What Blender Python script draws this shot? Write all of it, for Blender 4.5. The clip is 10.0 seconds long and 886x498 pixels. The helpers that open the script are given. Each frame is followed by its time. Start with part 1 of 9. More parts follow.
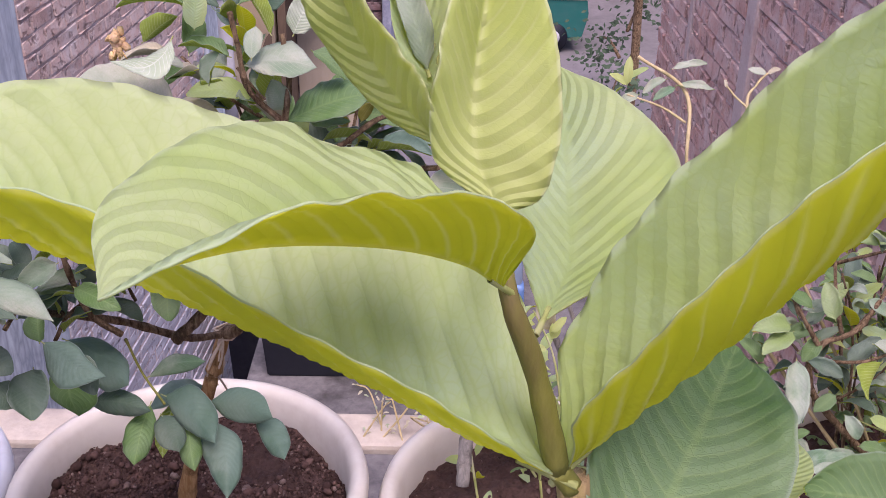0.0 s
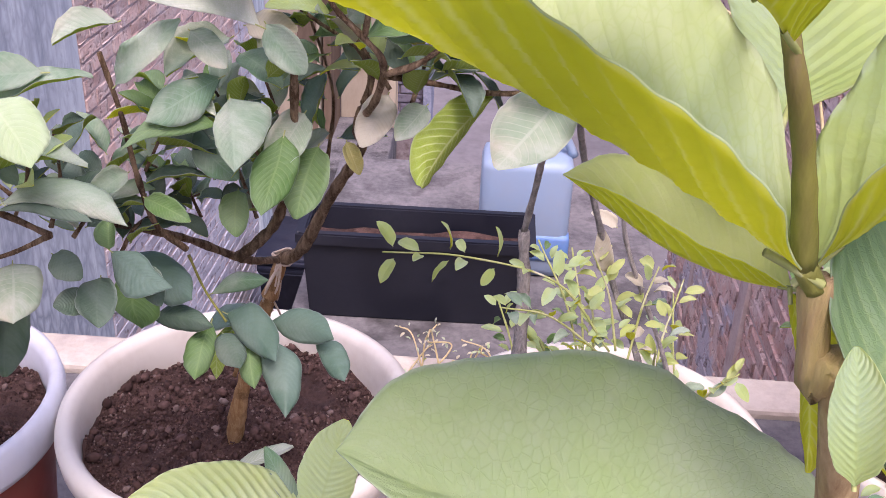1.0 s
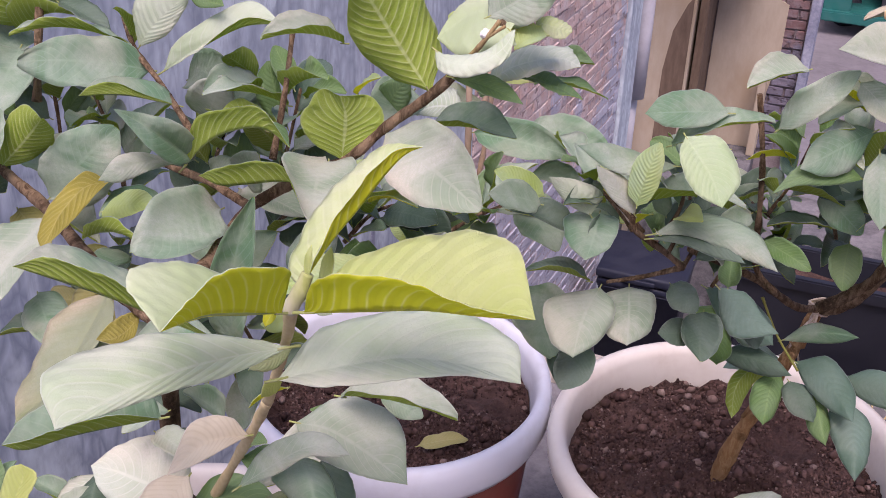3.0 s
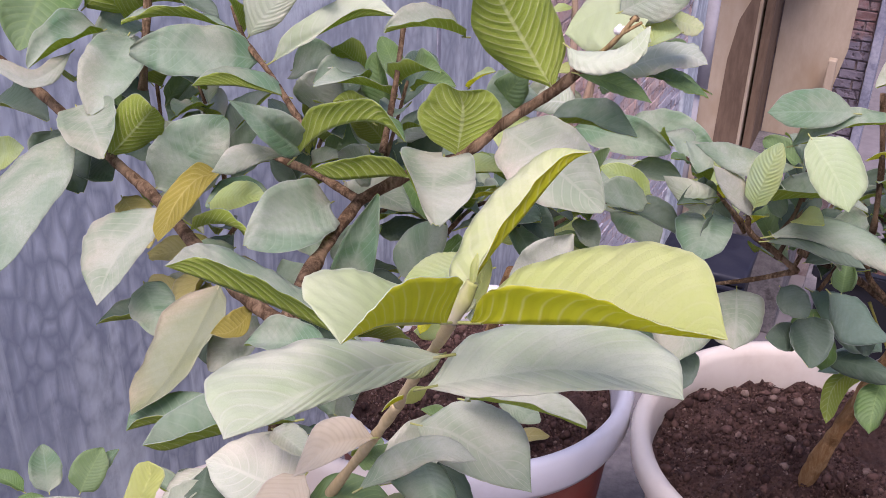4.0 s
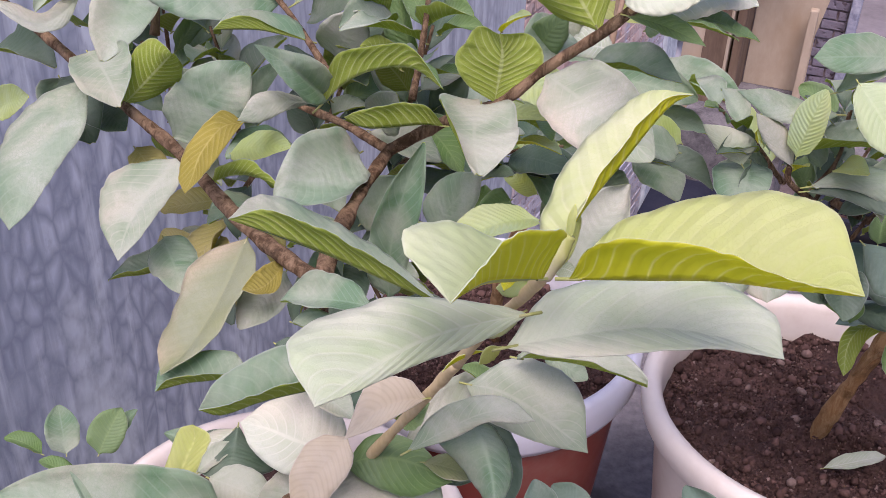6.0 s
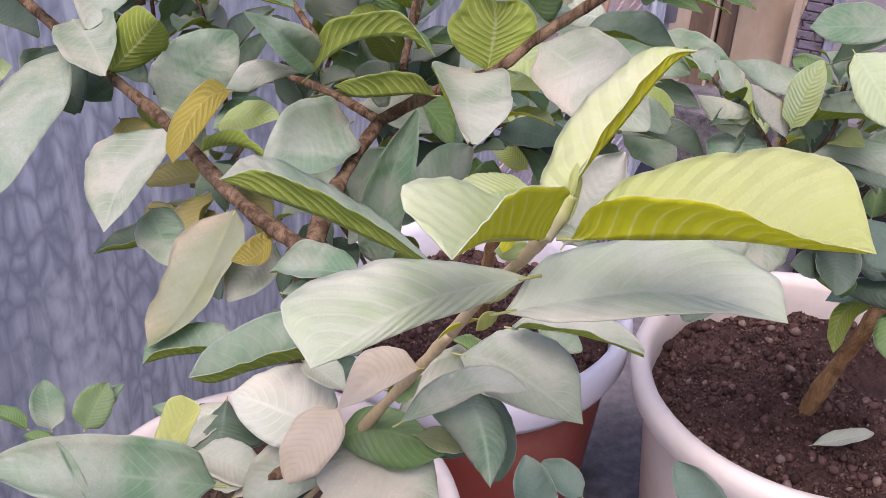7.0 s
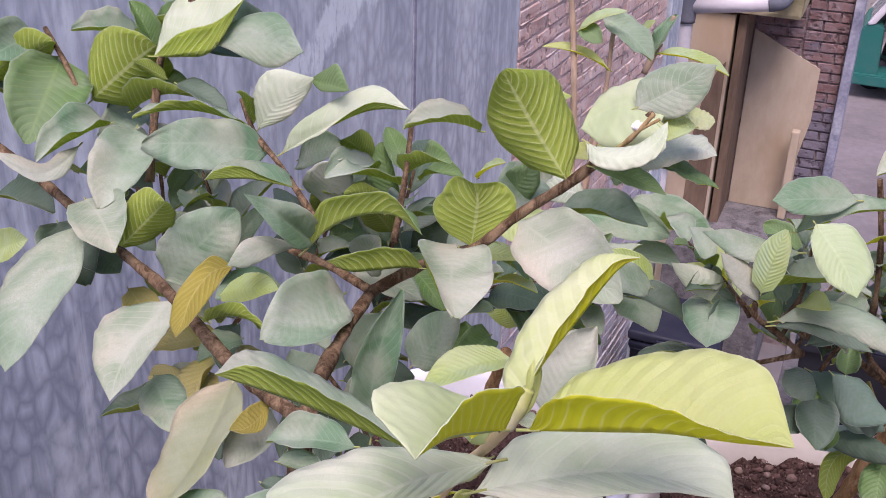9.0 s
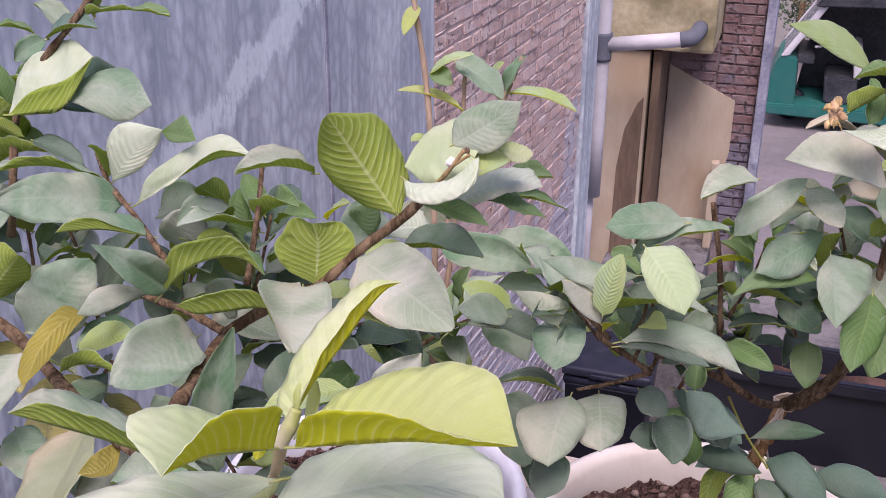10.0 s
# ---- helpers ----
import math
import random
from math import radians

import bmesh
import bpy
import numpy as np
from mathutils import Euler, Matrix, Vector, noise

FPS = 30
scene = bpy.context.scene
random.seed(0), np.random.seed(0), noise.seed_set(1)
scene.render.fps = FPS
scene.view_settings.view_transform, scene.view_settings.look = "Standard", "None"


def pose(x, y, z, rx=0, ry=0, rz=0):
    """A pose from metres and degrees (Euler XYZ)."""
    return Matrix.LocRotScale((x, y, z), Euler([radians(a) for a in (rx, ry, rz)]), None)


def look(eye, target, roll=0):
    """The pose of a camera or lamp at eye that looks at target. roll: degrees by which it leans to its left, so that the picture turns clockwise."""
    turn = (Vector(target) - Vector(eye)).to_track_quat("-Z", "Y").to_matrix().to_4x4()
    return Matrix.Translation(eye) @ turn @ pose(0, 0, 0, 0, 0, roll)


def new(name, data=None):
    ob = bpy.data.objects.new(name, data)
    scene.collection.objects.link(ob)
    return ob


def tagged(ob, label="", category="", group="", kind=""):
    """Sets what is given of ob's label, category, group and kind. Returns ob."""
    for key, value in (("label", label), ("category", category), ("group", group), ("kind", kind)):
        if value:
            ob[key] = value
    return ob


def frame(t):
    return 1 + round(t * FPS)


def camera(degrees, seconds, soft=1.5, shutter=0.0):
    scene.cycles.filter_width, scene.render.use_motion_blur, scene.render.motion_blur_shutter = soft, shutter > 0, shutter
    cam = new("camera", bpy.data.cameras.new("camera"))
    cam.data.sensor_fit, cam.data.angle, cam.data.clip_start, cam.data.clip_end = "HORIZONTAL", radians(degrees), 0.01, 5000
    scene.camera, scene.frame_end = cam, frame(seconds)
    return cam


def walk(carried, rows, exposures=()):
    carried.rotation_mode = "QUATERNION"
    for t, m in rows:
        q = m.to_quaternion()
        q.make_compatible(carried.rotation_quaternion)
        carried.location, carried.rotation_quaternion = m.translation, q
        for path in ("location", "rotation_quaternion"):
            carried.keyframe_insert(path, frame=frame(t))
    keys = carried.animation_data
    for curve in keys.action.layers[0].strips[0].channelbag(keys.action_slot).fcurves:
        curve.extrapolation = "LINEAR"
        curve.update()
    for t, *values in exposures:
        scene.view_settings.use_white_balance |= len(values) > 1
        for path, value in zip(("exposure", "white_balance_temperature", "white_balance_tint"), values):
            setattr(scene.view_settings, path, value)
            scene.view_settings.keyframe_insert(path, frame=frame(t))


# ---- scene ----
cam = camera(44.32, 10.0, 0.7)
PATH = [
    (0.0, (0.0102, 0.0038, 1.1602), (0.0046, 1.7782, 0.2374), 0.92),
    (0.5, (0.0090, 0.0015, 1.1625), (0.0103, 1.7847, 0.2568), 1.99),
    (0.6, (0.0066, -0.0016, 1.1596), (0.0076, 1.7776, 0.2461), 1.67),
    (0.7, (0.0015, -0.0050, 1.1536), (0.0075, 1.7684, 0.2290), 1.88),
    (0.8, (-0.0049, -0.0042, 1.1454), (-0.0070, 1.7498, 0.1843), 2.12),
    (0.9, (-0.0115, -0.0020, 1.1359), (-0.0442, 1.7450, 0.1629), 2.73),
    (1.0, (-0.0195, -0.0026, 1.1325), (-0.0765, 1.7348, 0.1433), 2.67),
    (1.2, (-0.0350, -0.0048, 1.1306), (-0.1387, 1.7281, 0.1376), 2.38),
    (1.4, (-0.0593, -0.0057, 1.1303), (-0.2067, 1.7159, 0.1233), 2.35),
    (1.5, (-0.0721, -0.0042, 1.1274), (-0.2751, 1.7109, 0.1189), 2.24),
    (1.7, (-0.0957, -0.0015, 1.1283), (-0.4229, 1.6876, 0.1084), 1.57),
    (2.0, (-0.1408, -0.0186, 1.1391), (-0.5533, 1.6661, 0.1432), 1.69),
    (2.5, (-0.2045, -0.0234, 1.1463), (-0.7403, 1.6475, 0.1867), 1.20),
    (2.7, (-0.2180, -0.0336, 1.1509), (-0.7946, 1.6133, 0.1735), 1.44),
    (3.0, (-0.2437, -0.0405, 1.1450), (-0.8494, 1.5870, 0.1529), 1.84),
    (3.2, (-0.2543, -0.0439, 1.1461), (-0.8888, 1.5655, 0.1425), 1.72),
    (4.3, (-0.2938, -0.0404, 1.1395), (-0.9834, 1.5354, 0.1190), 1.48),
    (4.5, (-0.3000, -0.0452, 1.1361), (-0.9785, 1.5284, 0.1049), 1.72),
    (5.0, (-0.3091, -0.0448, 1.1339), (-0.9648, 1.5304, 0.0906), 2.35),
    (5.5, (-0.3135, -0.0402, 1.1340), (-0.9464, 1.5371, 0.0796), 2.66),
    (5.7, (-0.3194, -0.0371, 1.1328), (-0.9555, 1.5295, 0.0645), 2.24),
    (7.0, (-0.3290, -0.0333, 1.1187), (-0.9252, 1.5175, 0.0054), 2.65),
    (7.5, (-0.3307, -0.0317, 1.1187), (-0.9322, 1.5143, 0.0015), 3.36),
    (8.0, (-0.3264, -0.0366, 1.1252), (-0.9686, 1.5320, 0.0637), 2.43),
    (8.5, (-0.3186, -0.0428, 1.1497), (-0.9938, 1.5910, 0.2144), 1.76),
    (9.0, (-0.3107, -0.0501, 1.1549), (-0.9735, 1.6088, 0.2555), 1.67),
    (9.5, (-0.2837, -0.0553, 1.1614), (-0.8921, 1.6480, 0.3077), 1.91),
    (10.0, (-0.2449, -0.0549, 1.1634), (-0.8172, 1.6752, 0.3393), 0.39),
]
walk(cam, [(t, look(eye, target, roll)) for t, eye, target, roll in PATH], [(0.0, 0.56, 6320, 34), (0.6, 0.58, 6320, 33), (1.0, 0.91, 6320, 33), (1.3, 0.96, 6320, 35), (1.7, 0.90, 6320, 35), (2.5, 0.68, 6400, 33), (3.2, 0.55, 6400, 33), (5.0, 0.61, 6400, 33), (7.5, 0.61, 6400, 33), (8.5, 0.65, 6400, 33), (9.5, 0.58, 6400, 33), (10.0, 0.57, 6400, 33)])

# ---- light ----
world = bpy.data.worlds.new("sky")
scene.world = world
world.use_nodes = True
wn = world.node_tree.nodes
sky = wn.new("ShaderNodeTexSky")
sky.sky_type = "NISHITA"
sky.sun_disc = False
sky.sun_elevation, sky.sun_rotation = radians(60), radians(200)
sky.air_density, sky.dust_density, sky.ozone_density = 1.0, 3.0, 1.0
world.node_tree.links.new(sky.outputs[0], wn["Background"].inputs[0])
wn["Background"].inputs[1].default_value = 0.145
sun = new("sun", bpy.data.lights.new("sun", "SUN"))
sun.data.energy, sun.data.angle, sun.data.color = 2.35, radians(25), (1.0, 0.95, 0.88)
sun.matrix_world = look((0.9, -2.05, 4.0), (0, 0, 0))


# ---- materials ----
class Mat:
    """A node material with short helpers."""

    def __init__(self, name, rough=0.6, metallic=0.0, spec=0.5):
        self.m = bpy.data.materials.new(name)
        self.m.use_nodes = True
        self.t = self.m.node_tree
        self.b = self.t.nodes["Principled BSDF"]
        self.b.inputs["Roughness"].default_value = rough
        self.b.inputs["Metallic"].default_value = metallic
        self.b.inputs["Specular IOR Level"].default_value = spec

    def n(self, kind, **kw):
        node = self.t.nodes.new(kind)
        for k, v in kw.items():
            node.inputs[k.replace("_", " ")].default_value = v
        return node

    def l(self, a, b):
        self.t.links.new(a, b)

    def coords(self, scale=(1, 1, 1), what="Object"):
        tc, mp = self.n("ShaderNodeTexCoord"), self.n("ShaderNodeMapping")
        mp.inputs["Scale"].default_value = scale
        self.l(tc.outputs[what], mp.inputs[0])
        return mp.outputs[0]

    def noise(self, vec, scale, detail=4, rough=0.55, distort=0.0):
        nz = self.n("ShaderNodeTexNoise", Scale=scale, Detail=detail, Roughness=rough, Distortion=distort)
        self.l(vec, nz.inputs["Vector"])
        return nz.outputs["Fac"]

    def ramp(self, fac, lo, hi, a=0.0, b=1.0):
        r = self.n("ShaderNodeMapRange")
        r.inputs["From Min"].default_value, r.inputs["From Max"].default_value = lo, hi
        r.inputs["To Min"].default_value, r.inputs["To Max"].default_value = a, b
        self.l(fac, r.inputs["Value"])
        return r.outputs[0]

    def math(self, op, a, b=0.0, c=None):
        nd = self.t.nodes.new("ShaderNodeMath")
        nd.operation = op
        for i, v in enumerate((a, b) if c is None else (a, b, c)):
            if isinstance(v, (int, float)):
                nd.inputs[i].default_value = v
            else:
                self.l(v, nd.inputs[i])
        return nd.outputs[0]

    def mix(self, fac, a, b):
        mx = self.t.nodes.new("ShaderNodeMix")
        mx.data_type = "RGBA"
        for i, v in ((0, fac), (6, a), (7, b)):
            if isinstance(v, (int, float)):
                mx.inputs[i].default_value = v
            elif isinstance(v, tuple):
                mx.inputs[i].default_value = (*v, 1)
            else:
                self.l(v, mx.inputs[i])
        return mx.outputs[2]

    def color(self, out):
        if isinstance(out, tuple):
            self.b.inputs["Base Color"].default_value = (*out, 1)
        else:
            self.l(out, self.b.inputs["Base Color"])

    def bump(self, height, strength=0.3, distance=0.01):
        bp = self.n("ShaderNodeBump", Strength=strength, Distance=distance)
        self.l(height, bp.inputs["Height"])
        self.l(bp.outputs[0], self.b.inputs["Normal"])

    def random(self):
        return self.n("ShaderNodeObjectInfo").outputs["Random"]


def surface(name, a, b, scale, rough=0.8, bump=0.3, dist=0.01, fine=8.0, stain=None, stain_scale=1.5, stretch=(1, 1, 1), spec=0.3):
    """A mottled surface: two colours over two scales, with an optional stain colour."""
    m = Mat(name, rough, spec=spec)
    v = m.coords(stretch)
    big, small = m.noise(v, scale), m.noise(v, scale * fine, 6, 0.65)
    f = m.math("ADD", m.math("MULTIPLY", big, 0.55), m.math("MULTIPLY", small, 0.45))
    col = m.mix(m.ramp(f, 0.36, 0.64), a, b)
    if stain:
        col = m.mix(m.ramp(m.noise(v, stain_scale, 5, 0.6), 0.52, 0.68), col, stain)
    m.color(col)
    m.bump(small, bump, dist)
    return m.m


def veined(name, base, pale, vein, dust, dust_col, count=13, rough=0.55, trans=0.25, trans_col=(0.3, 0.42, 0.06), bump=0.35, relief=1.0, vs=0.5, net_vs=0.14, tan=(0.52, 0.46, 0.37), thin=1.0):
    """Leaf skin on the leaf's own UV: midrib, side veins, patches of dust and blotches."""
    m = Mat(name, rough, spec=0.35)
    upper = name.startswith("leaf top")
    uv = m.n("ShaderNodeUVMap").outputs[0]
    sp = m.n("ShaderNodeSeparateXYZ")
    m.l(uv, sp.inputs[0])
    u, v = sp.outputs[0], sp.outputs[1]
    av = m.math("ABSOLUTE", m.math("MULTIPLY_ADD", v, 2.0, -1.0))
    wob = m.noise(m.coords((1, 1, 1)), 60, 3)
    ph = m.math("MULTIPLY", m.math("SUBTRACT", u, m.math("MULTIPLY", m.math("POWER", av, 1.25), 0.23)), float(count))
    ph = m.math("ADD", ph, m.math("MULTIPLY", wob, 0.34))
    tri = m.math("ABSOLUTE", m.math("SUBTRACT", m.math("FRACT", ph), 0.5))
    side = m.ramp(tri, 0.13 * thin, 0.02)
    soft = m.ramp(tri, 0.5, 0.0)
    mid = m.ramp(av, 0.065, 0.025)
    lines = m.math("MAXIMUM", mid, m.math("MULTIPLY", side, m.ramp(av, 1.0, 0.7)))
    obj = m.coords((1, 1, 1))
    net = m.n("ShaderNodeTexVoronoi", Scale=9.0)
    net.feature = "DISTANCE_TO_EDGE"
    nm = m.n("ShaderNodeMapping")
    nm.inputs["Scale"].default_value = (7.0, 2.6, 1.0)
    m.l(uv, nm.inputs[0])
    m.l(nm.outputs[0], net.inputs["Vector"])
    mesh = m.ramp(net.outputs["Distance"], 0.09, 0.01)
    edge = m.ramp(av, 0.955, 0.99)
    rnd = m.random()
    shift = m.n("ShaderNodeVectorMath")
    shift.operation = "ADD"
    cmb = m.n("ShaderNodeCombineXYZ")
    m.l(m.math("MULTIPLY", rnd, 7.0), cmb.inputs[0])
    m.l(obj, shift.inputs[0])
    m.l(cmb.outputs[0], shift.inputs[1])
    blotch = m.noise(shift.outputs[0], 28, 4, 0.6)
    speck = m.noise(shift.outputs[0], 420, 3, 0.7)
    tone = m.mix(m.ramp(blotch, 0.3, 0.7), base, pale)
    tone = m.mix(m.math("MULTIPLY", m.ramp(tri, 0.22, 0.05) if upper else m.ramp(tri, 0.2, 0.5), 0.16 if upper else 0.22), tone, tuple(c * 0.55 for c in base))
    tone = m.mix(m.math("MULTIPLY", lines, vs), tone, vein)
    tone = m.mix(m.math("MULTIPLY", mesh, net_vs), tone, vein)
    tone = m.mix(m.math("MULTIPLY", edge, 0.55), tone, tuple(0.35 + 0.55 * c for c in pale))
    d = m.math("ADD", m.ramp(m.noise(shift.outputs[0], 20, 6, 0.62, 0.8), 0.36, 0.60), m.math("MULTIPLY", m.math("SUBTRACT", rnd, 0.5), 0.5))
    d = m.math("MULTIPLY", m.math("MULTIPLY", d, m.ramp(speck, 0.2, 0.62, 0.72, 1.0)), dust)
    d.node.use_clamp = True
    d = m.math("MULTIPLY", d, m.math("SUBTRACT", 1.0, m.math("MULTIPLY", m.math("MAXIMUM", mesh, lines), 0.3)))
    warm = m.ramp(m.math("ADD", m.noise(shift.outputs[0], 11, 4, 0.6), m.math("MULTIPLY", m.math("SUBTRACT", v, 0.5), 0.5)), 0.50, 0.72)
    m.color(m.mix(d, tone, m.mix(m.math("MULTIPLY", warm, dust * 0.75), dust_col, tan)))
    h = m.math("ADD", m.math("MULTIPLY", soft, -0.8 * relief if upper else 0.6 * relief), m.math("ADD", m.math("MULTIPLY", speck, 0.05), m.math("MULTIPLY", mesh, -1.2 * net_vs)))
    m.bump(h, bump, 0.0016)
    tr = m.n("ShaderNodeBsdfTranslucent")
    tr.inputs[0].default_value = (*trans_col, 1)
    mx = m.n("ShaderNodeMixShader")
    mx.inputs[0].default_value = trans
    m.l(m.b.outputs[0], mx.inputs[1])
    m.l(tr.outputs[0], mx.inputs[2])
    m.l(mx.outputs[0], m.t.nodes["Material Output"].inputs[0])
    return m.m


top_old = veined("leaf top, dusty", (0.085, 0.19, 0.105), (0.15, 0.27, 0.165), (0.36, 0.46, 0.33), 0.74, (0.485, 0.525, 0.44), relief=0.45, trans=0.28, vs=0.34, net_vs=0.10, tan=(0.50, 0.45, 0.36))
top_dust = veined("leaf top, thick dust", (0.18, 0.27, 0.17), (0.28, 0.35, 0.25), (0.50, 0.52, 0.42), 0.86, (0.515, 0.53, 0.45), relief=0.4, trans=0.24, vs=0.38, net_vs=0.08, tan=(0.54, 0.46, 0.36))
top_pale = veined("leaf top, pale dust", (0.32, 0.41, 0.26), (0.44, 0.51, 0.36), (0.74, 0.75, 0.64), 0.85, (0.555, 0.605, 0.50), relief=0.7, trans=0.24, vs=0.7, net_vs=0.05, tan=(0.66, 0.60, 0.49))
top_ash = veined("leaf top, pale bloom", (0.36, 0.46, 0.28), (0.48, 0.56, 0.38), (0.72, 0.74, 0.60), 0.82, (0.575, 0.63, 0.505), count=11, relief=0.7, trans=0.24, vs=0.32, net_vs=0.05, tan=(0.66, 0.61, 0.50))
top_milk = veined("leaf top, milky bloom", (0.38, 0.48, 0.25), (0.46, 0.55, 0.33), (0.56, 0.63, 0.44), 0.7, (0.47, 0.55, 0.39), count=11, relief=0.4, trans=0.3, trans_col=(0.6, 0.7, 0.2), vs=0.18, net_vs=0.04, tan=(0.66, 0.67, 0.48))
top_cream = veined("leaf top, yellowish bloom", (0.32, 0.40, 0.13), (0.44, 0.51, 0.24), (0.60, 0.63, 0.40), 0.75, (0.54, 0.57, 0.39), count=10, relief=0.9, trans=0.15, trans_col=(0.5, 0.58, 0.1), vs=0.35, net_vs=0.06, tan=(0.56, 0.53, 0.38))
top_green = veined("leaf top, green", (0.065, 0.16, 0.04), (0.12, 0.23, 0.07), (0.26, 0.37, 0.13), 0.4, (0.30, 0.38, 0.26), trans=0.30, tan=(0.34, 0.36, 0.27))
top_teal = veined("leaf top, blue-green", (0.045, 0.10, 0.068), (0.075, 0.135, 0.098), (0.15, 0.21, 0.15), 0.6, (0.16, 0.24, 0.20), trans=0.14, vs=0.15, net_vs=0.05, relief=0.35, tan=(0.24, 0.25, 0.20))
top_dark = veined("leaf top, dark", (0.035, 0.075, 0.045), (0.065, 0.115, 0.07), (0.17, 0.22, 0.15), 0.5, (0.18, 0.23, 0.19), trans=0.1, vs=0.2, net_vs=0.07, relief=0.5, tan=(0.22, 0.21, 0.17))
top_young = veined("leaf top, young", (0.37, 0.48, 0.13), (0.50, 0.58, 0.25), (0.56, 0.62, 0.34), 0.5, (0.58, 0.63, 0.39), relief=1.5, trans=0.46, trans_col=(0.78, 0.82, 0.12), tan=(0.68, 0.68, 0.44))
top_fresh = veined("leaf top, fresh", (0.29, 0.43, 0.15), (0.41, 0.53, 0.25), (0.21, 0.34, 0.10), 0.76, (0.43, 0.585, 0.465), relief=1.3, trans=0.46, trans_col=(0.76, 0.80, 0.13), count=15, bump=0.32, vs=0.30, net_vs=0.03, tan=(0.60, 0.64, 0.36), thin=0.5)
top_olive = veined("leaf top, olive", (0.18, 0.28, 0.07), (0.24, 0.34, 0.13), (0.34, 0.42, 0.2), 0.6, (0.33, 0.40, 0.27), relief=0.6, vs=0.3, trans=0.2, trans_col=(0.45, 0.58, 0.08), count=11, tan=(0.40, 0.44, 0.28))
top_tan = veined("leaf top, half tanned", (0.14, 0.175, 0.06), (0.22, 0.245, 0.11), (0.34, 0.36, 0.20), 0.9, (0.25, 0.28, 0.185), relief=0.5, vs=0.3, trans=0.15, count=12, tan=(0.52, 0.41, 0.30))
top_yellow = veined("leaf top, ageing", (0.36, 0.33, 0.06), (0.46, 0.40, 0.12), (0.60, 0.55, 0.24), 0.35, (0.50, 0.46, 0.28), trans=0.2)
top_dry = veined("leaf, dry", (0.38, 0.33, 0.22), (0.47, 0.42, 0.31), (0.45, 0.39, 0.27), 0.6, (0.50, 0.48, 0.385), relief=0.2, trans=0.1, vs=0.25, tan=(0.49, 0.44, 0.34))
top_mint = veined("leaf top, mint", (0.30, 0.42, 0.20), (0.42, 0.53, 0.30), (0.58, 0.65, 0.42), 0.7, (0.44, 0.53, 0.38), trans=0.2, trans_col=(0.45, 0.58, 0.08), vs=0.3, tan=(0.48, 0.52, 0.32))
top_shoot = veined("leaf top, shoot", (0.36, 0.44, 0.10), (0.48, 0.54, 0.18), (0.60, 0.63, 0.30), 0.45, (0.60, 0.65, 0.36), trans=0.38, trans_col=(0.6, 0.66, 0.08), vs=0.4, net_vs=0.03, tan=(0.62, 0.60, 0.30))
under_old = veined("leaf underside", (0.31, 0.41, 0.04), (0.41, 0.51, 0.08), (0.80, 0.84, 0.42), 0.10, (0.5, 0.52, 0.3), trans=0.5, trans_col=(0.62, 0.78, 0.06), bump=0.6, vs=0.7, net_vs=0.2)
under_young = veined("leaf underside, young", (0.62, 0.63, 0.02), (0.74, 0.73, 0.05), (0.86, 0.86, 0.38), 0.05, (0.6, 0.6, 0.3), trans=0.58, trans_col=(0.98, 0.95, 0.05), bump=0.5, vs=0.7, net_vs=0.0)
under_yellow = veined("leaf underside, ageing", (0.40, 0.36, 0.05), (0.50, 0.44, 0.10), (0.70, 0.64, 0.24), 0.1, (0.4, 0.4, 0.3), trans=0.5, trans_col=(0.62, 0.52, 0.05), bump=0.6, vs=0.7, net_vs=0.2)
KINDS = {
    "old": (top_old, under_old, 13, 0.2), "dust": (top_dust, under_old, 13, 0.1), "green": (top_green, under_old, 13, 0.4),
    "mint": (top_mint, under_young, 13, 0.3), "shoot": (top_shoot, under_young, 14, 1.9),
    "pale": (top_pale, under_old, 13, 0.12), "ash": (top_ash, under_old, 9, 0.12), "milk": (top_milk, under_young, 9, 0.3), "cream": (top_cream, under_young, 10, 0.4),
    "dark": (top_dark, under_old, 12, 0.14), "teal": (top_teal, under_old, 12, 0.10), "young": (top_young, under_young, 14, 1.7), "fresh": (top_fresh, under_young, 15, 2.0),
    "tan": (top_tan, under_old, 12, 0.2), "olive2": (top_olive, under_young, 14, 0.5), "yellow": (top_yellow, under_yellow, 13, 0.5), "dry": (top_dry, top_dry, 11, 0.2), "olive": (top_green, under_yellow, 13, 0.4),
}


def bark(name, a, b, streak=90):
    """Fibrous bark: streaks, dark cracks and pale flakes."""
    m = Mat(name, 0.9, spec=0.15)
    f = m.noise(m.coords((1, 1, 0.22)), streak * 1.6, 6, 0.7, 0.6)
    g = m.noise(m.coords(), 30, 5, 0.65)
    fine = m.noise(m.coords(), 420, 4, 0.7)
    col = m.mix(m.ramp(f, 0.40, 0.60), a, b)
    col = m.mix(m.ramp(g, 0.50, 0.66, 0.0, 0.8), col, tuple(c * 0.42 for c in a))
    col = m.mix(m.ramp(fine, 0.55, 0.75, 0.0, 0.5), col, tuple(min(1.0, c * 1.35) for c in b))
    m.color(col)
    m.bump(m.math("ADD", f, m.math("MULTIPLY", fine, 0.4)), 1.0, 0.006)
    return m.m


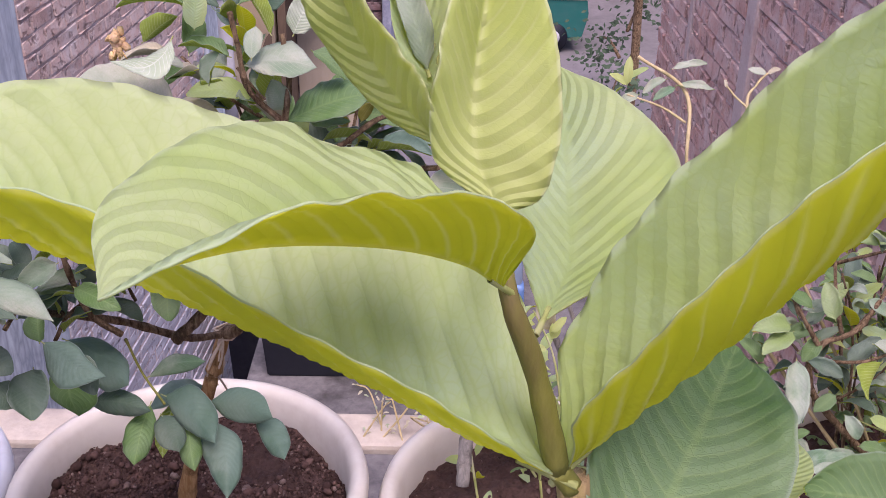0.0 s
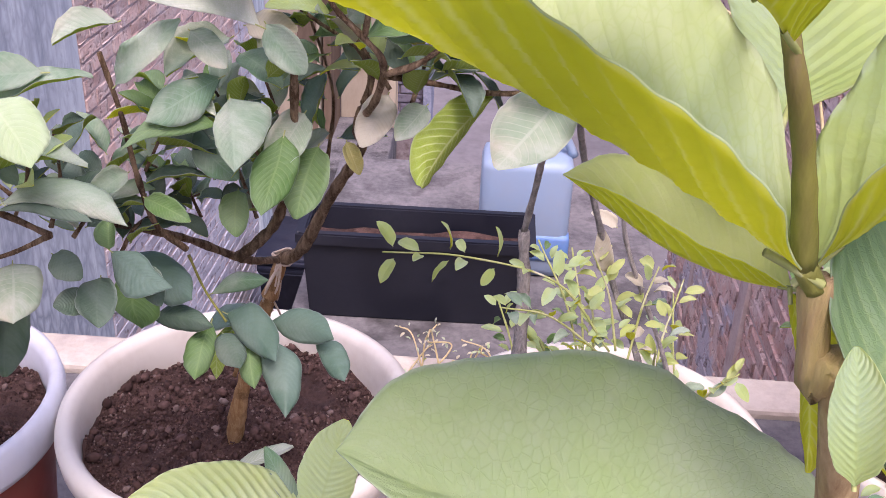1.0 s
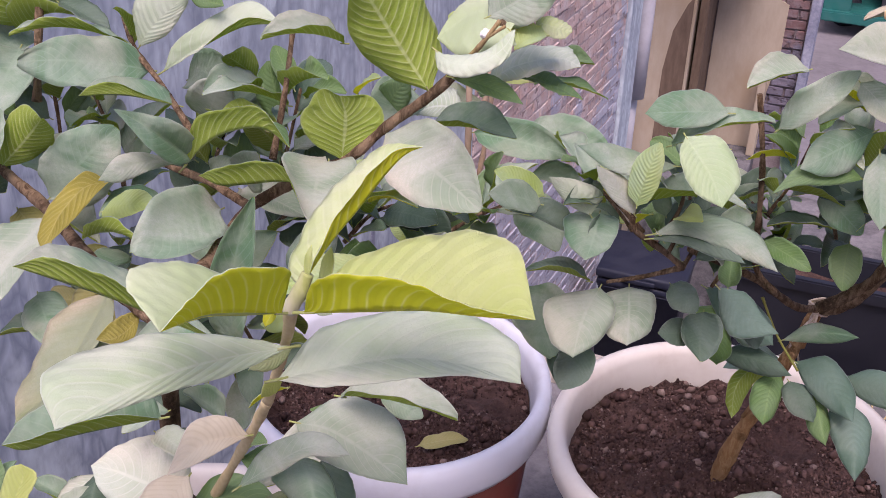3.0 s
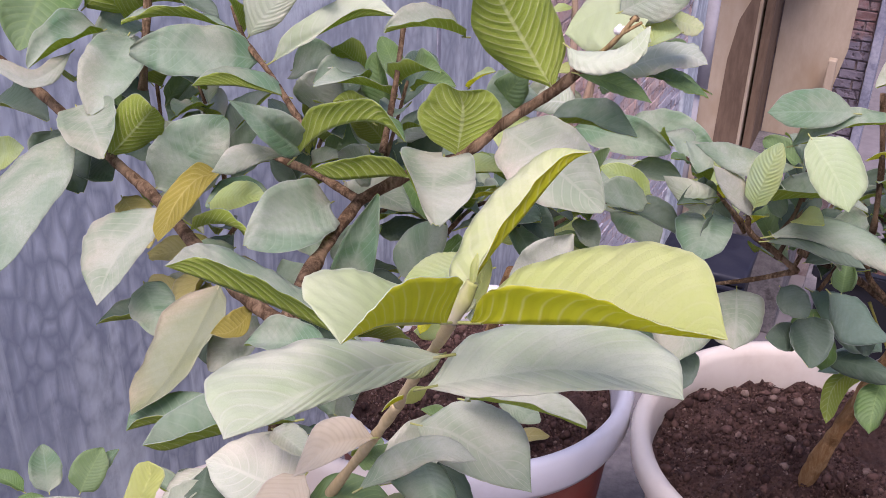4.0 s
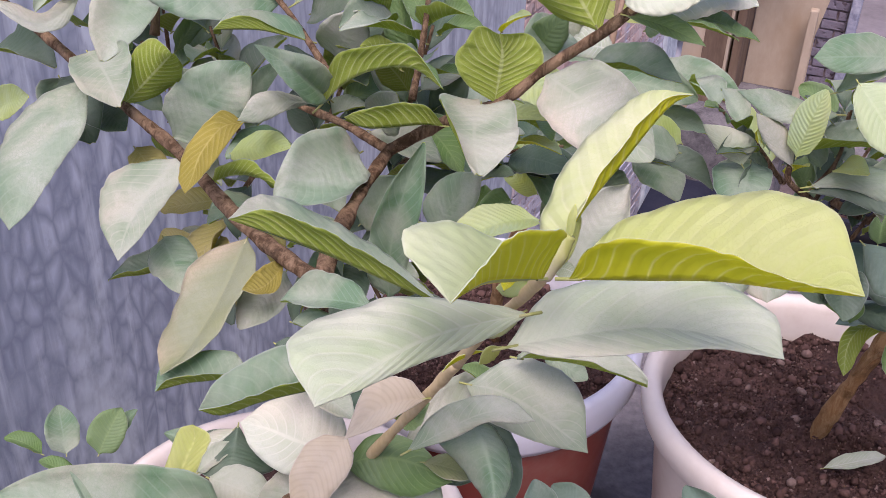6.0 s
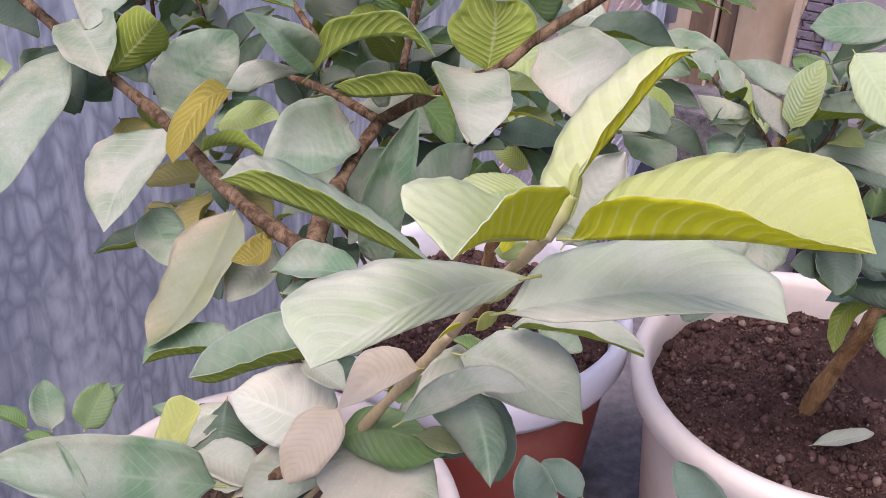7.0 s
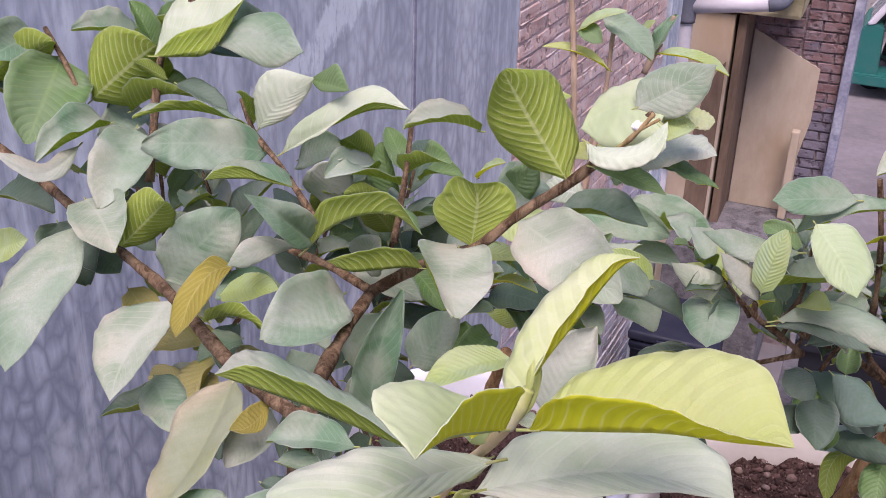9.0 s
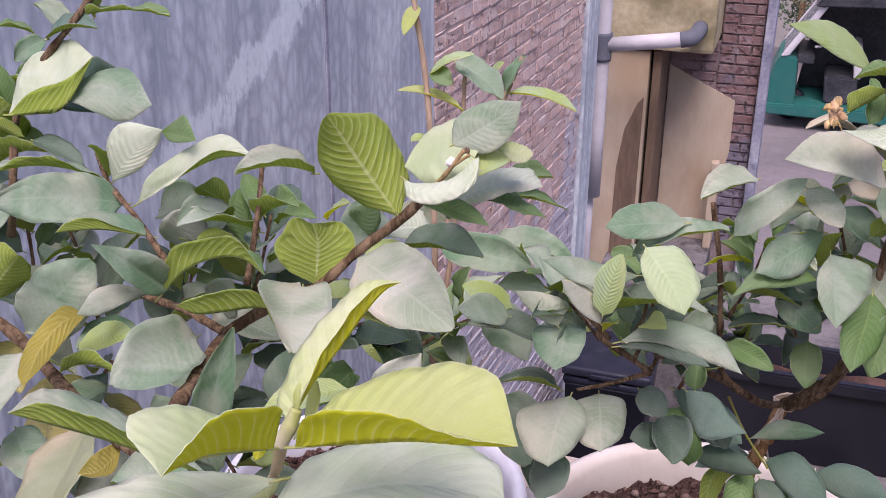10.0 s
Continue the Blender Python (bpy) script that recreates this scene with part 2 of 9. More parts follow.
bark_brown = bark("bark, brown", (0.095, 0.058, 0.032), (0.30, 0.205, 0.125))
bark_tan = bark("bark, tan", (0.30, 0.16, 0.065), (0.46, 0.29, 0.14))
bark_rosy = surface("stem, rosy brown", (0.30, 0.205, 0.14), (0.46, 0.34, 0.25), 60, 0.75, 0.3, 0.001, 6, (0.26, 0.19, 0.13), 40, (1, 1, 0.3))
bark_gold = surface("stem, golden", (0.42, 0.33, 0.16), (0.56, 0.46, 0.27), 60, 0.7, 0.25, 0.001, 6, (0.33, 0.27, 0.13), 40, (1, 1, 0.3))
bark_green = surface("stem, green", (0.24, 0.27, 0.07), (0.38, 0.40, 0.15), 60, 0.65, 0.2, 0.0008, 6, (0.45, 0.42, 0.30), 30, (1, 1, 0.3))
bark_olive = surface("stem, olive brown", (0.125, 0.13, 0.02), (0.235, 0.225, 0.05), 90, 0.65, 0.4, 0.0008, 6, (0.15, 0.115, 0.04), 45, (1, 1, 0.25))
bark_node = surface("stem, brown and fibrous", (0.24, 0.145, 0.065), (0.43, 0.31, 0.15), 160, 0.8, 0.7, 0.0012, 4, (0.30, 0.27, 0.08), 60, (1, 1, 0.12))
bark_grey = bark("stem, grey", (0.26, 0.24, 0.22), (0.40, 0.36, 0.33), 120)


def plastic(name, col, dirt, rough=0.42):
    m = Mat(name, rough, spec=0.45)
    v = m.coords()
    n1, n2 = m.noise(v, 9, 6, 0.65), m.noise(v, 70, 4, 0.6)
    f = m.math("MULTIPLY", m.ramp(n1, 0.42, 0.75), m.ramp(n2, 0.3, 0.7, 0.4, 1.0))
    m.color(m.mix(m.math("MULTIPLY", f, 0.65), col, dirt))
    m.l(m.ramp(n1, 0.3, 0.7, rough - 0.08, rough + 0.25), m.b.inputs["Roughness"])
    m.bump(n2, 0.08, 0.002)
    return m.m


white_plastic = plastic("cream plastic", (0.67, 0.62, 0.55), (0.42, 0.33, 0.25))
rim_plastic = plastic("cool white plastic", (0.66, 0.67, 0.72), (0.42, 0.38, 0.36))
red_plastic = plastic("brick-red plastic", (0.24, 0.045, 0.03), (0.30, 0.16, 0.12))
black_plastic = plastic("black plastic", (0.006, 0.007, 0.014), (0.018, 0.019, 0.030), 0.5)
navy_plastic = plastic("dark navy plastic", (0.010, 0.013, 0.030), (0.035, 0.037, 0.055), 0.55)
blue_plastic = plastic("pale blue plastic", (0.24, 0.32, 0.44), (0.29, 0.32, 0.38))
teal_paint = plastic("teal paint", (0.008, 0.115, 0.10), (0.05, 0.13, 0.12))
pvc = plastic("grey-white pvc", (0.56, 0.54, 0.57), (0.36, 0.33, 0.34))
dark_joint = plastic("dark joint", (0.10, 0.11, 0.14), (0.2, 0.2, 0.22), 0.7)
glass_dark = surface("dark cabin", (0.02, 0.025, 0.03), (0.06, 0.06, 0.07), 3, 0.4)
soil_mat = surface("soil", (0.040, 0.020, 0.017), (0.125, 0.070, 0.057), 26, 0.95, 1.0, 0.010, 7, (0.17, 0.095, 0.078), 14)
slab_mat = surface("terrace concrete", (0.085, 0.082, 0.088), (0.21, 0.195, 0.20), 9, 0.9, 0.6, 0.006, 7, (0.05, 0.046, 0.046), 8)
ledge_mat = surface("pale mortar", (0.42, 0.36, 0.30), (0.56, 0.50, 0.44), 6, 0.9, 0.5, 0.006, 9, (0.30, 0.26, 0.24), 4)
corner_mat = surface("blotched grey plaster", (0.15, 0.16, 0.22), (0.34, 0.35, 0.43), 6, 0.85, 0.4, 0.006, 7, (0.45, 0.46, 0.52), 5)
road_mat = surface("road", (0.13, 0.118, 0.122), (0.20, 0.18, 0.19), 0.8, 0.95, 0.3, 0.01, 12, (0.13, 0.12, 0.12), 0.5)
yellow_mat = surface("yellow plaster", (0.40, 0.32, 0.23), (0.51, 0.43, 0.33), 1.6, 0.9, 0.3, 0.008, 9, (0.38, 0.28, 0.18), 1.1, (1, 1, 0.4))
moss_mat = surface("mossy plaster", (0.34, 0.29, 0.17), (0.52, 0.45, 0.30), 3, 0.95, 0.4, 0.01, 8, (0.20, 0.18, 0.10), 2.2)
brown_wood = surface("brown board", (0.12, 0.08, 0.055), (0.21, 0.145, 0.10), 4, 0.8, 0.3, 0.004, 8, stretch=(1, 1, 0.2))
mortar_mat = surface("mortar", (0.52, 0.41, 0.38), (0.60, 0.51, 0.49), 12, 0.95, 0.5, 0.006, 8, (0.40, 0.28, 0.26), 7)
far_mat = surface("far wall", (0.30, 0.28, 0.27), (0.42, 0.40, 0.38), 0.5, 0.95, 0.1, 0.01, 10, (0.22, 0.24, 0.2), 0.3)
string_mat = surface("jute string", (0.5, 0.38, 0.27), (0.62, 0.52, 0.42), 60, 0.95)
flower_mat = surface("dried flower", (0.58, 0.33, 0.12), (0.74, 0.58, 0.30), 150, 0.9, 0.6, 0.002, 4, (0.70, 0.42, 0.28), 90)
petal_mat = surface("white petal", (0.75, 0.72, 0.66), (0.82, 0.80, 0.76), 60, 0.8)


def clods():
    """Soil crumbs: mostly dark, some grey and dry."""
    m = Mat("soil clod", 0.95, spec=0.2)
    r = m.n("ShaderNodeNewGeometry").outputs["Random Per Island"]
    f = m.noise(m.coords(), 260, 4, 0.6)
    col = m.mix(m.ramp(r, 0.05, 0.85), (0.038, 0.020, 0.017), (0.145, 0.083, 0.069))
    col = m.mix(m.ramp(r, 0.90, 0.99), col, (0.27, 0.195, 0.165))
    m.color(m.mix(m.ramp(f, 0.35, 0.7, 0.0, 0.4), col, (0.05, 0.028, 0.023)))
    m.bump(f, 0.6, 0.002)
    return m.m


clod_mat = clods()


def brick_material(name, a, b, grey):
    """Worn brick under smears of old plaster, with dark pits."""
    m = Mat(name, 0.92, spec=0.2)
    rnd = m.random()
    w = m.n("ShaderNodeNewGeometry").outputs["Position"]
    nz, fine = m.noise(w, 14, 5, 0.65), m.noise(w, 60, 5, 0.65)
    col = m.mix(m.math("MULTIPLY", rnd, 0.6), a, b)
    col = m.mix(m.ramp(nz, 0.42, 0.64, 0.0, 0.7), col, grey)
    smear = m.noise(w, 5.0, 6, 0.7, 0.6)
    col = m.mix(m.ramp(smear, 0.52, 0.64, 0.0, 0.75), col, tuple(min(1.0, c * 1.06) for c in grey))
    col = m.mix(m.ramp(smear, 0.44, 0.36, 0.0, 0.5), col, tuple(c * 0.6 for c in a))
    # low down the blue-grey plaster still clings
    sp = m.n("ShaderNodeSeparateXYZ")
    m.l(w, sp.inputs[0])
    cling = m.math("ADD", m.math("MULTIPLY", sp.outputs[2], -0.5), m.math("MULTIPLY", m.noise(w, 2.2, 5, 0.65), 1.6))
    col = m.mix(m.ramp(cling, 1.42, 1.52, 0.0, 0.85), col, tuple(c * f for c, f in zip(grey, (0.72, 0.86, 1.05))))
    col = m.mix(m.ramp(fine, 0.56, 0.72, 0.0, 0.8), col, tuple(c * 0.5 for c in a))
    pits = m.math("ADD", m.noise(w, 22, 3, 0.55), m.math("MULTIPLY", nz, 0.25))
    m.color(m.mix(m.ramp(pits, 0.72, 0.80, 0.0, 0.6), col, tuple(c * 0.3 for c in a)))
    m.bump(m.math("SUBTRACT", fine, m.ramp(pits, 0.68, 0.80)), 0.8, 0.008)
    return m.m


brick_mat = brick_material("brick", (0.58, 0.40, 0.35), (0.64, 0.48, 0.43), (0.62, 0.535, 0.515))
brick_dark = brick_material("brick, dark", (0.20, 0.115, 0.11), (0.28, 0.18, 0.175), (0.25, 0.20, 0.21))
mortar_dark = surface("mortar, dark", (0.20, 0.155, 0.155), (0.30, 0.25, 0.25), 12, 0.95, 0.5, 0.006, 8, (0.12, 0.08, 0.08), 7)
brick_red = brick_material("brick, red", (0.58, 0.35, 0.30), (0.66, 0.46, 0.41), (0.68, 0.57, 0.54))


def damp_plaster():
    """Blue-grey cement plaster with dark damp cells and pale runs."""
    m = Mat("blue-grey plaster", 0.75, spec=0.3)
    v = m.coords((1, 1, 0.48))
    warp = m.n("ShaderNodeVectorMath")
    warp.operation = "ADD"
    nz = m.n("ShaderNodeTexNoise", Scale=7.0, Detail=3.0)
    m.l(v, nz.inputs["Vector"])
    sc = m.n("ShaderNodeVectorMath")
    sc.operation = "SCALE"
    sc.inputs["Scale"].default_value = 0.09
    m.l(nz.outputs["Color"], sc.inputs[0])
    m.l(v, warp.inputs[0])
    m.l(sc.outputs[0], warp.inputs[1])
    vo = m.n("ShaderNodeTexVoronoi", Scale=21.0)
    vo.feature = "DISTANCE_TO_EDGE"
    m.l(warp.outputs[0], vo.inputs["Vector"])
    cells = m.ramp(vo.outputs["Distance"], 0.33, 0.0)
    where = m.ramp(m.noise(m.coords(), 1.3, 3), 0.30, 0.46)
    low = m.n("ShaderNodeSeparateXYZ")
    m.l(m.coords(), low.inputs[0])
    # damp cells strengthen and the tone darkens low down beside the terrace, easing to the far end
    damp = m.ramp(m.math("ADD", m.math("MULTIPLY_ADD", low.outputs[2], 1.2, low.outputs[1]), m.math("MULTIPLY", m.noise(m.coords(), 2.1, 4), 0.8)), 3.0, 2.2)
    where = m.math("MULTIPLY", where, m.ramp(damp, 0.0, 1.0, 0.62, 1.0))
    runs = m.noise(m.coords((6, 6, 0.35)), 2.4, 6, 0.65)
    big, fine = m.noise(v, 2.2, 5), m.noise(m.coords(), 45, 5, 0.7)
    col = m.mix(m.ramp(big, 0.35, 0.65), m.mix(damp, (0.446, 0.504, 0.57), (0.398, 0.452, 0.53)), m.mix(damp, (0.621, 0.693, 0.74), (0.553, 0.619, 0.69)))
    col = m.mix(m.math("MULTIPLY", m.math("MULTIPLY", cells, where), 0.72), col, (0.194, 0.226, 0.3))
    col = m.mix(m.math("MULTIPLY", m.ramp(runs, 0.53, 0.68), 0.6), col, (0.718, 0.798, 0.83))
    col = m.mix(m.math("MULTIPLY", m.ramp(runs, 0.47, 0.34), 0.6), col, (0.252, 0.294, 0.36))
    # one broad washed-out streak, slanting down the wall
    sp = m.n("ShaderNodeSeparateXYZ")
    m.l(m.coords(), sp.inputs[0])
    slant = m.math("SUBTRACT", m.math("MULTIPLY_ADD", sp.outputs[2], 2.36, 2.05), sp.outputs[1])
    slant = m.math("ADD", slant, m.math("MULTIPLY", m.math("SUBTRACT", m.noise(m.coords((1, 1, 0.5)), 5.0, 6, 0.7), 0.5), 0.9))
    streak = m.math("MULTIPLY", m.ramp(m.math("ABSOLUTE", slant), 0.17, 0.10), m.ramp(sp.outputs[2], 0.08, 0.2))
    streak = m.math("MULTIPLY", streak, m.ramp(m.noise(m.coords((4, 4, 0.7)), 3.0, 6, 0.75), 0.40, 0.45))
    col = m.mix(m.math("MULTIPLY", streak, 0.7), col, (0.815, 0.913, 0.94))
    patch = m.math("MULTIPLY", m.ramp(m.noise(m.coords((1, 1, 0.6)), 1.7, 6, 0.7), 0.55, 0.62), 0.5)
    col = m.mix(patch, col, (0.669, 0.751, 0.78))
    specks = m.noise(m.coords((1, 1, 0.45)), 26, 5, 0.75)
    col = m.mix(m.math("MULTIPLY", m.ramp(specks, 0.52, 0.68), 0.45), col, (0.281, 0.326, 0.39))
    m.color(m.mix(m.math("MULTIPLY", m.ramp(fine, 0.5, 0.75), 0.3), col, (0.485, 0.525, 0.54)))
    m.bump(m.math("ADD", fine, m.math("MULTIPLY", runs, 0.25)), 0.2, 0.005)
    return m.m


plaster_mat = damp_plaster()


# ---- building helpers ----
def mesh_ob(name, bm, mats):
    me = bpy.data.meshes.new(name)
    bm.to_mesh(me)
    bm.free()
    for mt in mats if isinstance(mats, (list, tuple)) else [mats]:
        me.materials.append(mt)
    return new(name, me)


def part(name, bm, material, parent, label="", smooth=True):
    ob = mesh_ob(name, bm, material)
    ob.parent = parent
    if parent is not None:
        ob.matrix_parent_inverse = parent.matrix_basis.inverted()
    for p in ob.data.polygons:
        p.use_smooth = smooth
    if label:
        ob["label"] = label
    return ob


def thing(name, at, label, category, group="", kind=""):
    ob = new(name)
    ob.empty_display_size = 0.05
    ob.location = at
    return tagged(ob, label, category, group, kind)


def box(bm, x0, y0, z0, x1, y1, z1, bevel=0.0, m=None):
    r = bmesh.ops.create_cube(bm, size=1)
    mt = Matrix.Translation(((x0 + x1) / 2, (y0 + y1) / 2, (z0 + z1) / 2)) @ Matrix.Diagonal((x1 - x0, y1 - y0, z1 - z0, 1))
    bmesh.ops.transform(bm, verts=r["verts"], matrix=(m @ mt) if m else mt)
    if bevel:
        es = list({e for v in r["verts"] for e in v.link_edges})
        bmesh.ops.bevel(bm, geom=es, offset=bevel, segments=2, affect="EDGES", profile=0.6)
    return bm


def lathe(profile, seg=64, at=(0, 0, 0)):
    bm = bmesh.new()
    rings = []
    for r, z in profile:
        rings.append([bm.verts.new((at[0] + r * math.cos(2 * math.pi * i / seg), at[1] + r * math.sin(2 * math.pi * i / seg), at[2] + z)) for i in range(seg)])
    for a, b in zip(rings, rings[1:]):
        for i in range(seg):
            j = (i + 1) % seg
            bm.faces.new((a[i], a[j], b[j], b[i]))
    return bm


def smooth_path(pts, steps=5):
    """Catmull-Rom through the points."""
    p = [Vector(q) for q in pts]
    if len(p) < 3:
        return [p[0].lerp(p[-1], i / 4) for i in range(5)]
    e = [p[0] * 2 - p[1], *p, p[-1] * 2 - p[-2]]
    out = []
    for i in range(1, len(e) - 2):
        for k in range(steps):
            t = k / steps
            a, b, c, d = e[i - 1:i + 3]
            out.append(0.5 * ((2 * b) + (c - a) * t + (2 * a - 5 * b + 4 * c - d) * t * t + (3 * b - a - 3 * c + d) * t ** 3))
    return [*out, p[-1]]


def tube(bm, path, r0, r1, seg=8, knobs=0.0, cap=True):
    rings, n = [], len(path)
    up = Vector((0.31, 0.17, 0.93))
    for i, p in enumerate(path):
        d = (path[min(i + 1, n - 1)] - path[max(i - 1, 0)]).normalized()
        s = d.cross(up)
        s = s.normalized() if s.length > 0.05 else d.orthogonal().normalized()
        u = s.cross(d)
        r = r0 + (r1 - r0) * i / (n - 1)
        if knobs:
            r *= 1 + knobs * (noise.noise(p * 70) + 0.5 * noise.noise(p * 190))
        rings.append([bm.verts.new(p + (s * math.cos(2 * math.pi * k / seg) + u * math.sin(2 * math.pi * k / seg)) * r) for k in range(seg)])
    for a, b in zip(rings, rings[1:]):
        for k in range(seg):
            j = (k + 1) % seg
            bm.faces.new((a[k], a[j], b[j], b[k]))
    if cap:
        bm.faces.new(rings[-1])
        bm.faces.new(rings[0][::-1])
    return bm


def branch(plant, pts, r0, r1, name="branch", material=None, label=""):
    bm = tube(bmesh.new(), smooth_path(pts, 9), r0, r1, 10, 0.3)
    return part(name, bm, material or plant_bark[plant.name], plant, label)


def leaf_profile(u):
    return (1 - abs(2 * u ** 0.96 - 1) ** 2.1) ** 0.62 * (1.04 - 0.1 * u) * (1 - 0.3 * max(0.0, (u - 0.72) / 0.28) ** 2)


def skin(plant, name, b, verts, uvs, nu, nv, kind, stalk, s, n):
    """The leaf mesh: upper and lower rows of verts, the edge between them and the stalk, hung on the plant."""
    top, under = KINDS[kind][:2]
    faces = []
    row = 2 * nv + 1
    off = (nu + 1) * row
    mi = []
    for i in range(nu):
        for j in range(row - 1):
            q = i * row + j
            faces.append((q, q + 1, q + row + 1, q + row))
            mi.append(0)
            faces.append((off + q, off + q + row, off + q + row + 1, off + q + 1))
            mi.append(1)
    rim = [i * row for i in range(nu + 1)], [i * row + row - 1 for i in range(nu + 1)]
    for k, edge in enumerate(rim):
        for p, q in zip(edge, edge[1:]):
            faces.append((p, q, off + q, off + p) if k == 0 else (q, p, off + p, off + q))
            mi.append(0)
    # stalk
    c0 = len(verts)
    for pos, r in stalk:
        for q in range(6):
            verts.append(pos + (s * math.cos(q * math.pi / 3) + n * math.sin(q * math.pi / 3)) * r)
            uvs.append((0.02, 0.5))
    for q in range(6):
        faces.append((c0 + q, c0 + (q + 1) % 6, c0 + 6 + (q + 1) % 6, c0 + 6 + q))
        mi.append(2)
    me = bpy.data.meshes.new(name)
    me.from_pydata([v - b for v in verts], [], faces)
    me.materials.append(top)
    me.materials.append(under)
    me.materials.append(bark_green)
    me.polygons.foreach_set("material_index", mi)
    me.polygons.foreach_set("use_smooth", [True] * len(faces))
    lay = me.uv_layers.new(name="UVMap")
    idx = np.empty(len(me.loops), dtype=np.int32)
    me.loops.foreach_get("vertex_index", idx)
    lay.data.foreach_set("uv", np.array(uvs, dtype=np.float32)[idx].ravel())
    ob = new(name, me)
    ob.parent = plant
    ob.matrix_parent_inverse = Matrix.Translation(plant.location).inverted()
    ob.location = b
    return ob


def leaf(plant, base, tip, normal, width, fold, bend, kind, nu=0, name="leaf", twist=0.0):
    """One guava leaf: an upper and a lower skin, folded along the midrib, bowed, with ribbed side veins and a short stalk."""
    count, rib = KINDS[kind][2:]
    b, t = Vector(base), Vector(tip)
    a = t - b
    length = a.length
    a.normalize()
    n = Vector(normal)
    n = (n - a * n.dot(a)).normalized()
    s = a.cross(n)
    key, k2, k3 = (noise.noise(b * q + t * 17) for q in (31, 47, 83))
    near = kind in ("young", "fresh", "shoot") or nu == 64
    nu = nu or (120 if near else 44)
    rib = rib if nu > 30 else 0.0
    nv = 12 if near else 4
    tw = radians(0 if near else 26) * key + radians(twist)
    curl = 0.0 if near else 0.9 * k2 + 0.28
    f = radians(fold)
    verts, uvs = [], []
    wave = (0.03 if near else 0.08) * length
    for layer in (0, 1):
        for i in range(nu + 1):
            u = i / nu
            bow = 4 * u * (1 - u)
            mid = b + a * (length * u) + n * (bend * length * bow - length * (0.10 + (0.0 if near else 0.12) * k3) * max(0.0, u - 0.5) ** 2) + s * ((0.01 if near else 0.07) * key * length * bow)
            half0 = 0.5 * width * length * leaf_profile(0.012 + 0.976 * u) * min(1.0, 0.25 + u / 0.16)
            roll = tw * (u - 0.3)
            for j in range(-nv, nv + 1):
                v = j / nv
                av = abs(v)
                sd = 1 if v > 0 else -1
                half = half0 * (1 + 0.10 * noise.noise(Vector((u * 3.0, 7.3 * sd, key * 55))) + 0.045 * noise.noise(Vector((u * 9.0, 4.1 * sd, key * 35))) + (0.02 if near else 0.10) * k3 * sd)
                ang = f * (0.6 + 0.4 * av) * (1 + (0.1 if near else 0.7) * k2 * sd) + (0.3 - 0.9 * abs(k3)) * av * av * (0.4 if fold < 35 else 0)
                side = math.cos(ang) * v * half
                rise = math.sin(ang) * av * half + curl * half * av ** 3 * (0.5 + 0.5 * math.sin(3.0 * u + 6 * key + sd))
                ph = (u - 0.23 * av ** 1.25) * count
                rise += rib * 0.0045 * length * math.cos(2 * math.pi * ph) * min(1, av * 5) * (1 - 0.8 * av * av) * min(1, 8 * u, 8 * (1 - u))
                rise += wave * av * av * (noise.noise(Vector((u * 3.5, v * 1.3 + key * 9, key * 40))) + 0.35 * noise.noise(Vector((u * 8, v * 2 + key * 9, key * 60))))
                x, y = side * math.cos(roll) - rise * math.sin(roll), side * math.sin(roll) + rise * math.cos(roll)
                verts.append(mid + s * x + n * (y - 0.00035 * layer))
                uvs.append((u, 0.5 + 0.5 * v))
    sr = 0.0003 + 0.0030 * length
    ends = ((b - a * length * (0.04 if near else 0.06) - n * length * 0.01, sr * 1.1), (b + a * length * 0.05 - n * 0.0006, sr))
    return skin(plant, name, b, verts, uvs, nu, nv, kind, ends, s, n)


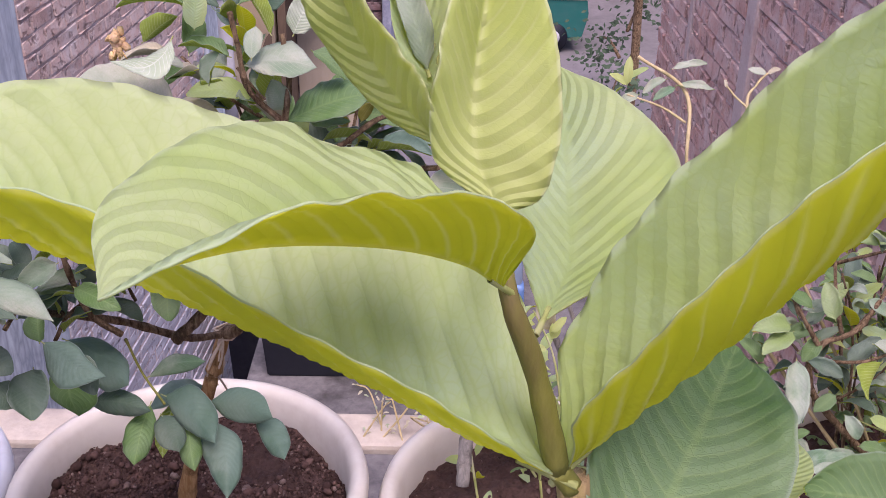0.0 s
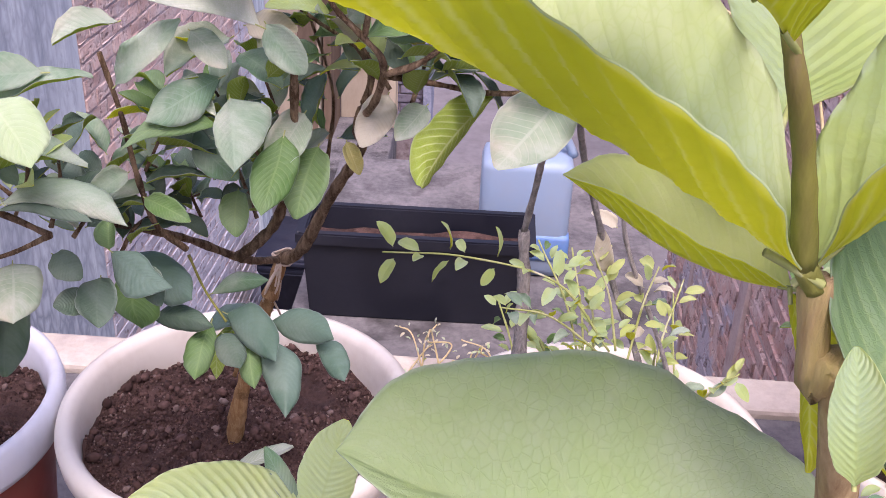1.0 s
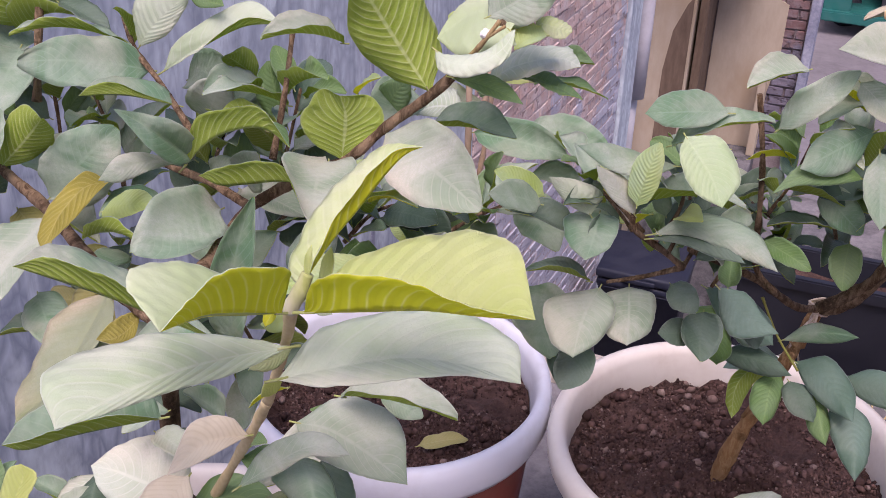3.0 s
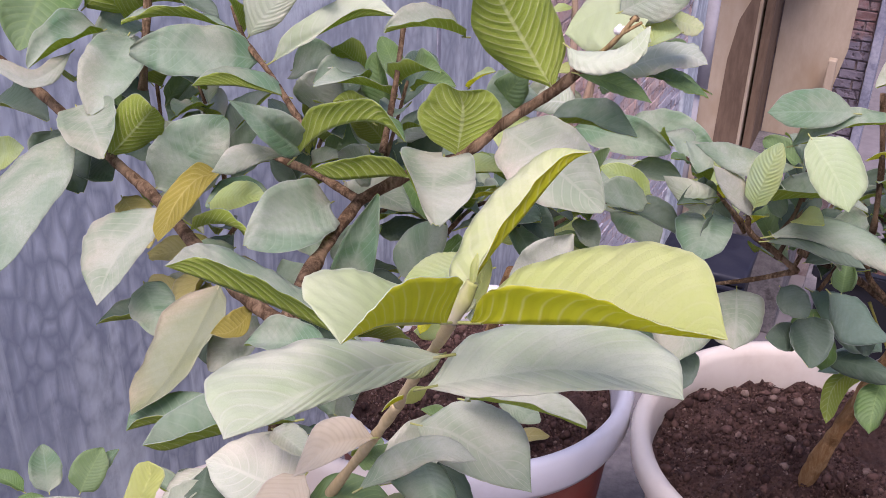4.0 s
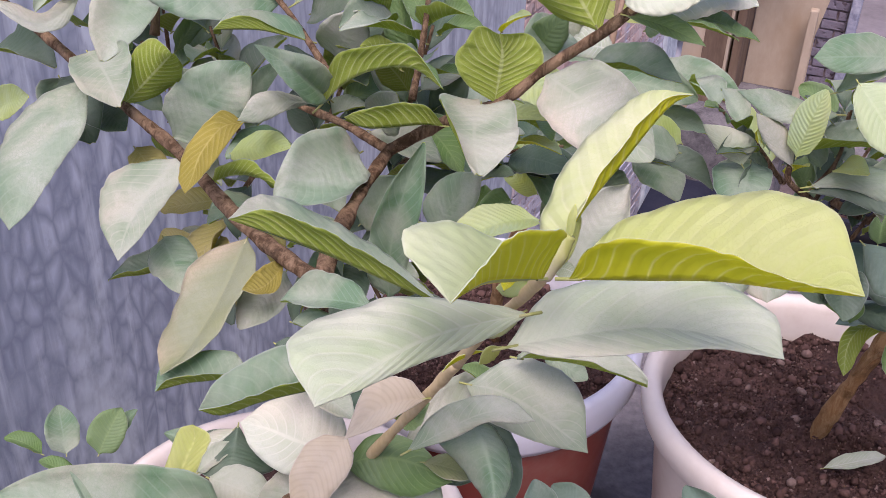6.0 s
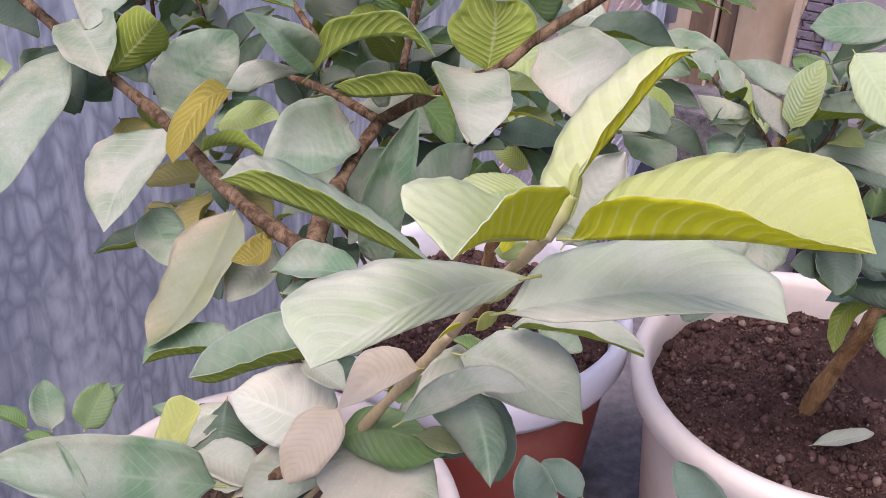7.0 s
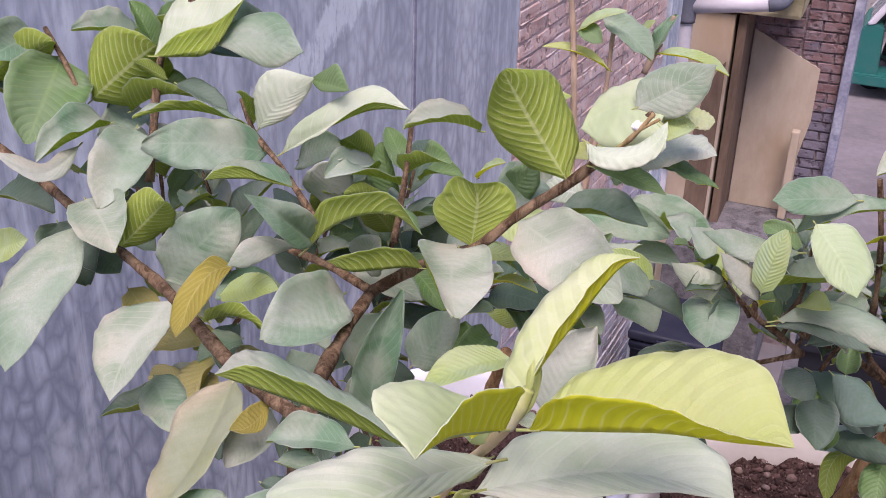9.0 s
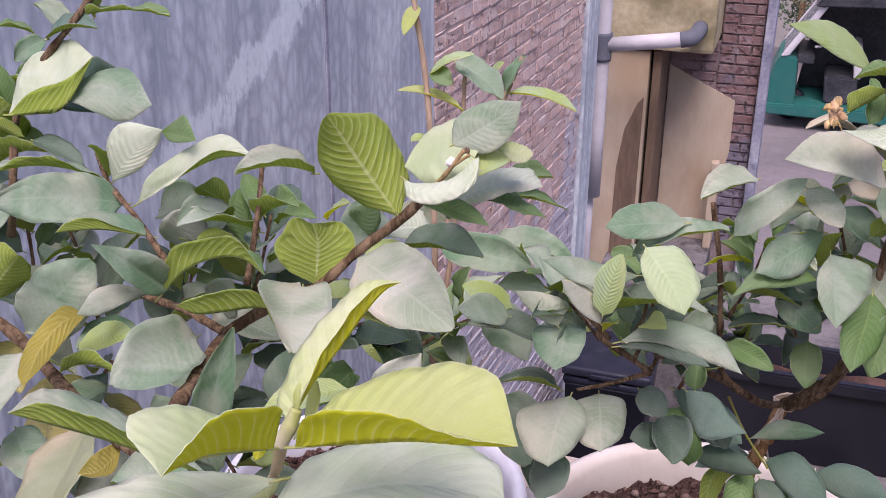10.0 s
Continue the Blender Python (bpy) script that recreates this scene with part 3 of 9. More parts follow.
def blade(plant, mid, left, right, kind, nu=72, nv=7, name="leaf", bulge=0.07):
    """A leaf drawn by three curves: the midrib from base to tip, and the two edges between them, left and right as seen from above."""
    count, rib = KINDS[kind][2:]
    m = [Vector(p) for p in mid]
    b, t = m[0], m[-1]
    length = sum((q - p).length for p, q in zip(m, m[1:]))
    key = noise.noise(b * 31 + t * 17)
    curves = [smooth_path([b, *side, t], 16) for side in (left, mid[1:-1], right)]
    last = len(curves[1]) - 1

    def at(curve, u):
        q = u * last
        i = min(int(q), last - 1)
        return curve[i].lerp(curve[i + 1], q - i)

    rows = []
    for i in range(nu + 1):
        u = i / nu
        rows.append([at(c, u) for c in curves])
    verts, uvs = [], []
    for layer in (0, 1):
        for i, (el, em, er) in enumerate(rows):
            u = i / nu
            along = (rows[min(i + 1, nu)][1] - rows[max(i - 1, 0)][1]).normalized()
            for j in range(-nv, nv + 1):
                v = j / nv
                av = abs(v)
                edge = er if v >= 0 else el
                span = edge - em
                half = span.length
                up = (span if v >= 0 else -span).cross(along)
                up = up.normalized() if up.length > 1e-9 else Vector((0, 0, 1))
                ph = (u - 0.23 * av ** 1.25) * count
                rise = bulge * half * 4 * av * (1 - av)
                rise += min(rib, 0.9) * 0.0042 * length * math.cos(2 * math.pi * ph) * min(1, av * 5) * (1 - 0.7 * av * av) * min(1, 8 * u, 8 * (1 - u))
                rise += 0.10 * half * av * av * (noise.noise(Vector((u * 7.0, 3.1 * v + key * 9, key * 40))) + 0.5 * noise.noise(Vector((u * 19.0, 2.0 * v + key * 9, key * 60))))
                out = 1 + 0.035 * av * (noise.noise(Vector((u * 11.0, v, key * 35))) + 0.5 * noise.noise(Vector((u * 31.0, v, key * 21))))
                verts.append(em + span * (av * out) + up * (rise - 0.0003 * layer))
                uvs.append((u, 0.5 + 0.5 * v))
    a = (m[1] - m[0]).normalized()
    s = (Vector(right[0]) - Vector(left[0])).cross(a).cross(a).normalized()
    n = s.cross(a)
    sr = 0.0003 + 0.0030 * length
    return skin(plant, name, b, verts, uvs, nu, nv, kind, ((b - a * length * 0.05, sr * 1.1), (b + a * length * 0.05, sr)), s, n)


def sprig(plant, pts, size, pairs, seed, kinds, spread=1.0, r=0.002, up=0.3, name="twig"):
    """A twig with opposite leaves and a tuft at its end."""
    rnd = random.Random(seed)
    path = smooth_path(pts, 6)
    branch(plant, pts, r, r * 0.6, name)
    for k in range(pairs):
        q = (k + 0.7) / pairs
        i = min(len(path) - 2, int(q * (len(path) - 1)))
        p, d = path[i], (path[i + 1] - path[i]).normalized()
        s = d.cross(Vector((0, 0, 1)))
        s = s.normalized() if s.length > 0.1 else Vector((1, 0, 0))
        s.rotate(Matrix.Rotation(rnd.uniform(0, 6.28) if k % 2 else rnd.uniform(-0.5, 0.5), 3, d))
        for sg in (-1, 1):
            dirn = (s * sg * spread + d * rnd.uniform(0.2, 0.9) + Vector((0, 0, up * rnd.uniform(-1.4, 1)))).normalized()
            le = size * rnd.uniform(0.65, 1.1)
            nn = Vector((rnd.uniform(-0.5, 0.5), rnd.uniform(-0.7, 0.2), 1.0))
            leaf(plant, p + dirn * 0.008, p + dirn * (0.008 + le), nn, rnd.uniform(0.42, 0.56), rnd.uniform(8, 28), rnd.uniform(0.02, 0.14), rnd.choice(kinds), 14)


plant_bark = {}


def plant_thing(name, at, label, material, group="potted guava plants"):
    ob = thing(name, at, label, "plant", group)
    plant_bark[ob.name] = material
    return ob


# ---- setting ----
def structure(name, bm, mats, label, smooth=False):
    ob = mesh_ob(name, bm, mats)
    for p in ob.data.polygons:
        p.use_smooth = smooth
    return tagged(ob, label, "setting", "", "structure")


bm = bmesh.new()
bmesh.ops.create_grid(bm, x_segments=2, y_segments=2, size=250, matrix=Matrix.Translation((0, 0, -3.5)))
structure("ground", bm, road_mat, "pale grey dusty road surface of the lane")

bm = box(bmesh.new(), -0.98, -1.4, -0.14, 0.98, 1.48, 0.0, 0.006)
structure("floor", bm, slab_mat, "dark stained concrete terrace floor under the pots")
bm = box(bmesh.new(), -1.0, 1.484, -0.14, 0.98, 1.578, 0.012, 0.008)
structure("ledge", bm, ledge_mat, "pale mortar ledge along the edge of the terrace")
bm = box(bmesh.new(), -0.36, 1.582, -0.14, 0.36, 2.42, 0.0, 0.006)
structure("floor_back", bm, slab_mat, "dark concrete slab behind the ledge")
bm = box(bmesh.new(), -0.95, -1.38, -3.5, 0.95, 1.54, -0.142)
bm2 = box(bmesh.new(), -0.34, 1.6, -3.5, 0.34, 2.40, -0.142)
structure("wall_base_back", bm2, slab_mat, "concrete wall under the back slab")
structure("wall_base", bm, slab_mat, "concrete wall that carries the terrace")

ML = Matrix(((0.9982, 0.0601, 0, -1.71), (-0.0601, 0.9982, 0, 4.24), (0, 0, 1, 0), (0, 0, 0, 1)))
wall_left = structure("wall_left", box(bmesh.new(), -0.25, -6.5, -3.5, 0.0, 0.0, 1.5, 0.004, ML), plaster_mat, "blue-grey cement plaster wall with damp stains")
bm = bmesh.new()
for y in (-0.98,):
    box(bm, 0.0, y, -3.5, 0.007, y + 0.022, 1.5, 0.003, ML)
structure("trim", bm, corner_mat, "raised plaster seam on the grey wall")
bm = bmesh.new()
rnd = random.Random(6)
ring = [bm.verts.new(ML @ Vector((0.0, -3.16 + 0.07 * math.cos(k * 0.35) * rnd.uniform(0.7, 1.2), -0.50 + 0.13 * math.sin(k * 0.35) * rnd.uniform(0.75, 1.1)))) for k in range(18)]
fc = bm.faces.new(ring)
ex = bmesh.ops.extrude_face_region(bm, geom=[fc])
bmesh.ops.translate(bm, verts=[v for v in ex["geom"] if isinstance(v, bmesh.types.BMVert)], vec=(0.003, 0, 0))
bmesh.ops.recalc_face_normals(bm, faces=bm.faces)
structure("wall_patch", bm, ledge_mat, "beige mortar patch on the grey wall")
wall_brick = structure("wall_brick", box(bmesh.new(), -0.25, 0.002, -3.5, -0.002, 2.50, 1.5, 0, ML), mortar_mat, "weathered brick wall with crumbling grey mortar")
structure("pilaster", box(bmesh.new(), -0.25, 2.502, -3.5, 0.03, 2.78, 1.5, 0.01, ML), plaster_mat, "grey plaster strip at the end of the brick wall")
structure("wall_yellow", box(bmesh.new(), -1.75, 7.58, -3.5, -1.24, 7.80, -0.72, 0.008), yellow_mat, "ochre-yellow plaster wall beside the drain pipe")
structure("wall_lintel", box(bmesh.new(), -1.75, 7.54, -0.70, -0.804, 8.4, 1.5, 0.03), moss_mat, "mossy yellow plaster above the niche")
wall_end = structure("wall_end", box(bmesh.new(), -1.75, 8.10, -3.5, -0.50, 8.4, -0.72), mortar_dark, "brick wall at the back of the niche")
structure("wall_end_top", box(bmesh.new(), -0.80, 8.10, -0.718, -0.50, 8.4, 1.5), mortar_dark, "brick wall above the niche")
structure("corner_trim", box(bmesh.new(), -0.498, 8.02, -3.5, -0.43, 8.4, 1.5, 0.01), corner_mat, "grey plaster edge of the house corner")
bm = bmesh.new()
vs = [bm.verts.new(p) for p in ((-1.15, 8.07, -2.3), (-0.70, 8.07, -2.3), (-0.70, 8.07, -1.84), (-0.65, 8.07, -1.56), (-0.65, 8.07, -1.16), (-0.90, 8.07, -1.04), (-1.15, 8.07, -0.92))]
fc = bm.faces.new(vs)
ex = bmesh.ops.extrude_face_region(bm, geom=[fc])
bmesh.ops.translate(bm, verts=[v for v in ex["geom"] if isinstance(v, bmesh.types.BMVert)], vec=(0, 0.028, 0))
structure("plaster_patch", bm, yellow_mat, "remains of ochre plaster on the brick niche")
bm = bmesh.new()
vs = [bm.verts.new((x, 7.572, z)) for x, z in ((-1.43, -2.3), (-1.26, -2.3), (-1.26, -1.05), (-1.30, -1.10), (-1.38, -1.30), (-1.42, -1.60))]
fc = bm.faces.new(vs)
ex = bmesh.ops.extrude_face_region(bm, geom=[fc])
bmesh.ops.translate(bm, verts=[v for v in ex["geom"] if isinstance(v, bmesh.types.BMVert)], vec=(0, 0.012, 0))
bmesh.ops.recalc_face_normals(bm, faces=bm.faces)
structure("worn_slot", bm, brown_wood, "brown arched patch where the ochre plaster has gone")
structure("door_jamb", box(bmesh.new(), -1.22, 7.62, -3.5, -1.16, 8.08, -0.722, 0.004), brown_wood, "brown wooden jamb in the niche")
structure("niche_step", box(bmesh.new(), -1.45, 7.12, -3.5, -0.70, 8.08, -2.3, 0.02), slab_mat, "grey concrete step at the foot of the niche")
bm = box(bmesh.new(), -0.76, 7.90, -2.3, -0.70, 7.98, -1.6, 0.01)
tagged(mesh_ob("plank", bm, yellow_mat), "short weathered plank leaning in the niche", "plank")

MR = Matrix(((0.9998, -0.02, 0, 0.93), (0.02, 0.9998, 0, 4.70), (0, 0, 1, 0), (0, 0, 0, 1)))
wall_right = structure("wall_right", box(bmesh.new(), 0.007, -6.0, -3.5, 0.25, -0.002, 1.5, 0, MR), mortar_mat, "red brick wall with open joints beside the terrace")
bm = bmesh.new()
box(bm, -0.012, -0.60, -3.5, 0.02, -0.55, 1.5, 0.006, MR)
box(bm, -0.02, -1.42, -3.5, 0.02, -1.32, 1.5, 0.012, MR)
structure("wall_streaks", bm, mortar_mat, "raised mortar strips on the brick pier")
structure("backdrop", box(bmesh.new(), -14, 20, -3.5, 16, 20.3, 4.0), far_mat, "greyish house wall across the street")


# ---- drain pipe ----
def drain_pipe():
    p = thing("drain_pipe", (-1.52, 7.2, -1.70), "grey-white plastic drain pipe with a side branch on the wall", "pipe")
    part("pipe", tube(bmesh.new(), [Vector((-1.52, 7.2, z)) for z in (-1.70, -1.2, -0.6, 0.6, 1.5)], 0.056, 0.056, 20), pvc, p)
    part("tee_joint", tube(bmesh.new(), [Vector((-1.52, 7.2, z)) for z in (-0.71, -0.69, -0.54, -0.52)], 0.068, 0.068, 20), dark_joint, p, "dark tee joint")
    part("side_arm", tube(bmesh.new(), [Vector((-1.47, 7.2, -0.60)), Vector((-1.2, 7.2, -0.56)), Vector((-0.98, 7.2, -0.525))], 0.05, 0.05, 18), pvc, p)
    part("elbow", tube(bmesh.new(), smooth_path([(-1.0, 7.2, -0.53), (-0.95, 7.21, -0.52), (-0.92, 7.28, -0.515), (-0.91, 7.53, -0.515)]), 0.053, 0.053, 16), dark_joint, p, "dark end elbow")
    part("lower_pipe", tube(bmesh.new(), [Vector((-1.56, 7.24, z)) for z in (-3.5, -2.0, -1.70)], 0.045, 0.045, 16), pvc, p, "thinner grey lower pipe")


drain_pipe()


# ---- pots ----
def lumps(q):
    """Height of the loose soil over its mean level."""
    return 0.016 * noise.noise(q * 13) + 0.011 * noise.noise(q * 42) + 0.006 * noise.noise(q * 95) + 0.0025 * noise.noise(q * 210)


def pot(at, radius, height, body_mat, rim_mat, label, lip=0.026, depth=0.045, crumbs=1000):
    p = thing("plant_pot", at, label, "pot", "plant pots on the terrace")
    r, h = radius, height
    rb = r * 0.74
    body = lathe([(0.001, 0.0), (rb * 0.96, 0.0), (rb, 0.006), (r * 0.90, h - lip * 1.4), (r * 0.905, h - lip), (r * 0.90, h - lip * 1.1), (r * 0.895, h - lip * 1.4), (r * 0.80, h * 0.5), (0.001, h * 0.45)], 64, at)
    part("body", body, body_mat, p)
    prof = [(r * 0.905, h - lip * 1.25), (r * 0.965, h - lip * 1.3), (r * 0.99, h - lip * 1.05), (r, h - lip * 0.45), (r * 0.985, h - lip * 0.1), (r * 0.95, h), (r * 0.915, h - lip * 0.06), (r * 0.888, h - lip * 0.4), (r * 0.876, h - lip * 1.2), (r * 0.858, h - depth - 0.03)]
    part("rim", lathe(prof, 72, at), rim_mat, p)
    # soil
    rs, zs = r * 0.868, h - depth
    bm = bmesh.new()
    n, rings = 150, 46
    prev = None
    c = bm.verts.new((at[0], at[1], at[2] + zs))
    for k in range(1, rings + 1):
        rr = rs * k / rings
        ring = []
        for i in range(n):
            x, y = rr * math.cos(2 * math.pi * i / n), rr * math.sin(2 * math.pi * i / n)
            q = Vector((at[0] + x, at[1] + y, 0))
            z = zs + lumps(q) - 0.006 * (rr / rs) ** 4
            ring.append(bm.verts.new((q.x, q.y, at[2] + z)))
        for i in range(n):
            j = (i + 1) % n
            if prev:
                bm.faces.new((prev[i], ring[i], ring[j], prev[j]))
            else:
                bm.faces.new((c, ring[i], ring[j]))
        prev = ring
    soil = thing("potting_soil", (at[0], at[1], at[2] + zs), "dry crumbly reddish-brown soil in the pot", "soil", "", "stuff")
    part("soil_bed", bm, soil_mat, soil)
    rnd = random.Random(int(1000 * (at[0] + 3 * at[1])))
    verts, faces = [], []
    ico = [(0, 0, 1), (0.9, 0, 0.3), (0.28, 0.85, 0.3), (-0.72, 0.53, 0.3), (-0.72, -0.53, 0.3), (0.28, -0.85, 0.3), (0.72, 0.53, -0.4), (-0.28, 0.85, -0.4), (-0.9, 0, -0.4), (-0.28, -0.85, -0.4), (0.72, -0.53, -0.4), (0, 0, -1)]
    tri = [(0, 1, 2), (0, 2, 3), (0, 3, 4), (0, 4, 5), (0, 5, 1), (1, 6, 2), (2, 7, 3), (3, 8, 4), (4, 9, 5), (5, 10, 1), (6, 7, 2), (7, 8, 3), (8, 9, 4), (9, 10, 5), (10, 6, 1), (11, 7, 6), (11, 8, 7), (11, 9, 8), (11, 10, 9), (11, 6, 10)]
    for _ in range(crumbs):
        a, rr = rnd.uniform(0, 6.283), rs * 0.985 * math.sqrt(rnd.random())
        q = Vector((at[0] + rr * math.cos(a), at[1] + rr * math.sin(a), 0))
        # trodden smooth in places, heaped with clods in others
        heap = 0.5 + 1.6 * noise.noise(q * 17)
        if rnd.random() > 0.45 + heap:
            continue
        size = 0.0006 + 0.0018 * rnd.random() ** 2 + (0.001 + 0.0046 * rnd.random() ** 1.6 if rnd.random() < 0.04 else 0)
        z = at[2] + zs + lumps(q) - 0.006 * (rr / rs) ** 4 + size * 0.5
        o = len(verts)
        e = Euler((rnd.uniform(0, 6), rnd.uniform(0, 6), rnd.uniform(0, 6))).to_matrix()
        sq = (rnd.uniform(0.75, 1.3), rnd.uniform(0.75, 1.25), rnd.uniform(0.65, 1.0))
        for v in ico:
            w = e @ Vector((v[0] * sq[0], v[1] * sq[1], v[2] * sq[2])) * size * rnd.uniform(0.85, 1.12)
            verts.append((q.x + w.x, q.y + w.y, z + w.z))
        faces += [tuple(o + i for i in f) for f in tri]
    me = bpy.data.meshes.new("soil_crumbs")
    me.from_pydata(verts, [], faces)
    me.materials.append(clod_mat)
    me.polygons.foreach_set("use_smooth", [True] * len(faces))
    ob = new("soil_crumbs", me)
    ob.parent = soil
    ob.matrix_parent_inverse = Matrix.Translation(soil.location).inverted()
    ob["kind"] = "stuff"
    return p


pot((-0.272, 0.963, 0.0), 0.200, 0.37, white_plastic, white_plastic, "cream-white round plastic pot with a thick rolled rim", 0.03, 0.045, 17000)
pot((-0.660, 0.935, 0.0), 0.187, 0.37, red_plastic, rim_plastic, "brick-red plastic pot with a cool white rim", 0.04, 0.045, 15000)
pot((-0.72, 0.56, 0.0), 0.185, 0.35, white_plastic, white_plastic, "white plastic pot crowded by a guava shrub", 0.03)
pot((0.137, 0.985, 0.0), 0.20, 0.335, white_plastic, white_plastic, "cream plastic pot with weeds and dry twigs", 0.03)
pot((0.60, 1.10, 0.0), 0.19, 0.30, white_plastic, white_plastic, "pale plastic pot overgrown with small-leaved shrubs", 0.03)
pot((0.17, 0.30, 0.0), 0.19, 0.33, red_plastic, rim_plastic, "brick-red pot of the tall young guava", 0.035)


# ---- tub and can behind the ledge ----
def tub():
    t = thing("planter_trough", (-0.125, 1.76, 0.0), "black plastic planter trough on the terrace edge", "trough")
    bm = bmesh.new()
    outer = [(-0.335, 1.690), (0.085, 1.695), (0.085, 1.815), (-0.335, 1.81)]
    def ring(inset, z):
        c = Vector((-0.125, 1.7525))
        out = []
        for x, y in outer:
            d = Vector((x, y)) - c
            out.append(bm.verts.new((c.x + d.x * (1 - inset / abs(d.x)), c.y + d.y * (1 - inset / abs(d.y)), z)))
        return out
    rs = [ring(0.014, 0.0), ring(0.004, 0.160), ring(-0.006, 0.162), ring(-0.006, 0.186), ring(0.012, 0.186), ring(0.02, 0.05)]
    for a, b in zip(rs, rs[1:]):
        for i in range(4):
            j = (i + 1) % 4
            bm.faces.new((a[i], a[j], b[j], b[i]))
    bm.faces.new(rs[0][::-1])
    bm.faces.new(rs[-1])
    bmesh.ops.bevel(bm, geom=[e for e in bm.edges if not e.is_boundary], offset=0.003, segments=2, affect="EDGES")
    part("body", bm, black_plastic, t, "", False)
    bm = bmesh.new()
    bmesh.ops.create_grid(bm, x_segments=30, y_segments=12, size=0.5, matrix=Matrix.Translation((-0.125, 1.7525, 0.145)) @ Matrix.Diagonal((0.374, 0.074, 1, 1)))
    for v in bm.verts:
        v.co.z += 0.012 * noise.noise(v.co * 18)
    part("soil", bm, soil_mat, t, "dark soil")


tub()


def water_can():
    c = thing("water_can", (0.03, 1.94, 0.0), "pale blue translucent plastic water can", "can")
    bm = box(bmesh.new(), -0.06, 1.89, 0.0, 0.12, 2.0, 0.255, 0.022)
    part("body", bm, blue_plastic, c)
    part("neck", lathe([(0.03, 0.0), (0.03, 0.035), (0.026, 0.04), (0.001, 0.04)], 20, (0.005, 1.945, 0.253)), blue_plastic, c)
    part("handle", tube(bmesh.new(), smooth_path([(0.05, 1.945, 0.25), (0.055, 1.945, 0.295), (0.09, 1.945, 0.3), (0.12, 1.945, 0.25)]), 0.009, 0.009, 8), blue_plastic, c)
    bm = box(bmesh.new(), -0.063, 1.886, 0.04, 0.123, 1.93, 0.1, 0.01)
    part("band", bm, plastic("blue band", (0.10, 0.22, 0.5), (0.3, 0.35, 0.45)), c, "blue lower band")
    c.location.x += 0.045


water_can()


# ---- street ----
def dark_stand_in():
    """An invented tall bin with tapered sides, a rolled rim and a lid, filling an unidentified dark area at the foot of
    the wall.
    """
    b = thing("dark_stand_in", (-1.14, 6.28, -3.5), "dark navy box standing in for an unidentified dark area at the wall foot", "bin")
    bm = bmesh.new()
    rings = []
    for inset, z in ((0.05, -3.5), (0.045, -3.46), (0.012, -2.56), (0.0, -2.55), (0.0, -2.50), (0.012, -2.49)):
        rings.append([bm.verts.new((x, y, z)) for x, y in ((-1.42 + inset, 6.0 + inset), (-0.86 - inset, 6.0 + inset), (-0.86 - inset, 6.56 - inset), (-1.42 + inset, 6.56 - inset))])
    for lo, hi in zip(rings, rings[1:]):
        for k in range(4):
            bm.faces.new((lo[k], lo[(k + 1) % 4], hi[(k + 1) % 4], hi[k]))
    bm.faces.new(rings[0][::-1])
    bm.faces.new(rings[-1])
    bmesh.ops.bevel(bm, geom=list(bm.edges), offset=0.008, segments=2, affect="EDGES")
    part("body", bm, navy_plastic, b)
    part("lid", box(bmesh.new(), -1.43, 5.99, -2.487, -0.85, 6.57, -2.42, 0.02), navy_plastic, b)
    part("handle", box(bmesh.new(), -1.24, 5.97, -2.475, -1.04, 5.988, -2.445, 0.006), navy_plastic, b)


dark_stand_in()


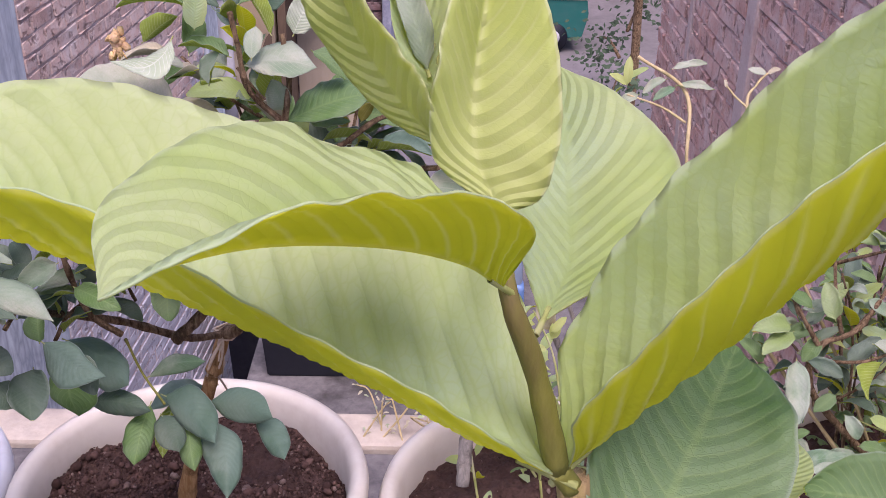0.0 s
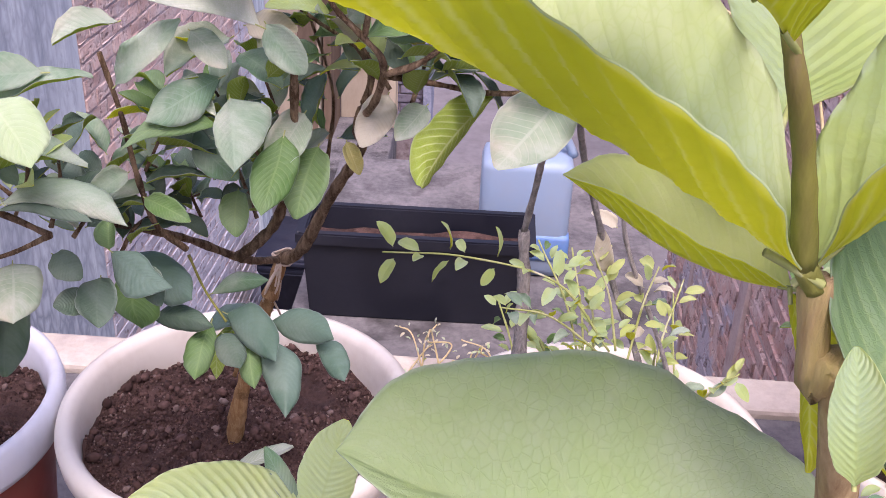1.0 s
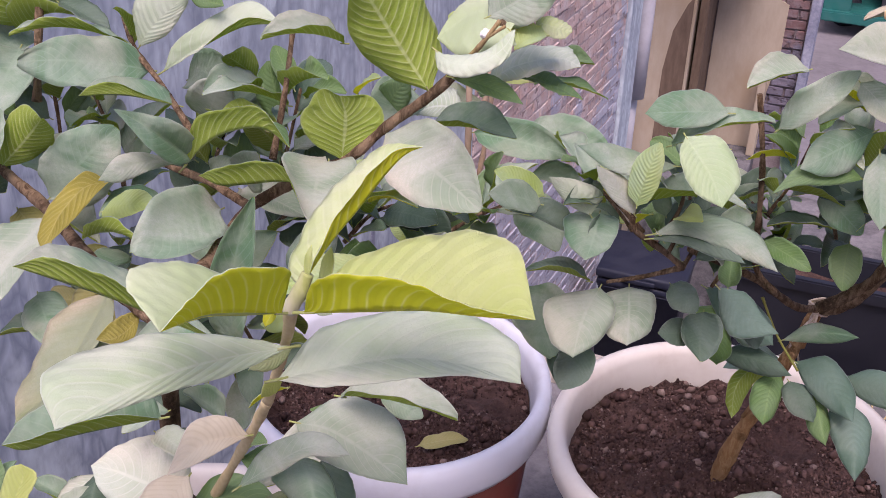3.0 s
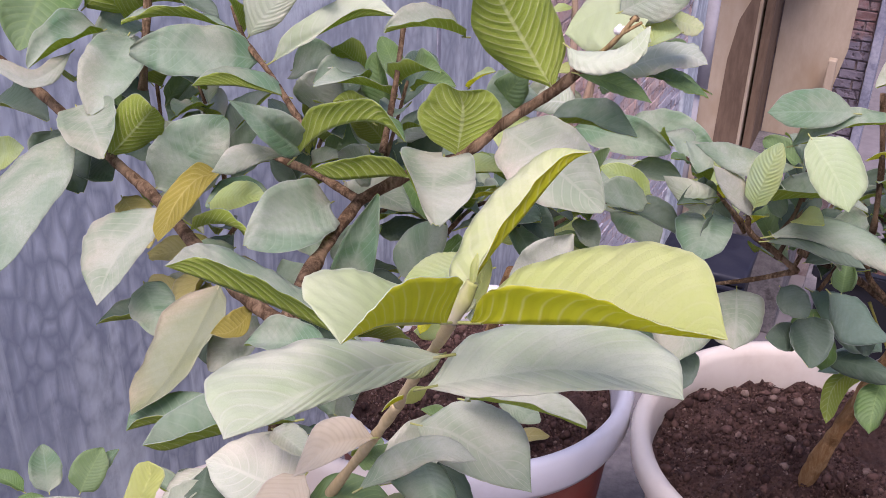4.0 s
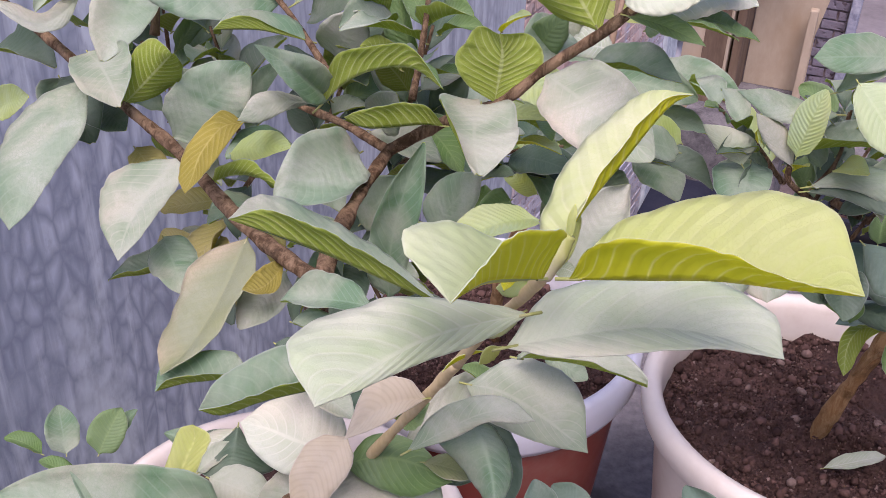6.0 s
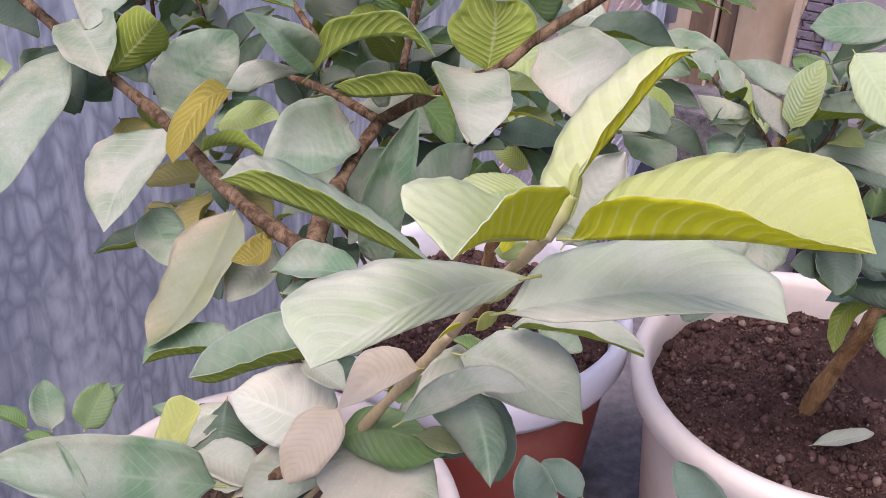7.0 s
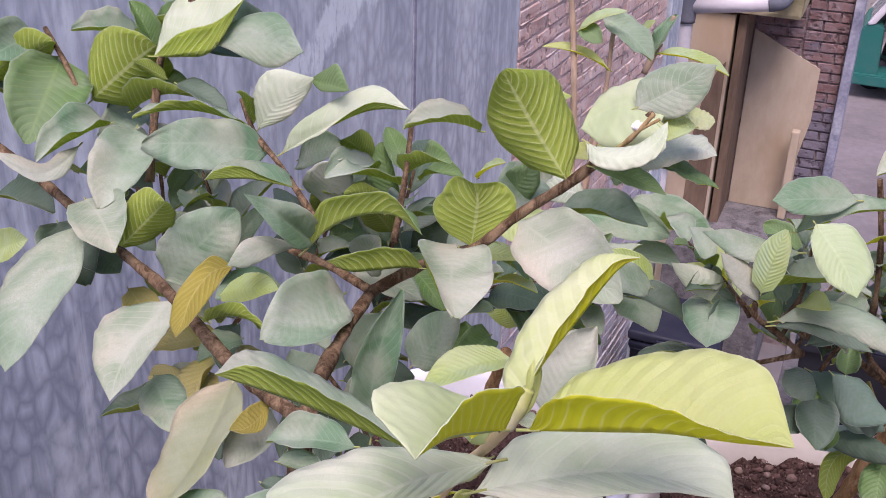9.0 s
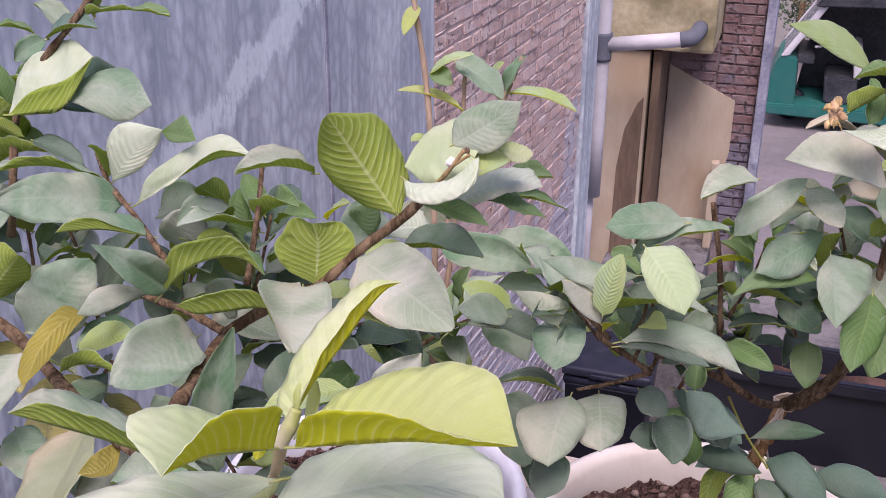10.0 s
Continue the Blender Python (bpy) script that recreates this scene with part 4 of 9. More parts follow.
def rickshaw():
    x0, y0, z0 = 0.58, 15.1, -3.5
    r = thing("auto_rickshaw", (x0, y0 + 0.5, z0), "teal three-wheeled auto rickshaw parked on the street", "rickshaw")

    def slab(name, side, ya, yb, mat, label="", owner=r):
        bm = bmesh.new()
        lo = [bm.verts.new((x0 + x, y0 + ya, z0 + z)) for x, z in side]
        hi = [bm.verts.new((x0 + x, y0 + yb, z0 + z)) for x, z in side]
        bm.faces.new(lo)
        bm.faces.new(hi[::-1])
        for k in range(len(side)):
            q = (k + 1) % len(side)
            bm.faces.new((lo[q], lo[k], hi[k], hi[q]))
        bmesh.ops.recalc_face_normals(bm, faces=bm.faces)
        bmesh.ops.bevel(bm, geom=list(bm.edges), offset=0.018, segments=2, affect="EDGES")
        return part(name, bm, mat, owner, label, False)

    slab("nose", [(-1.16, 0.30), (-1.20, 0.62), (-1.08, 0.98), (-0.98, 1.03), (-0.83, 0.98), (-0.80, 0.30)], 0.08, 1.12, teal_paint, "rounded teal nose panel")
    slab("floor_pan", [(-1.16, 0.20), (-1.18, 0.34), (0.42, 0.36), (0.42, 0.18)], 0.0, 1.2, teal_paint)
    slab("tail", [(0.40, 0.20), (0.40, 0.78), (1.34, 0.80), (1.38, 0.55), (1.30, 0.22)], 0.0, 1.2, teal_paint)
    slab("side_rail", [(0.36, 0.76), (0.36, 0.90), (1.36, 0.90), (1.36, 0.76)], -0.02, 0.02, yellow_mat, "dusty ochre side rail")
    slab("windshield", [(-1.04, 1.02), (-0.99, 1.02), (-0.56, 1.70), (-0.61, 1.70)], 0.14, 1.06, screen_glass, "slanting windshield, whitish reflection painted in")
    slab("screen_pillar", [(-1.06, 1.00), (-0.96, 1.00), (-0.52, 1.72), (-0.62, 1.72)], 0.06, 0.13, pvc, "pale windshield pillar")
    slab("screen_pillar", [(-1.06, 1.00), (-0.96, 1.00), (-0.52, 1.72), (-0.62, 1.72)], 1.07, 1.14, pvc, "pale windshield pillar")
    slab("roof", [(-0.70, 1.70), (-0.62, 1.82), (0.30, 1.86), (1.30, 1.80), (1.36, 1.66), (0.30, 1.74)], 0.0, 1.2, glass_dark, "dark canvas roof")
    slab("back_canvas", [(0.72, 0.80), (0.66, 1.72), (1.32, 1.68), (1.34, 0.80)], 0.04, 1.16, glass_dark, "dark canvas hood round the rear seat")
    # Dark sheet added across the far side so the open cabin reads as shaded.
    slab("far_side", [(-0.80, 0.34), (-0.62, 1.72), (0.72, 1.72), (0.72, 0.34)], 1.08, 1.16, glass_dark, "added dark panel on the far side, making the cabin look shaded")
    seat = slab("seat", [(-0.42, 0.36), (-0.46, 0.72), (-0.02, 0.72), (-0.02, 0.36)], 0.25, 0.95, glass_dark)
    slab("seat_back", [(-0.08, 0.72), (-0.12, 1.15), (-0.02, 1.15), (0.02, 0.72)], 0.25, 0.95, pvc, "pale seat back", seat)
    slab("dashboard", [(-0.84, 0.92), (-0.84, 1.04), (-0.62, 1.00), (-0.62, 0.90)], 0.12, 1.08, glass_dark)
    part("handlebar", tube(bmesh.new(), smooth_path([(x0 - 0.62, y0 + 0.25, z0 + 1.12), (x0 - 0.55, y0 + 0.6, z0 + 1.06), (x0 - 0.62, y0 + 0.95, z0 + 1.12)]), 0.018, 0.018, 8), pvc, r)
    for x in (-0.60, 0.40):
        part("post", tube(bmesh.new(), [Vector((x0 + x, y0 + 0.05, z0 + (1.70 if x < 0 else 0.78))), Vector((x0 + x + 0.04, y0 + 0.05, z0 + 1.76))], 0.022, 0.022, 8), black_plastic, r)
    for x, y in ((-0.86, 0.6), (0.88, 0.06), (0.88, 1.14)):
        a = Vector((x0 + x, y0 + y, z0 + 0.22))
        w = part("wheel", tube(bmesh.new(), [a + Vector((0, d, 0)) for d in (-0.06, -0.05, 0.05, 0.06)], 0.22, 0.22, 26), black_plastic, r)
        part("rim", tube(bmesh.new(), [a + Vector((0, d, 0)) for d in (-0.066, 0.066)], 0.11, 0.11, 16), pvc, w)


# The paler second colour paints the whitish reflection into the windshield.
screen_glass = plastic("windshield glass with painted reflection", (0.10, 0.12, 0.14), (0.30, 0.31, 0.33), 0.2)
rickshaw()


def street_tree(at, height, seed):
    rnd = random.Random(seed)
    t = thing("tree", at, "thin dusty street tree with dark sparse leaves", "tree")
    a = Vector(at)
    trunk = [a, a + Vector((0.05, 0, height * 0.4)), a + Vector((-0.05, 0.1, height))]
    part("trunk", tube(bmesh.new(), smooth_path(trunk), 0.06, 0.03, 10, 0.1), bark_brown, t)
    verts, faces = [], []
    for k in range(7):
        p = a + Vector((rnd.uniform(-0.1, 0.1), 0, height * rnd.uniform(0.25, 0.95)))
        e = p + Vector((rnd.uniform(-0.7, 0.7), rnd.uniform(-0.6, 0.6), rnd.uniform(0.0, 0.5)))
        part("limb", tube(bmesh.new(), smooth_path([p, p.lerp(e, 0.5) + Vector((0, 0, 0.08)), e]), 0.018, 0.006, 6), bark_brown, t)
        for _ in range(170):
            c = p.lerp(e, rnd.uniform(0.25, 1.1)) + Vector((rnd.gauss(0, 0.16), rnd.gauss(0, 0.16), rnd.gauss(0, 0.14)))
            d = Vector((rnd.uniform(-1, 1), rnd.uniform(-1, 1), rnd.uniform(-0.8, 0.4))).normalized() * rnd.uniform(0.05, 0.09)
            s = d.orthogonal().normalized() * d.length * 0.28
            o = len(verts)
            verts += [c, c + d * 0.5 + s, c + d, c + d * 0.5 - s]
            faces.append((o, o + 1, o + 2, o + 3))
    me = bpy.data.meshes.new("crown")
    me.from_pydata(verts, [], faces)
    me.materials.append(street_leaf)
    ob = new("crown", me)
    ob.parent = t
    ob.matrix_parent_inverse = Matrix.Translation(t.location).inverted()


street_leaf = surface("street leaves", (0.03, 0.06, 0.03), (0.08, 0.12, 0.07), 3, 0.7)
street_tree((1.75, 10.2, -3.5), 3.9, 4)
street_tree((2.4, 11.6, -3.5), 4.4, 9)
street_tree((-0.35, 18.2, -3.5), 2.6, 21)
street_tree((0.55, 18.6, -3.5), 3.0, 22)
street_tree((1.5, 18.4, -3.5), 3.4, 23)


# ---- plants ----
guava_shrub = plant_thing("guava_shrub", (-0.70, 0.55, 0.30), "spreading guava shrub with dusty grey-green leaves", bark_brown)
guava_small = plant_thing("guava_bush", (-0.28, 0.95, 0.33), "bushy guava with drooping dusty leaves, tied with string", bark_brown)
guava_rear = plant_thing("guava_sapling", (-0.64, 0.95, 0.33), "thin guava sapling with upright shoots", bark_rosy)
guava_young = plant_thing("guava_seedling", (0.15, 0.28, 0.28), "tall young guava with ribbed yellow-green leaves", bark_green)
guava_side = plant_thing("guava_side_plant", (0.06, 0.96, 0.29), "guava with grey stem and few dusty leaves", bark_brown)
guava_sprout = plant_thing("guava_sprout", (0.55, 1.12, 0.26), "leaning thin sprout with a few dusty leaves", bark_gold)
leafy_shrub = plant_thing("leafy_shrub", (0.60, 1.10, 0.26), "leafy shrub with pale and yellow drooping leaves", bark_brown)
compound_weed = plant_thing("weed", (0.13, 0.98, 0.30), "light green weed with rows of round leaflets", bark_green, "weeds in the pots")
branch(guava_shrub, [(-0.70, 0.55, 0.29), (-0.66, 0.49, 0.45), (-0.595, 0.41, 0.64), (-0.552, 0.36, 0.81)], 0.0085, 0.0062, "trunk")
branch(guava_shrub, [(-0.562, 0.380, 0.794), (-0.569, 0.409, 0.804), (-0.576, 0.456, 0.810), (-0.578, 0.498, 0.817)], 0.0054, 0.0036)
branch(guava_shrub, [(-0.578, 0.498, 0.817), (-0.546, 0.505, 0.840), (-0.509, 0.500, 0.863), (-0.484, 0.505, 0.888), (-0.456, 0.505, 0.913), (-0.432, 0.498, 0.940), (-0.411, 0.489, 0.966)], 0.0042, 0.0024)
branch(guava_shrub, [(-0.566, 0.381, 0.798), (-0.629, 0.413, 0.797), (-0.695, 0.447, 0.812), (-0.750, 0.469, 0.822), (-0.829, 0.491, 0.849), (-0.896, 0.503, 0.873)], 0.0051, 0.0030)
branch(guava_shrub, [(-0.4366, 0.4797, 0.9369), (-0.4211, 0.4722, 0.9533), (-0.4132, 0.4691, 0.9636), (-0.4065, 0.4679, 0.9736)], 0.0016, 0.0011, "cut_twig", bark_node)
branch(guava_shrub, [(-0.4132, 0.4691, 0.9636), (-0.4084, 0.4683, 0.9674), (-0.4032, 0.4677, 0.9714)], 0.0011, 0.0008, "cut_twig", bark_node)
branch(guava_shrub, [(-0.578, 0.498, 0.817), (-0.616, 0.511, 0.821), (-0.647, 0.513, 0.825), (-0.667, 0.518, 0.825)], 0.0030, 0.0018)
branch(guava_shrub, [(-0.625, 0.512, 0.852), (-0.659, 0.530, 0.875), (-0.689, 0.546, 0.890), (-0.708, 0.561, 0.906)], 0.0024, 0.0015)
branch(guava_shrub, [(-0.758, 0.476, 0.817), (-0.760, 0.508, 0.829), (-0.780, 0.531, 0.837)], 0.0024, 0.0015)
branch(guava_shrub, [(-0.821, 0.537, 0.879), (-0.849, 0.555, 0.907), (-0.880, 0.570, 0.932)], 0.0024, 0.0018)
branch(guava_shrub, [(-0.575, 0.525, 0.840), (-0.581, 0.556, 0.875), (-0.589, 0.585, 0.908)], 0.0024, 0.0018)
leaf(guava_shrub, (-0.458, 0.505, 0.914), (-0.494, 0.487, 0.979), (-0.43, 0.90, 0.01), 0.62, 10, 0.06, 'old')
leaf(guava_shrub, (-0.510, 0.502, 0.936), (-0.538, 0.457, 0.949), (0.26, 0.12, 0.96), 0.47, 39, 0.08, 'old')
blade(guava_shrub, [(-0.4056, 0.4843, 0.9638), (-0.4184, 0.4955, 0.9658), (-0.431, 0.5028, 0.9652), (-0.4439, 0.4972, 0.9559), (-0.4488, 0.4903, 0.9515)], [(-0.4003, 0.4765, 0.9598), (-0.4111, 0.4715, 0.9542), (-0.4306, 0.4762, 0.9497)], [(-0.4059, 0.5119, 0.971), (-0.4253, 0.5245, 0.9732), (-0.4462, 0.5164, 0.9626)], 'milk')
blade(guava_shrub, [(-0.4216, 0.4941, 0.9659), (-0.4089, 0.4953, 0.9742), (-0.3966, 0.4966, 0.9830), (-0.3832, 0.4972, 0.9944)], [(-0.4218, 0.5003, 0.9792), (-0.4048, 0.5043, 0.9902)], [(-0.3999, 0.4894, 0.9654), (-0.3864, 0.4927, 0.9775)], 'dust')
blade(guava_shrub, [(-0.4127, 0.4896, 0.9587), (-0.4091, 0.5073, 0.9654), (-0.4022, 0.5216, 0.9705), (-0.3974, 0.5354, 0.974)], [(-0.4263, 0.5088, 0.9642), (-0.4192, 0.5322, 0.972), (-0.4091, 0.5432, 0.9738)], [(-0.4048, 0.4948, 0.9624), (-0.3977, 0.5053, 0.9651), (-0.3947, 0.519, 0.9698)], 'milk')
blade(guava_shrub, [(-0.4378, 0.4602, 0.9561), (-0.4244, 0.4506, 0.9542), (-0.4107, 0.4519, 0.956), (-0.402, 0.4623, 0.9617), (-0.4005, 0.4763, 0.9677)], [(-0.4304, 0.4578, 0.9556), (-0.418, 0.4587, 0.9576), (-0.4098, 0.4621, 0.9601), (-0.404, 0.4698, 0.9653)], [(-0.432, 0.4501, 0.95), (-0.4177, 0.4462, 0.949), (-0.4044, 0.4523, 0.9529), (-0.398, 0.4623, 0.9592)], 'ash')
blade(guava_shrub, [(-0.5123, 0.4996, 0.8625), (-0.5112, 0.5013, 0.8740), (-0.5102, 0.5013, 0.8848), (-0.5096, 0.5001, 0.8941), (-0.5110, 0.4967, 0.9053)], [(-0.4997, 0.5014, 0.8746), (-0.4880, 0.5080, 0.8886), (-0.4968, 0.5105, 0.9018)], [(-0.5256, 0.4871, 0.8769), (-0.5309, 0.4848, 0.8920), (-0.5236, 0.4954, 0.9073)], 'green')
blade(guava_shrub, [(-0.6275, 0.4999, 0.8337), (-0.6064, 0.4981, 0.8561), (-0.5845, 0.4971, 0.8696), (-0.5599, 0.4928, 0.8764), (-0.5347, 0.4772, 0.8754)], [(-0.6134, 0.5111, 0.8571), (-0.5896, 0.5134, 0.8687), (-0.5552, 0.5047, 0.8761)], [(-0.6124, 0.4960, 0.8721), (-0.5865, 0.4938, 0.8850), (-0.5613, 0.4912, 0.8902)], 'green')
blade(guava_shrub, [(-0.6215, 0.5054, 0.8383), (-0.6252, 0.4892, 0.8545), (-0.6290, 0.4732, 0.8710), (-0.6365, 0.4641, 0.8812), (-0.6425, 0.4566, 0.8890)], [(-0.6193, 0.4818, 0.8454), (-0.6234, 0.4643, 0.8618), (-0.6336, 0.4589, 0.8773)], [(-0.6158, 0.5008, 0.8545), (-0.6199, 0.4878, 0.8721), (-0.6325, 0.4733, 0.8811)], 'old')
blade(guava_shrub, [(-0.6872, 0.5474, 0.8918), (-0.6751, 0.5460, 0.9071), (-0.6595, 0.5454, 0.9214), (-0.6417, 0.5454, 0.9357)], [(-0.6902, 0.5487, 0.9159), (-0.6761, 0.5498, 0.9350)], [(-0.6626, 0.5456, 0.9047), (-0.6472, 0.5473, 0.9242)], 'ash', 48, 5)
blade(guava_shrub, [(-0.6568, 0.5667, 0.9263), (-0.6427, 0.5585, 0.9280), (-0.6290, 0.5505, 0.9300), (-0.6147, 0.5425, 0.9318)], [(-0.6439, 0.5640, 0.9354), (-0.6309, 0.5581, 0.9425)], [(-0.6428, 0.5545, 0.9244), (-0.6275, 0.5475, 0.9275)], 'green', 48, 5)
blade(guava_shrub, [(-0.6695, 0.5468, 0.8774), (-0.6340, 0.5502, 0.9016), (-0.6033, 0.5485, 0.9185), (-0.5724, 0.5425, 0.9261)], [(-0.6559, 0.5500, 0.9019), (-0.6085, 0.5599, 0.9313)], [(-0.6385, 0.5426, 0.8984), (-0.6028, 0.5448, 0.9249)], 'ash', 48, 5)
leaf(guava_shrub, (-0.692, 0.546, 0.892), (-0.751, 0.498, 0.908), (-0.07, 0.38, 0.92), 0.28, 20, 0.1, 'old')
leaf(guava_shrub, (-0.697, 0.555, 0.889), (-0.691, 0.532, 0.924), (-0.00, 0.82, 0.57), 0.28, 39, 0.08, 'old')
leaf(guava_shrub, (-0.678, 0.544, 0.878), (-0.735, 0.484, 0.895), (0.67, -0.48, 0.57), 0.45, 10, 0.06, 'old')
blade(guava_shrub, [(-0.6437, 0.5243, 0.8654), (-0.6532, 0.5139, 0.8710), (-0.6653, 0.5005, 0.8775), (-0.6745, 0.4865, 0.8814), (-0.6824, 0.4747, 0.8839)], [(-0.6583, 0.5091, 0.8766), (-0.6696, 0.4953, 0.8878), (-0.6775, 0.4825, 0.8887)], [(-0.6564, 0.5267, 0.8771), (-0.6735, 0.5143, 0.8845), (-0.6825, 0.4950, 0.8877)], 'old')
leaf(guava_shrub, (-0.865, 0.564, 0.911), (-0.839, 0.493, 0.876), (0.51, -0.21, 0.83), 0.72, 10, 0.05, 'green')
leaf(guava_shrub, (-0.830, 0.553, 0.889), (-0.771, 0.557, 0.938), (-0.23, 0.95, 0.20), 0.8, 10, 0.05, 'green')
leaf(guava_shrub, (-0.892, 0.574, 0.925), (-0.896, 0.519, 0.918), (0.67, -0.15, 0.72), 0.6, 20, 0.08, 'old')
leaf(guava_shrub, (-0.795, 0.616, 0.928), (-0.694, 0.599, 0.933), (-0.16, -0.71, 0.69), 0.5, 15, 0.06, 'teal')
leaf(guava_shrub, (-0.783, 0.540, 0.879), (-0.764, 0.472, 0.850), (0.47, -0.23, 0.85), 0.58, 20, 0.08, 'old')
leaf(guava_shrub, (-0.808, 0.543, 0.878), (-0.824, 0.483, 0.869), (0.23, -0.22, 0.95), 0.56, 34, 0.08, 'old')
blade(guava_shrub, [(-0.7814, 0.4747, 0.8330), (-0.7788, 0.4391, 0.8178), (-0.7769, 0.4119, 0.8043), (-0.7697, 0.3866, 0.7905), (-0.7650, 0.3694, 0.7807)], [(-0.7606, 0.4417, 0.8180), (-0.7611, 0.4109, 0.8007), (-0.7607, 0.3848, 0.7878)], [(-0.7994, 0.4489, 0.8264), (-0.8073, 0.4173, 0.8086), (-0.7922, 0.3863, 0.7887)], 'old')
blade(guava_shrub, [(-0.8107, 0.5121, 0.8714), (-0.8053, 0.4866, 0.8679), (-0.8069, 0.4669, 0.8679), (-0.8163, 0.4561, 0.8767), (-0.8288, 0.4503, 0.8853)], [(-0.7982, 0.4817, 0.8638), (-0.8014, 0.4600, 0.8656), (-0.8123, 0.4512, 0.8745)], [(-0.8115, 0.4923, 0.8728), (-0.8096, 0.4736, 0.8721), (-0.8207, 0.4620, 0.8808)], 'dust')
leaf(guava_shrub, (-0.785, 0.482, 0.847), (-0.731, 0.441, 0.839), (-0.02, -0.22, 0.98), 0.6, 12, 0.04, 'dust')
leaf(guava_shrub, (-0.751, 0.469, 0.823), (-0.707, 0.467, 0.868), (-0.26, 0.92, 0.29), 0.55, 18, 0.1, 'old')
leaf(guava_shrub, (-0.724, 0.481, 0.801), (-0.676, 0.497, 0.854), (0.13, -0.97, 0.19), 0.66, 10, 0.05, 'old')
blade(guava_shrub, [(-0.6912, 0.4463, 0.8101), (-0.6951, 0.4275, 0.8053), (-0.6978, 0.4070, 0.7951), (-0.6956, 0.3889, 0.7856), (-0.6915, 0.3747, 0.7769)], [(-0.6823, 0.4287, 0.8048), (-0.6825, 0.4103, 0.7982), (-0.6846, 0.3909, 0.7875)], [(-0.7131, 0.4323, 0.8085), (-0.7252, 0.4139, 0.8036), (-0.7149, 0.3908, 0.7891)], 'dust')
blade(guava_shrub, [(-0.6520, 0.4550, 0.8388), (-0.6557, 0.4366, 0.8422), (-0.6524, 0.4106, 0.8392), (-0.6430, 0.3882, 0.8377), (-0.6392, 0.3750, 0.8346)], [(-0.6611, 0.4438, 0.8487), (-0.6636, 0.4134, 0.8389), (-0.6521, 0.3880, 0.8355)], [(-0.6475, 0.4340, 0.8389), (-0.6428, 0.4092, 0.8367), (-0.6377, 0.3864, 0.8375)], 'yellow')
blade(guava_shrub, [(-0.6304, 0.5008, 0.8370), (-0.6373, 0.4785, 0.8459), (-0.6403, 0.4547, 0.8502), (-0.6432, 0.4348, 0.8507)], [(-0.6343, 0.4732, 0.8419), (-0.6369, 0.4486, 0.8447)], [(-0.6404, 0.4839, 0.8484), (-0.6466, 0.4608, 0.8556)], 'dust')
leaf(guava_shrub, (-0.661, 0.525, 0.787), (-0.687, 0.484, 0.795), (0.33, -0.02, 0.94), 0.56, 34, 0.08, 'old')
leaf(guava_shrub, (-0.590, 0.482, 0.820), (-0.603, 0.410, 0.824), (0.65, -0.08, 0.75), 0.62, 10, 0.05, 'old')
leaf(guava_shrub, (-0.673, 0.447, 0.797), (-0.618, 0.435, 0.813), (-0.05, 0.70, 0.71), 0.3, 20, 0.1, 'old')
leaf(guava_shrub, (-0.517, 0.491, 0.864), (-0.492, 0.425, 0.859), (0.03, -0.07, 1.00), 0.66, 12, 0.05, 'dust')
blade(guava_shrub, [(-0.5416, 0.4968, 0.8422), (-0.5515, 0.4881, 0.8449), (-0.5662, 0.4760, 0.8453), (-0.5778, 0.4659, 0.8470), (-0.5880, 0.4591, 0.8546)], [(-0.5488, 0.4873, 0.8573), (-0.5625, 0.4758, 0.8620), (-0.5778, 0.4639, 0.8593)], [(-0.5541, 0.5017, 0.8479), (-0.5703, 0.4920, 0.8491), (-0.5824, 0.4783, 0.8495)], 'green')
leaf(guava_shrub, (-0.484, 0.503, 0.884), (-0.414, 0.472, 0.863), (-0.08, -0.68, 0.73), 0.6, 12, 0.05, 'dust')
leaf(guava_shrub, (-0.475, 0.547, 0.874), (-0.416, 0.543, 0.878), (-0.08, -0.30, 0.95), 0.47, 26, 0.08, 'old')
blade(guava_shrub, [(-0.6263, 0.4107, 0.7903), (-0.6201, 0.3796, 0.7816), (-0.6178, 0.3554, 0.7724), (-0.6183, 0.3340, 0.7653), (-0.6217, 0.3148, 0.7615)], [(-0.6062, 0.3867, 0.7913), (-0.6046, 0.3600, 0.7806), (-0.6078, 0.3363, 0.7699)], [(-0.6441, 0.3833, 0.7870), (-0.6415, 0.3565, 0.7698), (-0.6358, 0.3332, 0.7637)], 'tan')
leaf(guava_shrub, (-0.706, 0.435, 0.754), (-0.668, 0.401, 0.746), (0.02, -0.21, 0.98), 0.6, 12, 0.04, 'old')
blade(guava_shrub, [(-0.5938, 0.3967, 0.7910), (-0.5933, 0.3824, 0.7882), (-0.5946, 0.3699, 0.7893), (-0.6004, 0.3628, 0.7919)], [(-0.5976, 0.3899, 0.7946), (-0.6002, 0.3764, 0.7950)], [(-0.5874, 0.3785, 0.7862), (-0.5921, 0.3660, 0.7895)], 'yellow')
leaf(guava_shrub, (-0.602, 0.411, 0.774), (-0.609, 0.370, 0.759), (0.43, -0.39, 0.82), 0.6, 12, 0.04, 'dust')
leaf(guava_shrub, (-0.525, 0.388, 0.793), (-0.507, 0.386, 0.890), (0.23, -0.97, -0.06), 0.24, 25, 0.05, 'old')
leaf(guava_shrub, (-0.459, 0.428, 0.838), (-0.490, 0.378, 0.842), (0.15, -0.03, 0.99), 0.42, 20, 0.08, 'fresh')
